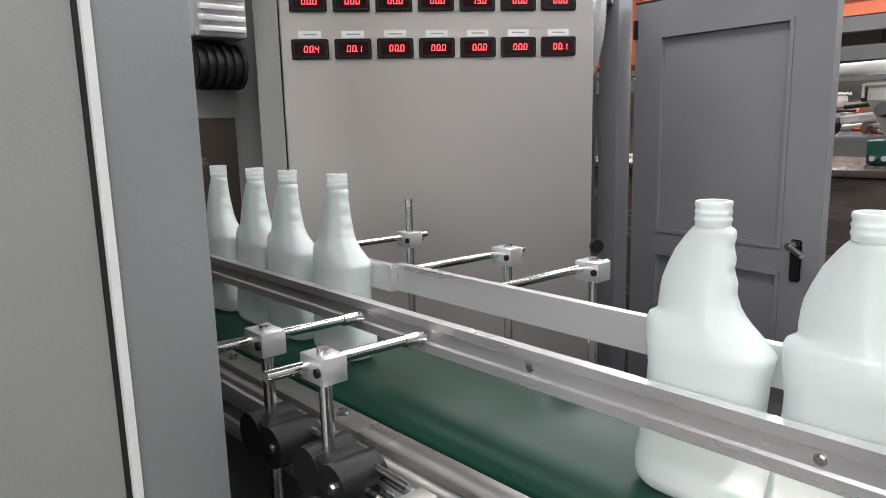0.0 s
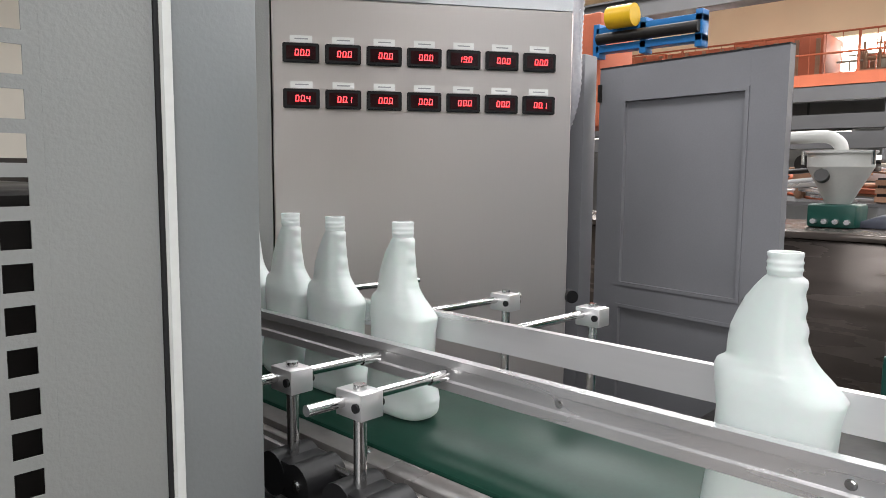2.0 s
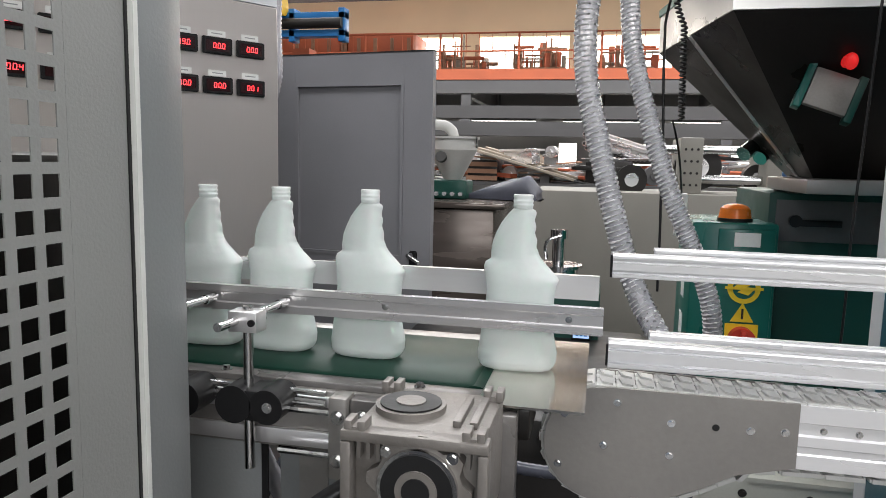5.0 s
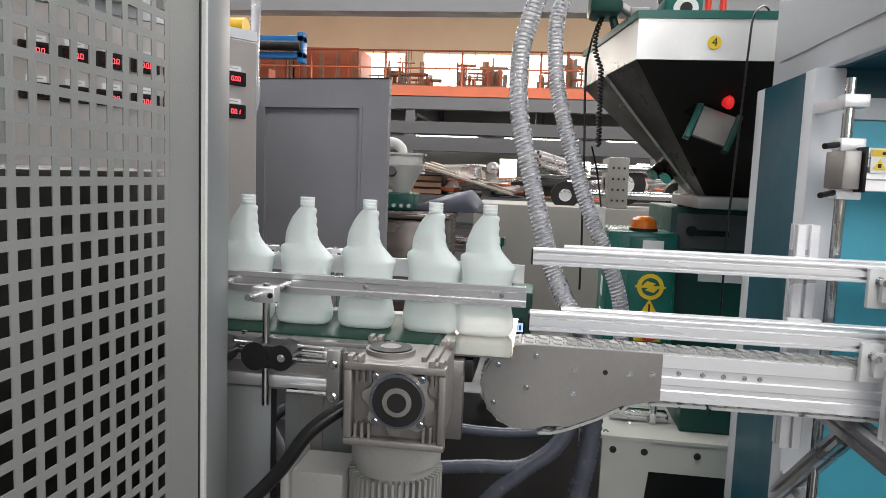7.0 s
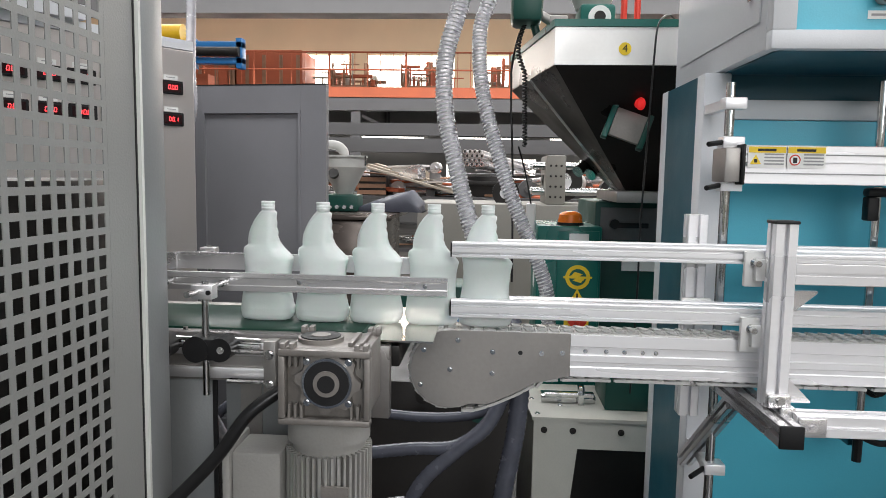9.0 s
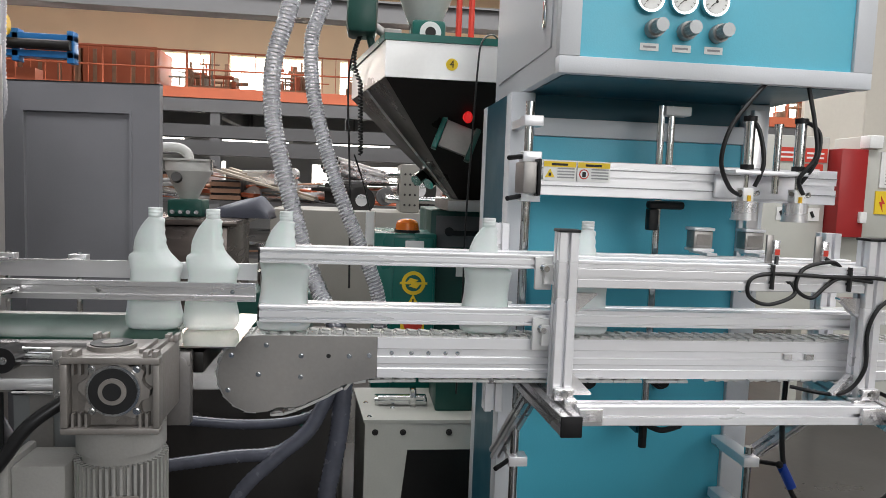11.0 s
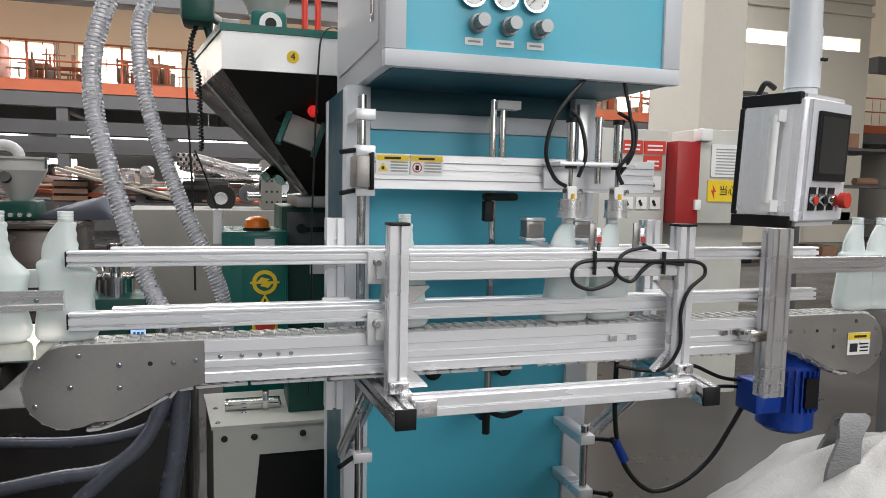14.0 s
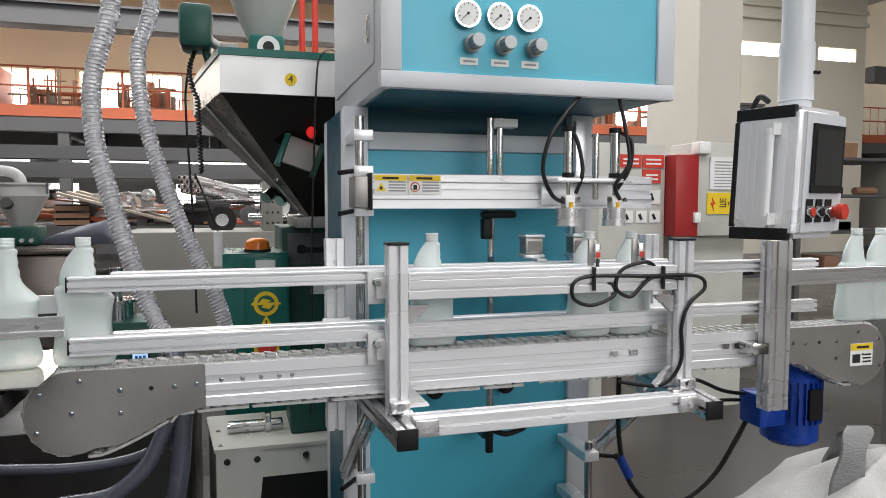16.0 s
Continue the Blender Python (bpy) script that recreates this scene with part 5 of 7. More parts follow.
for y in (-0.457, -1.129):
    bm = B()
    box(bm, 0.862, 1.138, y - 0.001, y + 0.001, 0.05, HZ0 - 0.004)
    part("side_panel", bm, TEAL_SHADED, tw, "teal side panel, coloured dark for its shade")
gauges = ((-0.672, 1.650), (-0.744, 1.650), (-0.812, 1.650))
for y, z in gauges:
    ga = thing("pressure_gauge", (0.505, y, z), "round white pressure gauge with bright rim in the panel", "gauge", "pressure gauges")
    bm = B()
    rod(bm, (0.497, y, z), (0.512, y, z), 0.029, 32)
    part("rim", bm, CHROME, ga)
    bm = B()
    rod(bm, (0.4955, y, z), (0.4972, y, z), 0.024, 32)
    part("dial", bm, LABEL_WHITE, ga, "white dial")
    bm = B()
    for k in range(11):
        a = radians(225 - 27 * k)
        d = Vector((0, -math.cos(a), math.sin(a)))
        rod(bm, Vector((0.4953, y, z)) + d * 0.018, Vector((0.4953, y, z)) + d * 0.0225, 0.0006, 4)
    part("scale_marks", bm, INK, ga)
    bm = B()
    rod(bm, (0.4948, y, z), Vector((0.4948, y + 0.012, z - 0.010)), 0.0008, 6), rod(bm, (0.4953, y, z), (0.4942, y, z), 0.003, 10)
    part("needle", bm, INK, ga)
for y, z in ((-0.685, 1.590), (-0.755, 1.589), (-0.825, 1.588)):
    kn = thing("regulator_knob", (0.505, y, z), "grey ribbed regulator knob on the panel", "knob", "regulator knobs")
    bm = B()
    rod(bm, (0.492, y, z), (0.513, y, z), 0.019, 12)
    part("collar", bm, GREY_PAINT, kn)
    bm = B()
    rod(bm, (0.462, y, z), (0.492, y, z), 0.0135, 20)
    part("grip", bm, GREY_SIDE, kn)
    bm = B()
    for k in range(12):
        a = 2 * math.pi * k / 12
        rod(bm, (0.464, y + 0.0135 * math.cos(a), z + 0.0135 * math.sin(a)), (0.49, y + 0.0135 * math.cos(a), z + 0.0135 * math.sin(a)), 0.0015, 5)
    part("grip_ribs", bm, GREY_SIDE, kn)
    lb = thing("knob_label", (0.511, y + 0.005, 1.555), "small white label strip under a regulator knob", "label", "knob labels")
    bm = B()
    box(bm, 0.5105, 0.5118, y - 0.014, y + 0.026, 1.5465, 1.5615)
    part("strip", bm, LABEL_WHITE, lb)
    bm = B()
    box(bm, 0.5101, 0.5105, y - 0.008, y + 0.020, 1.552, 1.556)
    part("print", bm, INK_GREY, lb)

# lifting arm with the test heads
arm = thing("lifting_unit", (0.64, -0.83, 1.28), "horizontal aluminium arm carrying two test heads", "arm")
bm = B()
profile(bm, (0.640, -1.186, 1.2795), (0.640, -0.487, 1.2795), 0.078, 0.078, 1, 1, 0.010, 0.006)
part("beam", bm, ALU_WHITE, arm)
bm = B()
for z in (1.300, 1.262):
    box(bm, 0.5985, 0.6005, -1.186, -0.487, z - 0.0012, z + 0.0012)
part("seam", bm, INK_GREY, arm)
bm = B()
box(bm, 0.598, 0.69, -0.4865, -0.480, 1.238, 1.320, 0.002)
part("end_cap", bm, BLACK_PLASTIC, arm, "black end cap")
bm = B()
box(bm, 0.605, 0.69, -0.479, -0.448, 1.243, 1.313, 0.003)
part("slide_block", bm, STEEL_PLATE, arm)
bm = B()
rod(bm, (0.655, -0.468, 0.35), (0.655, -0.468, 1.448), 0.010, 16)
part("guide_rod", bm, CHROME, arm)
for z in (1.405, 1.325, 1.236, 0.62):
    bm = B()
    box(bm, 0.635, 0.675, -0.496, -0.452, z - 0.012, z + 0.012, 0.002)
    rb = part("rod_clamp", bm, ALU_WHITE, arm)
    if z < 1.4:
        bm = B()
        rod(bm, (0.645, -0.452, z), (0.61, -0.415, z - 0.006), 0.0055, 10)
        part("lever", bm, BLACK_PLASTIC, rb, "black clamping lever")
bm = B()
box(bm, 0.67, 0.80, -0.478, -0.458, 1.395, 1.415)
part("rod_bracket", bm, ALU_WHITE, arm)
bm = B()
box(bm, 0.67, 0.80, -0.478, -0.458, 0.61, 0.63)
part("rod_bracket", bm, ALU_WHITE, arm)
bm = B()
rod(bm, (0.655, -1.052, 0.30), (0.655, -1.052, 0.645), 0.010, 16)
part("guide_rod", bm, CHROME, arm)
for z in (0.612, 0.47):
    bm = B()
    box(bm, 0.635, 0.798, -1.072, -1.032, z - 0.012, z + 0.012, 0.002)
    rb = part("rod_clamp", bm, ALU_WHITE, arm)
    bm = B()
    rod(bm, (0.645, -1.073, z), (0.615, -1.105, z + 0.004), 0.0055, 10), ball(bm, (0.612, -1.108, z + 0.004), 0.009)
    part("lever", bm, BLACK_PLASTIC, rb, "black clamping lever")
for y in (-0.797, -0.822):
    bm = B()
    rod(bm, (0.70, y, 1.31), (0.70, y, 1.46), 0.009, 14)
    part("lift_rod", bm, CHROME, arm)
bm = B()
box(bm, 0.68, 0.72, -0.862, -0.800, 1.437, 1.458, 0.002)
part("lift_block", bm, WHITE_PLASTIC, arm)
bm = B()
rod(bm, (0.70, -0.80, 0.665), (0.70, -0.80, 1.238), 0.009, 14)
part("lead_screw", bm, CHROME, arm)
bm = B()
box(bm, 0.685, 0.715, -0.865, -0.775, 1.216, 1.236, 0.008)
part("hand_wheel", bm, BLACK_PLASTIC, arm, "black locking lever")
bm = B()
box(bm, 0.685, 0.712, -0.800, -0.776, 1.165, 1.216, 0.004)
part("lock_grip", bm, BLACK_PLASTIC, arm)
bm = B()
box(bm, 0.71, 0.82, -0.815, -0.785, 0.66, 0.69, 0.002)
part("screw_bracket", bm, TEAL_SHADED, arm)
bm = B()
tube(bm, [(0.70, -0.79, 0.695), (0.67, -0.83, 0.682), (0.68, -0.885, 0.690)], 0.007, 8)
rod(bm, (0.685, -0.793, 0.695), (0.685, -0.793, 0.635), 0.010, 10)
part("crank", bm, BLACK_PLASTIC, arm)
for y in (-0.683, -0.877):
    bm = B()
    rod(bm, (0.785, y, 0.772), (0.8115, y, 0.772), 0.023, 18), rod(bm, (0.765, y, 0.772), (0.785, y, 0.772), 0.014, 14)
    part("cable_gland", bm, BLACK_PLASTIC, arm)
bm = B()
box(bm, 0.588, 0.5983, -1.075, -0.885, 1.248, 1.300, 0.002), box(bm, 0.506, 0.5983, -1.075, -0.885, 1.3005, 1.3095, 0.002)
part("carriage", bm, ALU_WHITE, arm)
bm = B()
box(bm, 0.684, 0.70, -1.05, -1.02, 1.02, 1.46, 0.002)
part("back_guide", bm, ALU, arm)

heads = []
HEAD_X = 0.525
for y in (-0.921, -1.039):
    hd = thing("leak_tester", (HEAD_X, y, 1.21), "round steel test head on an air cylinder", "test head", "test heads")
    x = HEAD_X
    bm = B()
    rod(bm, (x, y, 1.322), (x, y, 1.414), 0.0115, 18)
    cy = part("air_cylinder", bm, CHROME, hd)
    for za, zb in ((1.312, 1.322), (1.414, 1.425)):
        bm = B()
        rod(bm, (x, y, za), (x, y, zb), 0.014, 18)
        part("cylinder_cap", bm, BLACK_PLASTIC, cy)
    bm = B()
    rod(bm, (x, y, 1.262), (x, y, 1.313), 0.005, 12)
    part("piston_rod", bm, CHROME, hd)
    bm = B()
    rod(bm, (x, y, 1.205), (x, y, 1.243), 0.026, 28), rod(bm, (x, y, 1.2015), (x, y, 1.2055), 0.028, 28)
    part("cup", bm, ALU, hd)
    bm = B()
    box(bm, x - 0.014, x + 0.014, y - 0.012, y + 0.012, 1.243, 1.272, 0.003)
    part("air_block", bm, WHITE_PLASTIC, hd)
    for dy in (-0.021, 0.021):
        bm = B()
        rod(bm, (x - 0.016, y + dy, 1.262), (x, y + dy * 0.5, 1.258), 0.0055, 10)
        part("fitting", bm, CHROME, hd)
    bm = B()
    rod(bm, (x - 0.016, y, 1.256), (x - 0.016, y, 1.240), 0.004, 8)
    part("brass_fitting", bm, YELLOW_GEAR, hd)
    heads.append((hd, y))
bm = B()
rod(bm, (0.545, -1.00, 1.262), (0.545, -1.00, 1.405), 0.0075, 14), rod(bm, (0.545, -1.00, 1.405), (0.545, -1.00, 1.413), 0.010, 14)
part("guide_pin", bm, CHROME, arm)
for pts in ([(0.52, -0.945, 1.492), (0.495, -0.90, 1.452), (0.49, -0.858, 1.395), (0.495, -0.845, 1.325), (0.505, -0.872, 1.272), (0.515, -0.905, 1.255)],
            [(0.525, -0.915, 1.425), (0.512, -0.935, 1.395), (0.508, -0.948, 1.325), (0.515, -0.935, 1.275)],
            [(0.52, -1.045, 1.492), (0.50, -1.052, 1.415), (0.495, -1.058, 1.345), (0.505, -1.03, 1.295), (0.51, -1.045, 1.262)],
            [(0.525, -1.035, 1.425), (0.505, -1.068, 1.395), (0.505, -1.066, 1.335), (0.515, -1.04, 1.285)]):
    bm = B()
    tube(bm, pts, 0.0047, 8)
    solid("air_hose", bm, CABLE, "black air hose to a test head", "hose", kind="", smooth=60, group="air hoses")
for y in (-0.882, -1.007):
    sv = thing("side_clamp", (0.64, y, 1.15), "small square steel side clamp behind the rails", "clamp", "side clamps")
    bm = B()
    box(bm, 0.620, 0.66, y - 0.023, y + 0.023, 1.131, 1.171, 0.003)
    part("body", bm, STEEL_PLATE, sv)
    bm = B()
    box(bm, 0.6185, 0.620, y - 0.017, y + 0.017, 1.138, 1.163)
    part("pad", bm, CAST, sv)
    for za in (1.1715, 1.1235):
        bm = B()
        box(bm, 0.616, 0.664, y - 0.025, y + 0.025, za, za + 0.007, 0.001)
        part("bracket", bm, ALU_WHITE, sv)
    bm = B()
    box(bm, 0.575, 0.664, y - 0.012, y + 0.012, 1.1175, 1.1234)
    part("foot", bm, ALU_WHITE, sv)


def warning_label(name, y0, y1, z0, z1, x, sign):
    w = thing(name, (x, (y0 + y1) / 2, z0), "small yellow and white warning label on the arm", "label", "warning labels")
    bm = B()
    box(bm, x - 0.0012, x - 0.0002, y0, y1, z0, z1)
    part("paper", bm, LABEL_WHITE, w)
    bm = B()
    box(bm, x - 0.0018, x - 0.0012, y0 + 0.001, y1 - 0.001, z1 - 0.013, z1 - 0.001)
    part("yellow_band", bm, LABEL_YELLOW, w)
    bm = B()
    box(bm, x - 0.0022, x - 0.0018, y0 + 0.02, y1 - 0.018, z1 - 0.010, z1 - 0.005)
    part("heading_bar", bm, INK, w)
    bm = B()
    for k in range(4):
        box(bm, x - 0.0018, x - 0.0012, y0 + 0.004, y1 - 0.032, z0 + 0.006 + k * 0.0065, z0 + 0.009 + k * 0.0065)
    part("text_bars", bm, INK_GREY, w)
    bm = B()
    yc, zc = y1 - 0.015, z0 + 0.016
    if sign:
        rod(bm, (x - 0.0012, yc, zc), (x - 0.0020, yc, zc), 0.011, 20)
        part("ban_ring", bm, LABEL_RED, w)
        bm = B()
        rod(bm, (x - 0.0020, yc, zc), (x - 0.0024, yc, zc), 0.0085, 20)
        part("ban_field", bm, LABEL_WHITE, w)
        bm = B()
        box(bm, x - 0.0028, x - 0.0024, yc - 0.004, yc + 0.004, zc - 0.006, zc + 0.005)
        part("pictogram", bm, INK, w)
    else:
        extrude(bm, [(-0.011, -0.009), (0.011, -0.009), (0, 0.010)], (x - 0.002, yc, zc), (x - 0.0012, yc, zc), (0, 1, 0), (0, 0, 1))
        part("triangle", bm, LABEL_YELLOW, w)
        bm = B()
        box(bm, x - 0.0026, x - 0.002, yc - 0.003, yc + 0.003, zc - 0.006, zc + 0.001)
        part("pictogram", bm, INK, w)


warning_label("warning_label", -0.5645, -0.490, 1.273, 1.316, 0.5985, False)
warning_label("warning_label", -0.6420, -0.567, 1.273, 1.316, 0.5985, True)

# ---------------------------------------------------------------- operator panel, its post and the blue motor
hm = thing("operator_panel", (0.30, -1.35, 1.18), "grey operator panel box with dark screen hung on a pipe", "operator panel")
HO, HS, HR = Vector((0.221, -1.273, 0)), Vector((0.937, 0.341, 0)).normalized(), Vector((0.341, -0.937, 0)).normalized()
HD, HW = 0.146, 0.256


def hmi(u, v, d):
    """u along the screen, v up, d into the box."""
    return HO + HR * (u * 0.71 + (v - 1.19) * 0.075) + HS * d + Vector((0, 0, v))


bm = B()
slab(bm, hmi, 0.0, HW, 1.182, 1.450, 0.0, HD)
bmesh.ops.bevel(bm, geom=[e for e in bm.edges], offset=0.012, segments=3, affect="EDGES")
part("box", bm, ALU_WHITE, hm)
for za, zb, da, db in ((1.178, 1.203, 0.018, HD), (1.428, 1.4535, 0.018, HD), (1.2035, 1.4275, HD - 0.010, HD + 0.002)):
    bm = B()
    slab(bm, hmi, -0.003, 0.016, za, zb, da, db)
    bmesh.ops.bevel(bm, geom=[e for e in bm.edges], offset=0.0015, segments=1, affect="EDGES")
    part("corner_trim", bm, BLACK_PLASTIC, hm, "black corner trim")
bm = B()
for k in range(8):
    slab(bm, hmi, -0.0012, 0.0, 1.21, 1.425, 0.016 + k * 0.016, 0.024 + k * 0.016)
part("side_ribs", bm, ALU_WHITE, hm)
bm = B()
slab(bm, hmi, 0.014, HW - 0.014, 1.196, 1.436, -0.003, 0.0)
part("front_plate", bm, LIGHT_PAINT, hm)
bm = B()
slab(bm, hmi, 0.045, HW - 0.03, 1.275, 1.415, -0.009, -0.004)
sc = part("screen_bezel", bm, BLACK_PLASTIC, hm)
bm = B()
slab(bm, hmi, 0.058, HW - 0.043, 1.290, 1.405, -0.0098, -0.009)
part("screen", bm, SCREEN, sc, "dark glass screen")
for k, (m_, u) in enumerate(((CHROME, 0.05), (CHROME, 0.105), (CHROME, 0.16))):
    bm = B()
    slab(bm, hmi, u - 0.018, u + 0.018, 1.215, 1.262, -0.006, -0.0042)
    bt = part("button_plate", bm, BLACK_PLASTIC, hm)
    bm = B()
    rod(bm, hmi(u, 1.236, -0.006), hmi(u, 1.236, -0.013), 0.0125, 20)
    part("push_button", bm, m_, bt)
    bm = B()
    rod(bm, hmi(u, 1.236, -0.013), hmi(u, 1.236, -0.0145), 0.009, 16)
    part("lens", bm, (LABEL_RED, BLACK_PLASTIC, CHROME)[k], bt)
bm = B()
rod(bm, hmi(0.205, 1.236, -0.004), hmi(0.205, 1.236, -0.016), 0.009, 16), rod(bm, hmi(0.205, 1.236, -0.012), hmi(0.205, 1.236, -0.026), 0.0165, 24)
part("stop_button", bm, LABEL_RED, hm, "red mushroom stop button")
for u in (-0.034, HW + 0.060):
    bm = B()
    rod(bm, hmi(u, 1.228, 0.055), hmi(u, 1.405, 0.055), 0.0085, 14)
    for v in (1.222, 1.405):
        slab(bm, hmi, min(u - 0.008, -0.002) if u < 0 else HW + 0.002, -0.001 if u < 0 else u + 0.008, v - 0.012, v + 0.012, 0.045, 0.067)
    part("grab_handle", bm, WHITE_PLASTIC, hm, "white grab handle")
bm = B()
pc = hmi(0.206, 1.19, 0.085)
rod(bm, (pc.x, pc.y, 1.451), (pc.x, pc.y, 1.475), 0.032, 28), rod(bm, (pc.x, pc.y, 1.476), (pc.x, pc.y, 1.60), 0.036, 28), rod(bm, (pc.x, pc.y, 1.601), (pc.x, pc.y, 6.9), 0.033, 28)
hpz = part("hanger_pipe", bm, LIGHT_PAINT, hm)
for k in range(2):
    bm = B()
    q = Vector((pc.x - 0.031, pc.y - 0.016 - 0.010 * k, 1.535))
    rod(bm, q, q + Vector((-0.006, -0.002, 0)), 0.004, 10)
    part("screw", bm, DARK_STEEL, hpz)
bm = B()
tube(bm, [hmi(0.02, 1.45, 0.12), hmi(0.03, 1.48, 0.11), hmi(0.06, 1.47, 0.10)], 0.006, 8)
part("gland", bm, BLACK_PLASTIC, hm)

ps = thing("slotted_post", (0.45, -1.437, 0.76), "upright slotted aluminium post fixed beside the conveyor", "post")
bm = B()
profile(bm, (0.455, -1.437, 0.757), (0.455, -1.437, 1.165), 0.040, 0.060, 1, 2, 0.008, 0.005)
part("post", bm, ALU, ps)
bm = B()
box(bm, 0.435, 0.482, -1.405, -1.36, 0.896, 0.922, 0.002)
br = part("angle_bracket", bm, CHROME, ps)
bm = B()
box(bm, 0.463, 0.5, -1.46, -1.44, 1.06, 1.09)
part("rail_link", bm, ALU, ps)

bmz = thing("blue_drive_motor", (0.59, -1.615, 0.62), "bright blue drive motor under the conveyor end", "motor")
bm = B()
rod(bm, (0.59, -1.615, 0.665), (0.59, -1.615, 0.80), 0.072, 32)
mb = part("body", bm, BLUE_MOTOR, bmz)
bm = B()
box(bm, -0.002, 0.002, 0.07, 0.080, 0.68, 0.79)
fin_me = mesh_of("fin", bm, BLUE_MOTOR)
for k in range(28):
    piece("cooling_fin", fin_me, mb, pose(0.59, -1.615, 0, 0, 0, k * 360 / 28))
bm = B()
rod(bm, (0.59, -1.615, 0.63), (0.59, -1.615, 0.665), 0.072, 32), rod(bm, (0.59, -1.615, 0.618), (0.59, -1.615, 0.63), 0.055, 32, 0.070)
part("fan_cover", bm, BLUE_MOTOR, bmz)
bm = B()
rod(bm, (0.59, -1.615, 0.80), (0.59, -1.615, 0.845), 0.072, 32, 0.045)
part("neck", bm, BLUE_MOTOR, bmz)
bm = B()
box(bm, 0.53, 0.61, -1.55, -1.47, 0.68, 0.765, 0.006)
part("terminal_box", bm, BLUE_MOTOR, bmz)
bm = B()
box(bm, 0.504, 0.513, -1.640, -1.600, 0.695, 0.775)
part("name_plate", bm, BLACK_PLASTIC, bmz, "black name plate")
bm = B()
box(bm, 0.56, 0.62, -1.62, -1.58, 0.845, 0.862)
part("mount", bm, STEEL_PLATE, bmz)
for pts, r in (([(0.66, -1.14, 0.83), (0.66, -1.14, 0.68), (0.65, -1.15, 0.58), (0.64, -1.18, 0.51), (0.63, -1.24, 0.462), (0.62, -1.32, 0.478), (0.61, -1.40, 0.54), (0.60, -1.455, 0.63), (0.59, -1.49, 0.70), (0.575, -1.51, 0.73)], 0.0065),
               ([(0.60, -1.50, 0.75), (0.58, -1.40, 0.77), (0.57, -1.30, 0.81), (0.58, -1.26, 0.79), (0.59, -1.32, 0.745), (0.60, -1.42, 0.74), (0.61, -1.50, 0.73)], 0.005)):
    bm = B()
    tube(bm, pts, r, 8)
    solid("motor_cable", bm, CABLE, "black cable hanging from the blue motor", "cable", kind="", smooth=60)
bm = B()
rod(bm, (0.655, -1.14, 0.60), (0.642, -1.165, 0.545), 0.012, 12)
solid("cable_plug", bm, BLUE_MOTOR, "blue plug coupling in the hanging cable", "plug", kind="", smooth=40)
wl = thing("warning_label", (0.4795, -1.67, 0.87), "yellow and white warning label on the conveyor end", "label", "warning labels")
bm = B()
box(bm, 0.4780, 0.4792, -1.768, -1.696, 0.838, 0.896)
part("paper", bm, LABEL_WHITE, wl)
bm = B()
box(bm, 0.4775, 0.4780, -1.767, -1.697, 0.878, 0.895)
part("yellow_band", bm, LABEL_YELLOW, wl)
bm = B()
for k in range(3):
    box(bm, 0.4775, 0.4780, -1.763, -1.736, 0.846 + k * 0.009, 0.850 + k * 0.009)
box(bm, 0.4775, 0.4780, -1.728, -1.703, 0.846, 0.868), box(bm, 0.4770, 0.4775, -1.755, -1.715, 0.883, 0.889)
part("text_bars", bm, INK, wl)

# white sack in front of the outlet
sk = thing("woven_sack", (-0.1, -1.25, 0), "full white woven plastic sack with a grey lifting strap", "sack")
bm = B()
rings = []
for i in range(44):
    s = i / 43
    z = 0.845 * s
    r = 0.42 * (1 - s ** 6) ** 0.75 + 0.008
    ring = []
    for k in range(96):
        a = 2 * math.pi * k / 96
        fold = abs(noise.noise(Vector((2.6 * a, 3.5 * s, 0.7)))) + 0.5 * abs(noise.noise(Vector((7.0 * a, 9.0 * s, 4.1))))
        f = 1 - 0.17 * fold + 0.030 * math.sin(5 * a + 6 * s) + 0.022 * math.sin(11 * a - 8 * s) + 0.05 * noise.noise(Vector((3 * math.cos(a), 3 * math.sin(a), 5 * s))) + 0.035 * noise.noise(Vector((9 * math.cos(a), 9 * math.sin(a), 11 * s)))
        ring.append(Vector((-0.06 + r * 0.75 * f * math.cos(a), -1.22 + r * f * math.sin(a), z + 0.015 * math.sin(7 * a) * s)))
    rings.append(ring)
loft(bm, rings)
part("sack", bm, BAG_WHITE, sk, smooth=80)
bm = B()
rings = []
across = Vector((-0.30, -0.95, 0)).normalized()
way = smooth_path([(-0.07, -1.085, 0.66), (-0.085, -1.09, 0.78), (-0.08, -1.115, 0.868), (-0.055, -1.15, 0.893), (-0.02, -1.165, 0.865), (0.01, -1.17, 0.79), (0.03, -1.17, 0.68)], 8)
for i, p in enumerate(way):
    d = (way[min(i + 1, len(way) - 1)] - way[max(i - 1, 0)]).normalized()
    n_ = d.cross(across).normalized() * 0.004
    w = across * (0.021 + 0.003 * math.sin(0.7 * i))
    rings.append([p - w - n_, p + w - n_, p + w + n_, p - w + n_])
loft(bm, rings)
part("strap", bm, STRAP_GREY, sk, "ribbed grey lifting strap", smooth=80)

# ---------------------------------------------------------------- dosing hopper and the machines under it
hp = thing("dosing_hopper", (1.7, -0.45, 0), "stainless dosing hopper with a shade-dark cone, a bright band and green lid", "hopper")
plan = [(1.355, -0.160), (1.355, -0.78), (1.70, -0.90), (2.05, -0.78), (2.02, -0.046), (1.69, -0.103)]
foot = [(1.72, -0.46), (1.72, -0.74), (1.85, -0.76), (1.97, -0.74), (1.985, -0.456), (1.85, -0.455)]


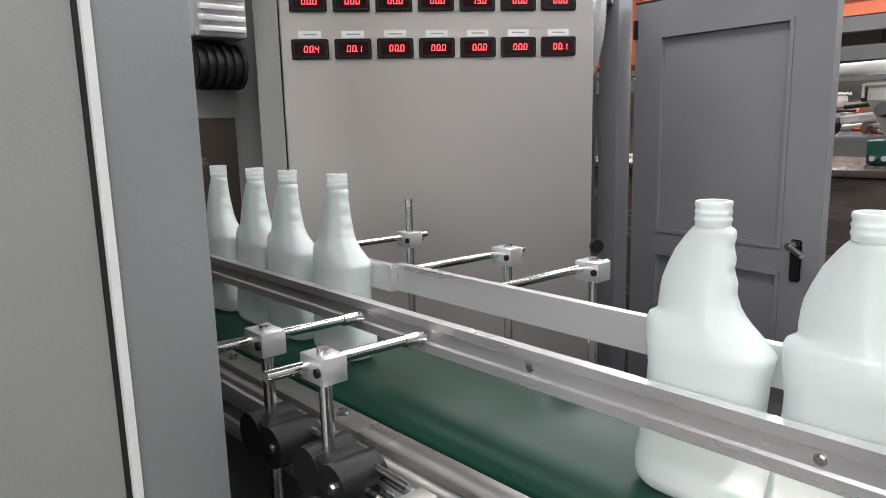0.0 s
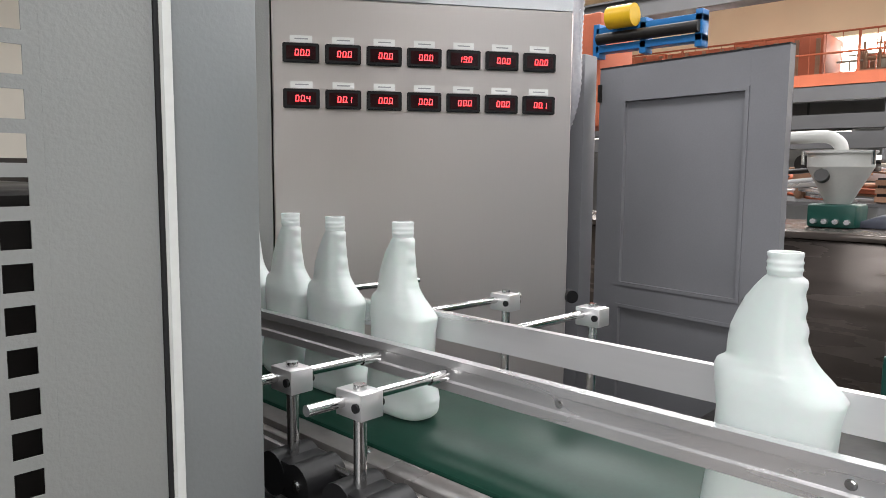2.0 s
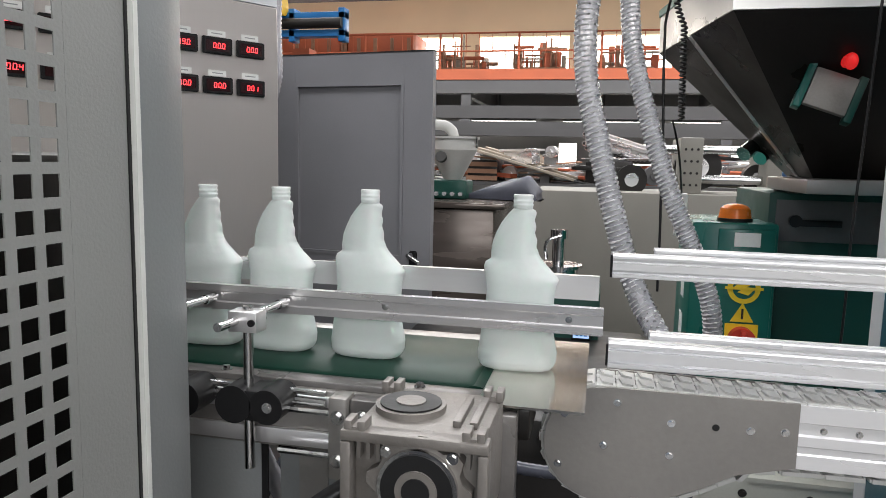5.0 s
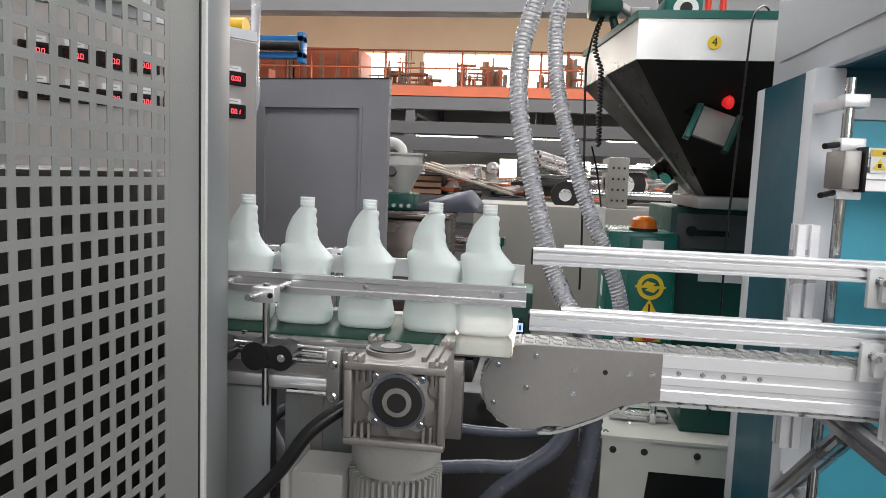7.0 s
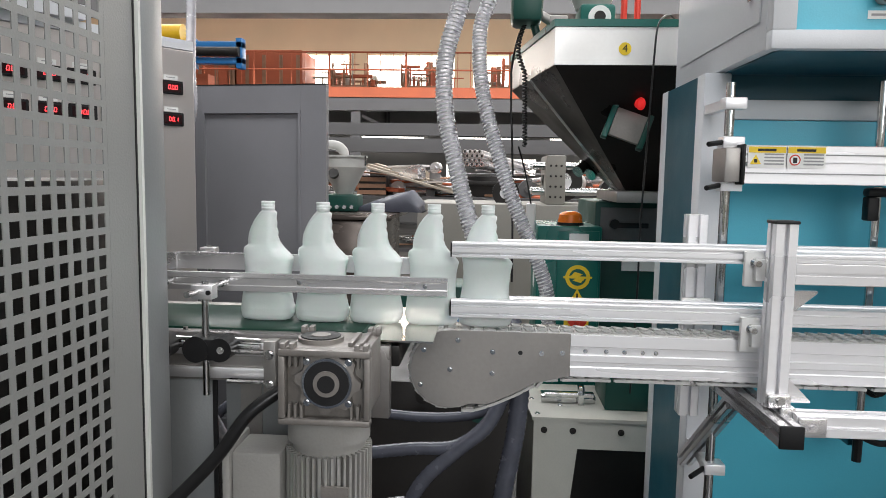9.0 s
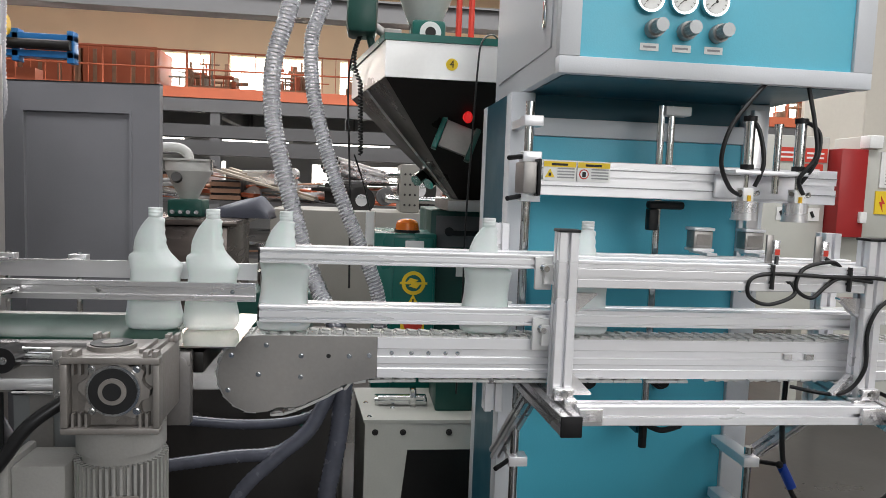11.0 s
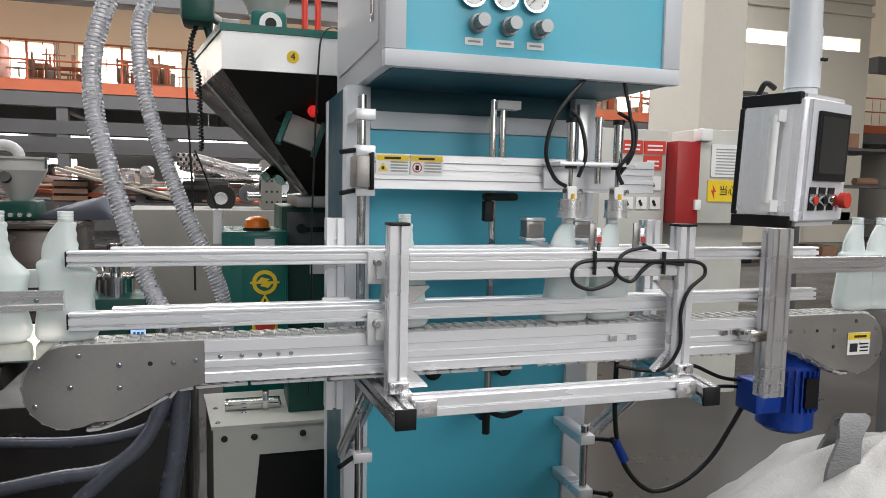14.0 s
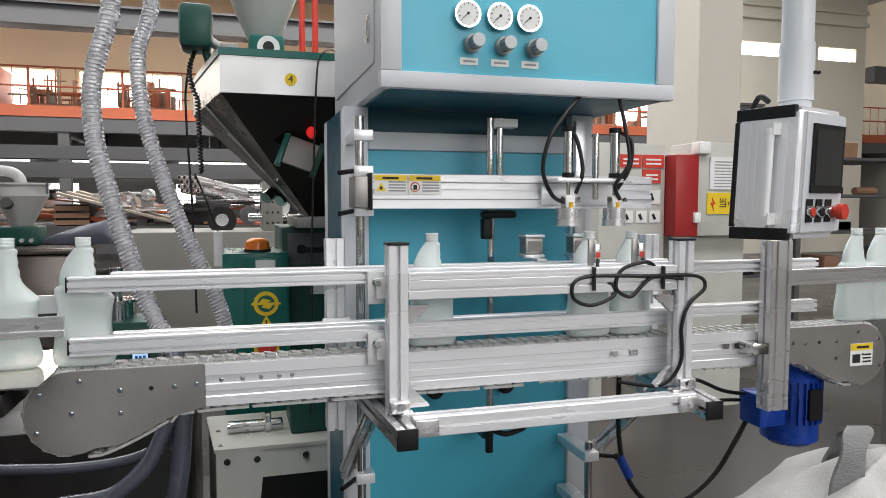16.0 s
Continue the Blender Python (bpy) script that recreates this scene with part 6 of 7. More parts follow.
def hopper_ring(f, z, c=(1.72, -0.47)):
    return [Vector((c[0] + (x - c[0]) * f, c[1] + (y - c[1]) * f, z)) for x, y in plan]


bm = B()
loft(bm, [hopper_ring(1.0, 1.592), hopper_ring(1.0, 1.705)])
part("band", bm, BAND_STEEL, hp, "bright stainless band")
# cone slopes inward under the band; its darkness is coloured in
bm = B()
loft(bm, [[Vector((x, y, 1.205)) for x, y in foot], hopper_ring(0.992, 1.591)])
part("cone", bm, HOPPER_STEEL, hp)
bm = B()
loft(bm, [hopper_ring(1.012, 1.706), hopper_ring(1.012, 1.728)])
part("lid", bm, GREEN_CAB, hp, "green lid")
bm = B()
rod(bm, hopper_ring(0.995, 1.592)[5], Vector((*foot[5], 1.207)), 0.008, 8)
part("edge_bead", bm, BAND_STEEL, hp)
dc = thing("number_disc", (1.353, -0.37, 1.64), "round yellow disc with the number four on the hopper", "disc")
bm = B()
rod(bm, (1.3545, -0.372, 1.640), (1.3515, -0.372, 1.640), 0.019, 28)
part("disc", bm, LABEL_YELLOW, dc)
lettering("number", "4", 0.032, INK, frame_axes((1.3508, -0.372, 1.640), (0, -1, 0), (0, 0, 1)), dc)
bm = B()
rod(bm, (1.52, -0.442, 1.488), (1.43, -0.442, 1.488), 0.015, 20), ball(bm, (1.43, -0.442, 1.484), 0.0155, (1, 1, 1.3))
part("red_lamp", bm, LAMP_RED, hp, "glowing red level lamp")
# plate and green side pieces model a reflection of the green cabinet
bm = B()
box(bm, -0.01, 0.006, -0.048, 0.050, -0.050, 0.045, 0.002, pose(1.452, -0.410, 1.416, 20, 12, 0))
sp = part("sensor_plate", bm, CAST, hp, "pale square plate standing for a reflection in the cone")
bm = B()
box(bm, -0.012, 0.02, 0.051, 0.070, -0.062, 0.056, 0.003, pose(1.457, -0.410, 1.416, 20, 12, 0))
part("bracket", bm, GREEN_CAB, sp)
bm = B()
box(bm, -0.012, 0.02, -0.068, -0.049, -0.062, 0.056, 0.003, pose(1.457, -0.410, 1.416, 20, 12, 0))
part("bracket", bm, GREEN_DARK, sp)
bm = B()
box(bm, 1.55, 2.0, -0.80, -0.40, 1.166, 1.2045, 0.004)
part("collar", bm, STEEL_PLATE, hp)
for k in range(2):
    bm = B()
    rod(bm, (1.955 + 0.03 * k, -0.315 - 0.055 * k, 1.272 - 0.012 * k), (2.03 + 0.03 * k, -0.395 - 0.055 * k, 1.335 - 0.012 * k), 0.024, 16)
    part("toggle_clamp", bm, CHROME, hp)
bm = B()
box(bm, 1.50, 1.66, -0.365, -0.250, 1.728, 1.81, 0.012)
gbx = part("gear_housing", bm, GREEN_CAB, hp)
bm = B()
rod(bm, (1.499, -0.312, 1.765), (1.488, -0.312, 1.765), 0.036, 24)
part("flange", bm, LABEL_WHITE, gbx, "white round flange")
bm = B()
rod(bm, (1.488, -0.312, 1.765), (1.484, -0.312, 1.765), 0.018, 20)
part("port", bm, DARK_STEEL, gbx)
bm = B()
rod(bm, (1.60, -0.30, 1.81), (1.60, -0.30, 1.97), 0.055, 24, 0.12)
part("feed_cone", bm, GREY_TANK, hp)
bm = B()
box(bm, 1.55, 1.70, -0.135, -0.03, 1.765, 1.91, 0.02), rod(bm, (1.63, -0.125, 1.72), (1.63, -0.11, 1.77), 0.014, 10)
part("green_motor", bm, GREEN_DARK, hp)
bm = B()
box(bm, 1.58, 1.66, -0.22, -0.16, 1.73, 1.79, 0.004), rod(bm, (1.6, -0.17, 1.77), (1.6, -0.12, 1.80), 0.016, 12)
part("valve", bm, STEEL_PLATE, hp)
bm = B()
box(bm, 1.70, 1.95, -0.62, -0.40, 1.73, 1.80, 0.01)
part("drive_cover", bm, ORANGE_RED, hp)
bm = B()
rod(bm, (1.75, -0.66, 1.75), (1.75, -0.75, 1.75), 0.06, 20)
part("yellow_motor", bm, YELLOW_GEAR, hp)
bm = B()
for k in range(2):
    rod(bm, (1.9, -0.46 - 0.05 * k, 1.73), (1.9, -0.46 - 0.05 * k, 2.3), 0.012, 10)
part("red_pipe", bm, LABEL_RED, hp)
for y in (-0.44, -0.76):
    for x in (1.82, 1.97):
        bm = B()
        box(bm, x - 0.02, x + 0.02, y - 0.02, y + 0.02, 0.0, 1.166)
        part("stand_leg", bm, BEAM_GREY, hp)
mx = thing("mixer_cabinet", (1.9, -0.6, 0), "dark teal machine cabinet under the hopper with a latch plate", "cabinet")
bm = B()
box(bm, 1.785, 2.3, -0.92, -0.365, 0.45, 1.16, 0.006)
part("body", bm, GREEN_DARK, mx)
bm = B()
box(bm, 1.779, 1.7845, -0.90, -0.385, 1.02, 1.14, 0.002)
hd_ = part("upper_door", bm, BEAM_GREY, mx)
bm = B()
box(bm, 1.765, 1.779, -0.56, -0.44, 1.065, 1.085, 0.003)
part("pull", bm, BLACK_PLASTIC, hd_)
bm = B()
box(bm, 1.777, 1.7845, -0.62, -0.47, 0.905, 0.965)
part("notice", bm, LABEL_WHITE, mx)
bm = B()
rod(bm, (1.775, -0.435, 1.08), (1.76, -0.435, 1.08), 0.018, 12)
part("knob", bm, BLACK_PLASTIC, mx)

gc = thing("control_cabinet", (1.85, -0.27, 0), "sea-green control cabinet with orange beacon and red switch", "cabinet")
bm = B()
box(bm, 1.72, 2.05, -0.385, -0.15, 0.05, 1.072, 0.008)
part("body", bm, GREEN_CAB, gc)
bm = B()
box(bm, 1.712, 1.7195, -0.375, -0.222, 0.40, 1.055, 0.003)
dr = part("door", bm, GREEN_CAB, gc)
bm = B()
rod(bm, (1.79, -0.275, 1.072), (1.79, -0.275, 1.082), 0.050, 24)
bc = part("beacon_base", bm, BLACK_PLASTIC, gc)
bm = B()
rod(bm, (1.79, -0.275, 1.082), (1.79, -0.275, 1.108), 0.046, 24, 0.042), ball(bm, (1.79, -0.275, 1.106), 0.042, (1, 1, 0.45))
part("beacon_dome", bm, ORANGE_DOME, bc, "orange beacon dome")
bm = B()
box(bm, 1.709, 1.712, -0.335, -0.265, 1.005, 1.045)
part("name_plate", bm, LABEL_WHITE, dr)
bm = B()
rod(bm, (1.712, -0.303, 0.965), (1.70, -0.303, 0.965), 0.012, 16)
part("green_lamp", bm, LAMP_GREEN, dr, "glowing green lamp")
bm = B()
rod(bm, (1.7118, -0.30, 0.885), (1.7085, -0.30, 0.885), 0.045, 28)
lg = part("round_mark", bm, LABEL_YELLOW, dr)
bm = B()
rod(bm, (1.7085, -0.30, 0.885), (1.7078, -0.30, 0.885), 0.031, 28)
part("mark_field", bm, GREEN_CAB, lg)
for a in (1, -1):
    bm = B()
    extrude(bm, [(a * 0.028, a * 0.002), (a * 0.012, a * 0.020), (a * -0.018, a * 0.012), (a * -0.006, a * 0.003)], (1.7068, -0.30, 0.885), (1.7078, -0.30, 0.885), (0, 1, 0), (0, 0, 1))
    part("mark_swirl", bm, LABEL_YELLOW, lg)
bm = B()
slab(bm, lambda u, v, o: Vector((1.7066 - o, -0.30 + u, 0.885 + v)), -0.052, 0.052, -0.004, 0.004, 0.0, 0.0008)
part("mark_bar", bm, LABEL_YELLOW, lg)
bm = B()
extrude(bm, [(-0.032, -0.026), (0.032, -0.026), (0, 0.03)], (1.7085, -0.30, 0.812), (1.7118, -0.30, 0.812), (0, 1, 0), (0, 0, 1))
tr = part("warning_triangle", bm, LABEL_YELLOW, dr)
bm = B()
box(bm, 1.7075, 1.7085, -0.303, -0.297, 0.795, 0.825)
part("bolt_mark", bm, INK, tr)
bm = B()
box(bm, 1.706, 1.7118, -0.345, -0.255, 0.695, 0.78)
sw = part("switch_plate", bm, LABEL_YELLOW, dr)
bm = B()
rod(bm, (1.706, -0.30, 0.738), (1.675, -0.30, 0.738), 0.036, 24), box(bm, 1.66, 1.676, -0.308, -0.292, 0.705, 0.77, 0.003)
part("main_switch", bm, LABEL_RED, sw, "red main switch")
for z in (1.0, 0.86, 0.74):
    bm = B()
    box(bm, 1.83, 1.90, -0.1499, -0.1485, z - 0.035, z + 0.035)
    part("side_notice", bm, LABEL_WHITE, gc)

st = thing("machine_stand", (1.2, -0.28, 0), "cream-painted steel machine stand with bolted top", "stand")
bm = B()
extrude(bm, [(1.295, -0.122), (1.295, -0.62), (1.66, -0.62), (1.66, -0.085)], (0, 0, 0.486), (0, 0, 0.496), (1, 0, 0), (0, 1, 0))
part("top_plate", bm, CREAM, st)
bm = B()
box(bm, 1.30, 1.312, -0.62, -0.22, 0.395, 0.4855)
part("apron", bm, CREAM, st)
# near-black sheet stands for the shade inside the stand
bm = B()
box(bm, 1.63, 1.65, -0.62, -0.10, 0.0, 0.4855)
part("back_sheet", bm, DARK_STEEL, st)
bm = B()
extrude(bm, [(-0.128, 0.4855), (-0.265, 0.4855), (-0.265, 0.39), (-0.225, 0.0), (-0.128, 0.0)], (1.296, 0, 0), (1.2995, 0, 0), (0, 1, 0), (0, 0, 1))
part("leg", bm, CREAM, st)
for y in (-0.16, -0.25, -0.40):
    bm = B()
    bolt(bm, (1.2955, y, 0.455), (-1, 0, 0), 0.007, 0.004)
    part("bolt", bm, DARK_STEEL, st)
for x, y in ((1.33, -0.14), (1.48, -0.13), (1.42, -0.22)):
    bm = B()
    bolt(bm, (x, y, 0.496), (0, 0, 1), 0.006, 0.004)
    part("bolt", bm, CHROME, st)
bm = B()
box(bm, 1.44, 1.50, -0.34, -0.16, 0.497, 0.522, 0.003), rod(bm, (1.43, -0.33, 0.53), (1.43, -0.17, 0.53), 0.009, 10), box(bm, 1.42, 1.46, -0.30, -0.28, 0.4965, 0.56, 0.002)
part("slide_bar", bm, CHROME, st)
bm = B()
box(bm, 1.38, 1.60, -0.52, -0.36, 0.497, 0.65, 0.006)
part("valve_box", bm, GREEN_DARK, st)
bm = B()
extrude(bm, [(1.30, -0.127), (1.63, -0.095), (1.63, -0.10), (1.30, -0.132)], (0, 0, 0.0), (0, 0, 0.4855), (1, 0, 0), (0, 1, 0))
part("cheek", bm, CREAM, st)
# plain bed, its colour deepened to hold the shade under the line
dk = thing("oily_machine", (1.5, 0.3, 0), "machine base under the line, near black for the shade there", "machine")
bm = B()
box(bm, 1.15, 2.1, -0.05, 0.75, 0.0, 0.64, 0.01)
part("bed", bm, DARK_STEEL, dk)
for k in range(4):
    bm = B()
    rod(bm, (1.13, 0.05 + 0.16 * k, 0.55 + 0.05 * (k % 2)), (1.15, 0.05 + 0.16 * k, 0.55 + 0.05 * (k % 2)), 0.022, 12)
    part("valve_knob", bm, (GREEN_DARK, DARK_STEEL, DARK_STEEL, GREEN_DARK)[k], dk)

dp = thing("counter_display", (1.94, 0.157, 0.64), "small counter with a lit bluish display on the green stand", "display")
bm = B()
box(bm, 1.925, 1.9495, 0.125, 0.19, 0.640, 0.690, 0.003)
part("housing", bm, BLACK_PLASTIC, dp)
bm = B()
box(bm, 1.9215, 1.9247, 0.131, 0.184, 0.650, 0.684)
lc = part("lit_screen", bm, LCD_BLUE, dp, "lit bluish display")
bm = B()
for k in range(3):
    box(bm, 1.9205, 1.9214, 0.138 + 0.014 * k, 0.147 + 0.014 * k, 0.657, 0.676)
part("figure_bars", bm, BLUE_GEAR, lc)

# hoses
for nm, pts, r, m_, lab in (
        ("suction_hose", [(1.18, 0.10, 2.3), (1.16, 0.11, 1.82), (1.15, 0.12, 1.73), (1.15, 0.16, 1.58), (1.15, 0.16, 1.43), (1.15, 0.13, 1.29), (1.15, 0.08, 1.10), (1.15, 0.04, 0.98), (1.12, 0.0, 0.90), (1.05, -0.03, 0.86)], 0.0245, HOSE_CLEAR, "clear corrugated suction hose hanging from above"),
        ("suction_hose", [(1.38, 0.03, 2.3), (1.36, 0.03, 1.88), (1.35, 0.04, 1.79), (1.35, 0.07, 1.69), (1.35, 0.06, 1.52), (1.35, 0.01, 1.33), (1.35, -0.05, 1.16), (1.35, -0.12, 1.00), (1.35, -0.16, 0.88), (1.36, -0.17, 0.75)], 0.0225, HOSE_CLEAR, "clear corrugated suction hose hanging from above"),
        ("floor_hose", [(1.05, -0.03, 0.86), (0.93, -0.055, 0.83), (0.9, -0.062, 0.74), (0.9, -0.055, 0.61), (0.9, -0.04, 0.51), (0.9, -0.02, 0.38), (0.92, 0.0, 0.05)], 0.0245, HOSE_GREY, "grey corrugated hose under the conveyor"),
        ("floor_hose", [(0.85, 0.60, 0.50), (0.86, 0.32, 0.535), (0.86, 0.21, 0.55), (0.86, 0.09, 0.565), (0.87, 0.0, 0.65), (0.9, -0.04, 0.76)], 0.017, HOSE_GREY, "grey corrugated hose under the conveyor"),
        ("floor_hose", [(0.84, 0.26, 0.30), (0.84, 0.19, 0.46), (0.85, 0.10, 0.55), (0.86, 0.02, 0.62), (0.88, -0.03, 0.72), (0.9, -0.07, 0.80)], 0.019, HOSE_GREY, "grey corrugated hose under the conveyor"),
        ("floor_hose", [(1.0, 1.2, 0.016), (1.0, 1.05, 0.05), (1.0, 0.85, 0.45), (1.0, 0.7, 0.62), (1.0, 0.4, 0.60), (1.0, 0.2, 0.585), (1.0, 0.05, 0.60), (1.0, -0.05, 0.66)], 0.014, HOSE_GREY, "grey corrugated hose under the conveyor"),
        ("floor_hose", [(0.62, 0.66, 0.74), (0.60, 0.58, 0.62), (0.60, 0.50, 0.52), (0.6, 0.40, 0.50), (0.62, 0.2, 0.52)], 0.016, HOSE_CLEAR, "clear corrugated hose under the belt conveyor")):
    bm = B()
    clear = m_ is HOSE_CLEAR
    tube(bm, pts, r * (0.97 if clear else 1.0), 16, 8, 0.02 if clear else 0.05, 0.0125)
    ob = solid(nm, bm, m_, lab, "hose", kind="", smooth=70, group=nm + "s")
    if clear and r > 0.02:
        bm = B()
        path = smooth_path(pts, 60)
        helix, ref, ph = [], Vector((0.31, 0.83, 0.46)).normalized(), 0.0
        for i, p in enumerate(path):
            d = (path[min(i + 1, len(path) - 1)] - path[max(i - 1, 0)]).normalized()
            u = (ref - d * ref.dot(d)).normalized()
            ref = u
            if i:
                step = (path[i] - path[i - 1]).length
                n_ = max(1, int(step / 0.0009))
                for q in range(n_):
                    ph += 2 * math.pi * step / n_ / 0.0108
                    pp = path[i - 1].lerp(path[i], (q + 1) / n_)
                    helix.append(pp + (u * math.cos(ph) + d.cross(u) * math.sin(ph)) * r * 0.99)
        seg = 3
        rings = []
        for i in range(0, len(helix)):
            d = (helix[min(i + 1, len(helix) - 1)] - helix[max(i - 1, 0)]).normalized()
            u = d.orthogonal().normalized()
            v = d.cross(u)
            rings.append([bm.verts.new(helix[i] + (u * math.cos(2.094 * k) + v * math.sin(2.094 * k)) * 0.0029) for k in range(seg)])
        for a, b in zip(rings, rings[1:]):
            for k in range(seg):
                bm.faces.new((a[k], a[(k + 1) % seg], b[(k + 1) % seg], b[k]))
        w = new("spiral_wire", mesh_of("spiral_wire", bm, HOSE_WIRE, 60))
        w.parent = ob
for pts, r in (([(1.42, -0.54, 1.730), (1.36, -0.50, 1.742), (1.29, -0.455, 1.70), (1.26, -0.44, 1.60), (1.25, -0.43, 1.39), (1.25, -0.42, 1.10), (1.25, -0.42, 0.92), (1.24, -0.41, 0.60)], 0.003),
               ([(1.63, -0.085, 1.80), (1.66, -0.055, 1.72), (1.7, -0.040, 1.64), (1.7, -0.039, 1.593), (1.7, -0.041, 1.496), (1.7, -0.047, 1.38), (1.7, -0.053, 1.243), (1.7, -0.055, 1.124), (1.7, -0.058, 1.02), (1.7, -0.06, 0.863)], 0.004),
               ([(1.62 + 0.007 * math.cos(1.5 * q), -0.081 + 0.026 * math.sin(min(1.0, q / 60) * 3.0) - 0.012 * q / 150 + 0.007 * math.sin(1.5 * q), 1.775 - 0.425 * q / 150) for q in range(150)], 0.0034),
               ([(1.62, -0.068, 1.352), (1.72, -0.10, 1.26), (1.907, -0.134, 1.14)], 0.003)):
    bm = B()
    tube(bm, pts, r, 8, 3 if len(pts) > 50 else 8)
    solid("hanging_cord", bm, CABLE, "thin black cord hanging beside the hopper", "cord", kind="", smooth=60, group="hanging cords")
bm = B()
box(bm, 1.892, 1.922, -0.152, -0.116, 1.01, 1.145, 0.004)
solid("cord_switch", bm, WHITE_PLASTIC, "small white switch hanging on a cord", "switch", kind="")

# ---------------------------------------------------------------- wall boxes at the right
eb = thing("electric_box", (2.6, -2.9, 1.06), "cream electric box with notices and red side", "electric box")
bm = B()
box(bm, 2.62, 2.9, -3.45, -2.80, 1.06, 1.61, 0.008)
part("body", bm, CREAM, eb)
bm = B()
box(bm, 2.60, 2.88, -2.795, -2.64, 1.06, 1.535, 0.006)
part("red_door", bm, RED_PANEL, eb, "dark red open door")
bm = B()
box(bm, 2.58, 2.66, -2.86, -2.78, 1.54, 1.61, 0.006)
part("junction_cover", bm, LABEL_WHITE, eb)
bm = B()
box(bm, 2.58, 2.63, -2.80, -2.76, 1.14, 1.20, 0.004)
part("junction_cover", bm, LABEL_WHITE, eb)
bm = B()
box(bm, 2.612, 2.6195, -3.12, -2.88, 1.335, 1.525)
nt_ = part("notice", bm, LABEL_WHITE, eb)
bm = B()
for k in range(9):
    box(bm, 2.610, 2.612, -3.09, -2.91, 1.35 + k * 0.018, 1.356 + k * 0.018)
part("text_bars", bm, INK_GREY, nt_)
bm = B()
box(bm, 2.612, 2.6195, -3.24, -2.865, 1.19, 1.315)
yl = part("warning_sign", bm, LABEL_YELLOW, eb, "yellow electric shock warning sign")
lettering("warning_words", "当心触电", 0.062, INK, frame_axes((2.610, -3.065, 1.252), (0, -1, 0), (0, 0, 1)), yl)
bm = B()
extrude(bm, [(0.01, 0.04), (-0.018, -0.004), (0.0, -0.002), (-0.006, -0.045), (0.02, 0.008), (0.003, 0.006)], (2.6095, -2.905, 1.25), (2.6118, -2.905, 1.25), (0, 1, 0), (0, 0, 1))
part("bolt_mark", bm, LABEL_RED, yl)
bm = B()
box(bm, 2.70, 2.86, -3.2, -2.7, 0.0, 1.06)
part("stand", bm, CREAM, eb)
sb = thing("switch_board", (2.75, -2.45, 0.9), "cream switch board with red notices and picture labels", "switch board")
bm = B()
box(bm, 2.70, 2.9, -2.635, -2.20, 0.55, 1.60, 0.006)
part("board", bm, CREAM, sb)
for y0, y1, z0, z1, m_ in ((-2.62, -2.48, 1.46, 1.535, LABEL_RED), (-2.47, -2.33, 1.46, 1.535, LABEL_RED), (-2.60, -2.48, 1.37, 1.45, LABEL_RED), (-2.46, -2.36, 1.25, 1.33, LABEL_WHITE),
                            (-2.60, -2.50, 1.25, 1.33, LABEL_WHITE), (-2.60, -2.53, 1.14, 1.21, LABEL_WHITE), (-2.51, -2.44, 1.14, 1.21, LABEL_WHITE), (-2.42, -2.35, 1.14, 1.21, LABEL_WHITE)):
    bm = B()
    box(bm, 2.692, 2.6995, y0, y1, z0, z1)
    pn = part("notice", bm, m_, sb)
    bm = B()
    if m_ is LABEL_RED:
        for k in range(2):
            box(bm, 2.690, 2.692, y0 + 0.02, y1 - 0.02, z0 + 0.018 + 0.024 * k, z0 + 0.028 + 0.024 * k)
    else:
        rod(bm, (2.690, (y0 + y1) / 2, z0 + 0.02), (2.690, (y0 + y1) / 2 + 0.015, z1 - 0.02), 0.009, 6)
    part("print", bm, LABEL_WHITE if m_ is LABEL_RED else INK, pn)
bm = B()
for y in (-2.58, -2.25):
    box(bm, 2.78, 2.84, y - 0.03, y + 0.03, 0.0, 0.55)
part("stand", bm, CREAM, sb)
sh = thing("parts_shelf", (5.5, -5.6, 0), "dark shelf rack full of metal parts", "shelf")
rng = random.Random(3)
for z in (0.5, 0.95, 1.35, 1.75):
    bm = B()
    box(bm, 5.2, 6.0, -7.5, -4.6, z - 0.03, z)
    part("shelf", bm, BEAM_GREY, sh)
for y in (-7.5, -6.0, -4.6):
    bm = B()
    box(bm, 5.2, 5.26, y, y + 0.06, 0, 1.95)
    part("upright", bm, BEAM_GREY, sh)
for k in range(30):
    y, z = rng.uniform(-7.2, -4.8), rng.choice((0.5, 0.95, 1.35, 1.75))
    bm = B()
    h = rng.uniform(0.06, 0.2)
    if k % 2:
        rod(bm, (5.4, y - 0.15, z + h / 3), (5.4, y + 0.15, z + h / 3), h / 3, 12)
    else:
        box(bm, 5.25, 5.6, y - 0.1, y + 0.1, z + 0.002, z + h, 0.01)
    solid("metal_part", bm, rng.choice((DARK_STEEL, ALU, RUST, CREAM)), "loose metal part on the shelf rack", "metal part", kind="", group="parts on the shelf")
nx_ = thing("next_conveyor", (0.65, -2.2, 0), "next conveyor with grey deck beyond the outlet", "conveyor")
bm = B()
box(bm, 0.46, 0.62, -3.2, -1.823, 0.88, 0.947, 0.004)
part("deck", bm, STEEL_PLATE, nx_)
for y in (-2.0, -3.0):
    for x in (0.47, 0.58):
        bm = B()
        box(bm, x, x + 0.03, y, y + 0.04, 0, 0.88)
        part("leg", bm, STEEL_PLATE, nx_)

# ---------------------------------------------------------------- bottles


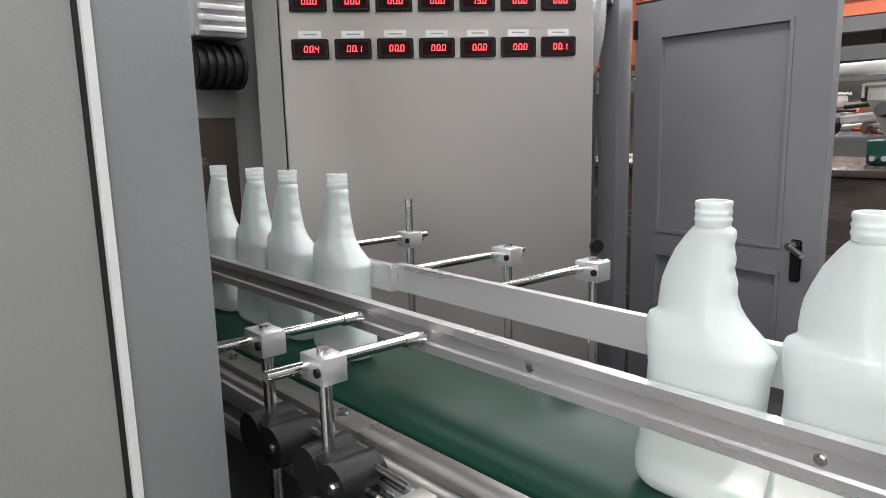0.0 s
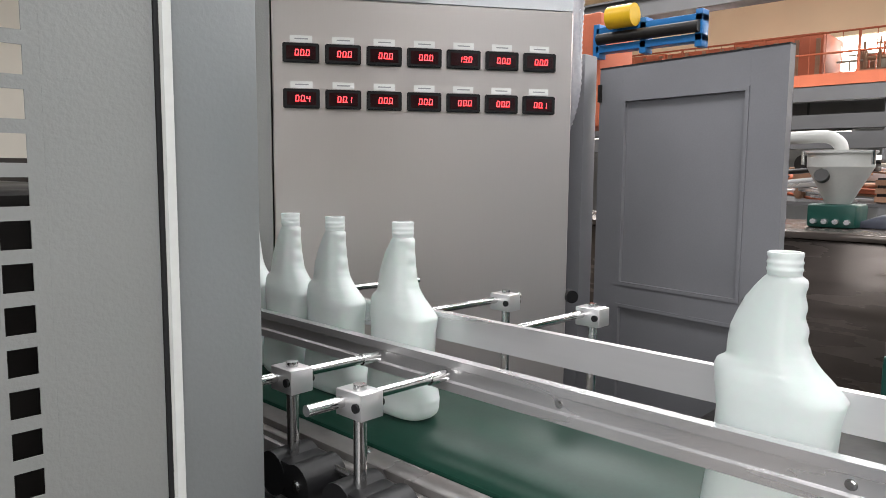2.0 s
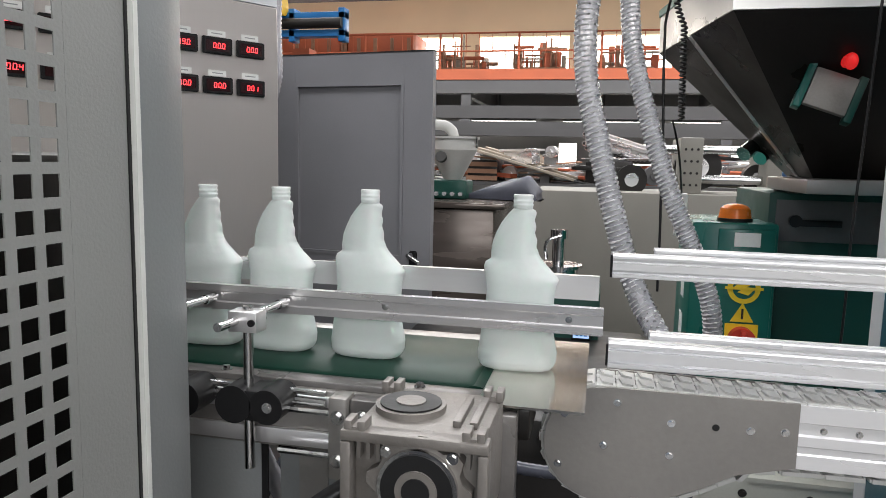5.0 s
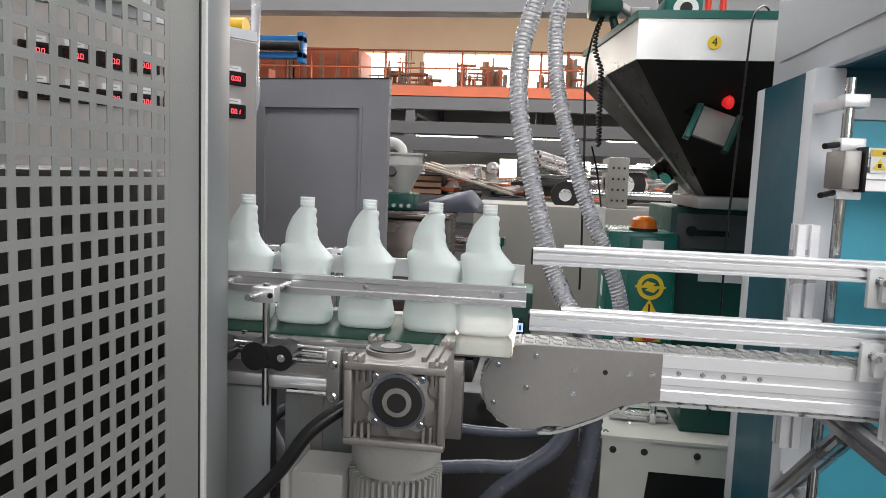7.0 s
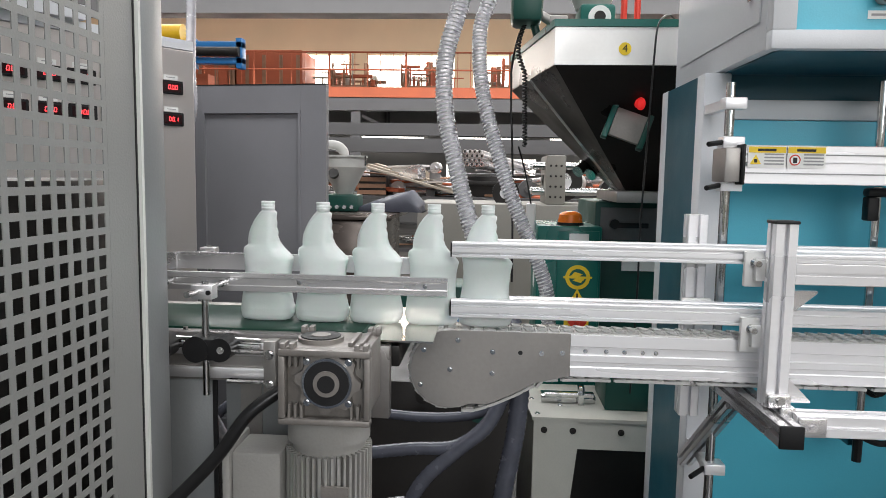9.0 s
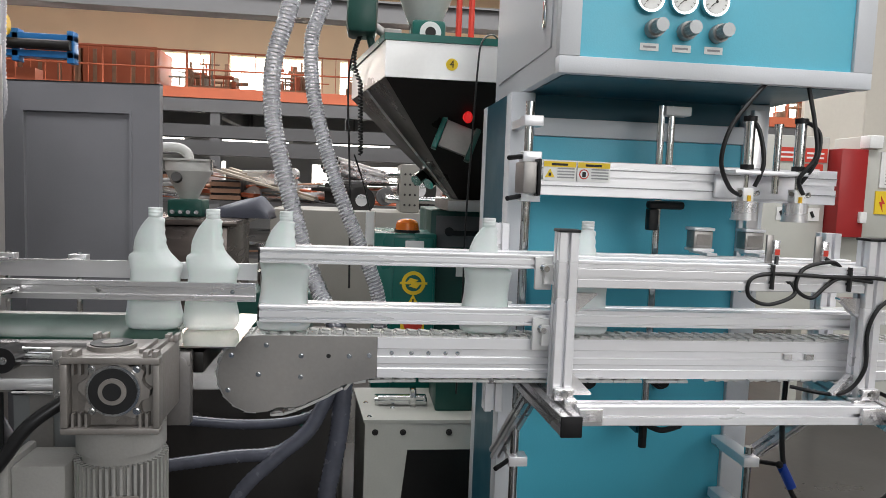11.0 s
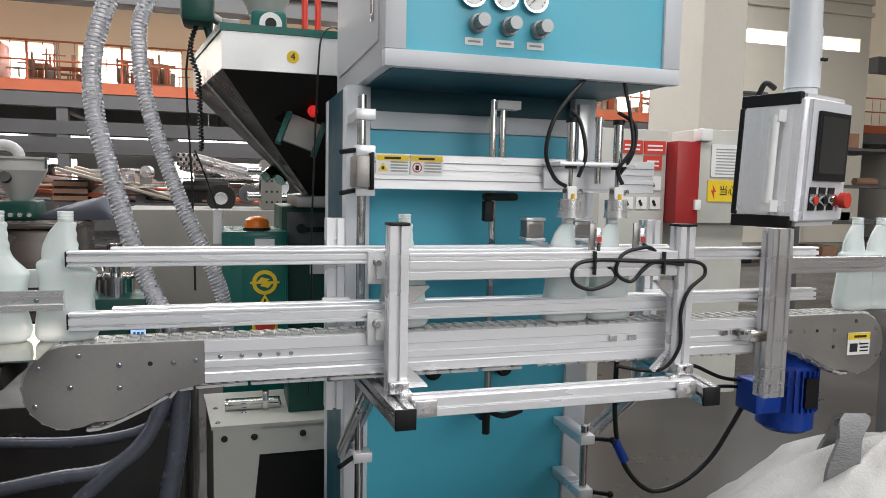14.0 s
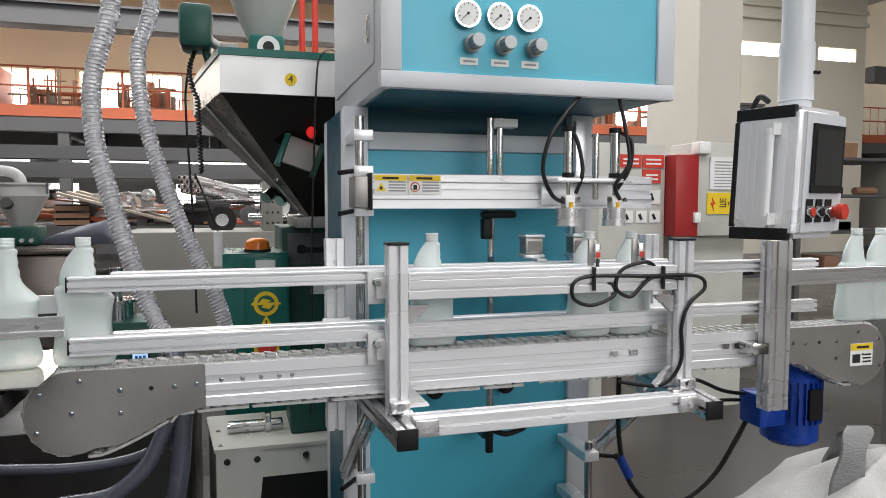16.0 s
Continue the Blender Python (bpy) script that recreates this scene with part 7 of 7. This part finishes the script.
def bottle_mesh():
    h = 0.240
    #    height, towards the grip side, towards the spout side, half depth
    sec = [(0.000, -0.190, 0.170, 0.100), (0.008, -0.208, 0.190, 0.117), (0.025, -0.222, 0.207, 0.130), (0.05, -0.230, 0.217, 0.137), (0.10, -0.232, 0.221, 0.139),
           (0.24, -0.214, 0.190, 0.130), (0.33, -0.200, 0.188, 0.126), (0.44, -0.193, 0.196, 0.124), (0.50, -0.199, 0.209, 0.124), (0.522, -0.203, 0.214, 0.122), (0.54, -0.206, 0.203, 0.120),
           (0.565, -0.210, 0.180, 0.117), (0.590, -0.213, 0.157, 0.113), (0.612, -0.205, 0.134, 0.108), (0.628, -0.180, 0.121, 0.104), (0.637, -0.174, 0.114, 0.101), (0.664, -0.175, 0.097, 0.095),
           (0.70, -0.172, 0.089, 0.089), (0.735, -0.166, 0.084, 0.083), (0.786, -0.146, 0.077, 0.075), (0.837, -0.122, 0.074, 0.069), (0.888, -0.085, 0.074, 0.064), (0.910, -0.066, 0.072, 0.062), (0.918, -0.058, 0.060, 0.058), (0.922, -0.053, 0.053, 0.053)]
    fine = []
    for a, b in zip(sec, sec[1:]):
        n_ = max(1, int((b[0] - a[0]) / 0.008))
        for q in range(n_):
            fine.append(tuple(a[i] + (b[i] - a[i]) * q / n_ for i in range(4)))
    fine.append(sec[-1])
    rings, N = [], 40
    for z, l, r, d in fine:
        grip = 0.0042 * math.cos((z - 0.898) * 2 * math.pi / 0.0775) - 0.002 if 0.68 < z < 0.91 else 0.0
        ring = []
        for k in range(N):
            a = 2 * math.pi * k / N
            c, s = math.cos(a), math.sin(a)
            e_ = 0.70 + 0.30 * min(1.0, max(0.0, (z - 0.52) / 0.16))
            cc, ss = math.copysign(abs(c) ** e_, c), math.copysign(abs(s) ** e_, s)
            w = (r + grip * max(0.0, c) ** 5) if cc > 0 else -l
            dent = 1.0
            step = (z - (0.612 - 0.045 * (cc + 1))) / 0.014
            dent = 1.035 - 0.05 / (1 + math.exp(-step))
            if 0.54 < z < 0.91:
                dent -= 0.13 * min(1.0, (z - 0.54) / 0.06, (0.91 - z) / 0.03) * math.exp(-((cc - 0.66) / 0.26) ** 2)
            ring.append(Vector((d * 0.86 * h * ss * dent, -w * h * cc, z * h)))
        rings.append(ring)
    bm = B()
    loft(bm, rings)
    return bm


def neck_mesh():
    h = 0.240
    prof = [(0.0130, 0.921), (0.0130, 0.934), (0.0137, 0.938), (0.0137, 0.945), (0.0131, 0.949), (0.0131, 0.958), (0.0137, 0.962), (0.0137, 0.968), (0.0131, 0.972), (0.0131, 0.982), (0.0137, 0.987),
            (0.0135, 0.998), (0.0128, 1.0), (0.0108, 0.999), (0.0106, 0.93)]
    bm = B()
    loft(bm, [[Vector((r * math.cos(a), r * math.sin(a), z * h)) for a in np.linspace(0, 2 * math.pi, 29)[:-1]] for r, z in prof])
    return bm


BZ = 0.949
bottle = thing("spray_bottle", (0, 0, 0), "empty translucent white-green spray bottle standing on the conveyor", "bottle", "bottles on the line")
part("body", bottle_mesh(), HDPE, bottle, smooth=60)
part("neck", neck_mesh(), HDPE, bottle, "threaded open neck", smooth=40)
WAYS = [
    # seconds, place along the line
    [(0, 0.142), (0.5, 0.14), (1, 0.129), (1.5, 0.1), (1.8, 0.08), (2.2, -0.03), (5.6, -1.025), (9.3, -1.028), (9.6, -1.09), (11.8, -1.7), (12, -1.746), (16, -1.752)],
    [(0, 0.251), (0.5, 0.251), (1, 0.239), (1.5, 0.215), (2, 0.216), (4, 0.218), (6.1, 0.219), (7.5, 0.144), (8, 0.113), (8.5, 0.082), (8.8, 0.057), (11, -0.574), (12.5, -1.012), (12.65, -1.028), (15.75, -1.032), (16, -1.086)],
    [(0, 0.761), (0.5, 0.748), (1, 0.739), (1.5, 0.706), (2, 0.661), (2.5, 0.627), (3, 0.59), (3.5, 0.554), (4, 0.52), (5, 0.436), (6.1, 0.335), (7.5, 0.25), (8, 0.214), (8.5, 0.181), (9.3, 0.1), (9.6, 0.05), (11, -0.362), (12.5, -0.798), (12.9, -0.913), (13, -0.918), (15.7, -0.917), (16, -0.976)],
    [(0, 0.887), (0.5, 0.886), (1, 0.876), (1.5, 0.842), (2, 0.796), (2.5, 0.762), (3, 0.727), (3.5, 0.688), (4, 0.655), (5, 0.573), (7.5, 0.365), (8, 0.327), (8.5, 0.294), (10.6, 0.095), (11, 0.053), (11.3, -0.03), (12.5, -0.398), (13, -0.52), (13.1, -0.538), (15.6, -0.539), (15.7, -0.544), (16, -0.601)],
    [(0, 0.985), (0.5, 0.985), (1, 0.977), (1.5, 0.946), (2, 0.901), (2.5, 0.866), (3, 0.834), (3.5, 0.799), (5, 0.691), (7.5, 0.485), (8, 0.445), (8.5, 0.405), (11, 0.196), (12.5, 0.141), (14.5, 0.098), (16, 0.078)],
    [(0, 1.112), (0.5, 1.102), (1, 1.09), (1.5, 1.055), (2.5, 0.97), (5, 0.8), (7.5, 0.603), (8, 0.563), (8.5, 0.52), (11, 0.306), (12.5, 0.248), (14.5, 0.215), (16, 0.205)],
    [(0, -1.832), (16, -1.8325)],
]
bottles = [bottle] + [copy_thing(bottle, Matrix.Identity(4)) for _ in WAYS[1:]]


def motions():
    """What moves: the bottles along the line, and the test heads."""
    for k, (b, way) in enumerate(zip(bottles, WAYS)):
        walk(b, [(t, pose(0.525, y, BZ, 0, 0, 1.5 * math.sin(2.1 * k))) for t, y in way])
    for hd, y in heads:
        walk(hd, [(t, pose(HEAD_X, y, 1.21 + dz)) for t, dz in ((0, 0.0), (13.5, 0.0), (13.9, -0.0175), (15.4, -0.0175), (15.7, -0.004), (15.8, 0.0), (16, 0.0))])


motions()
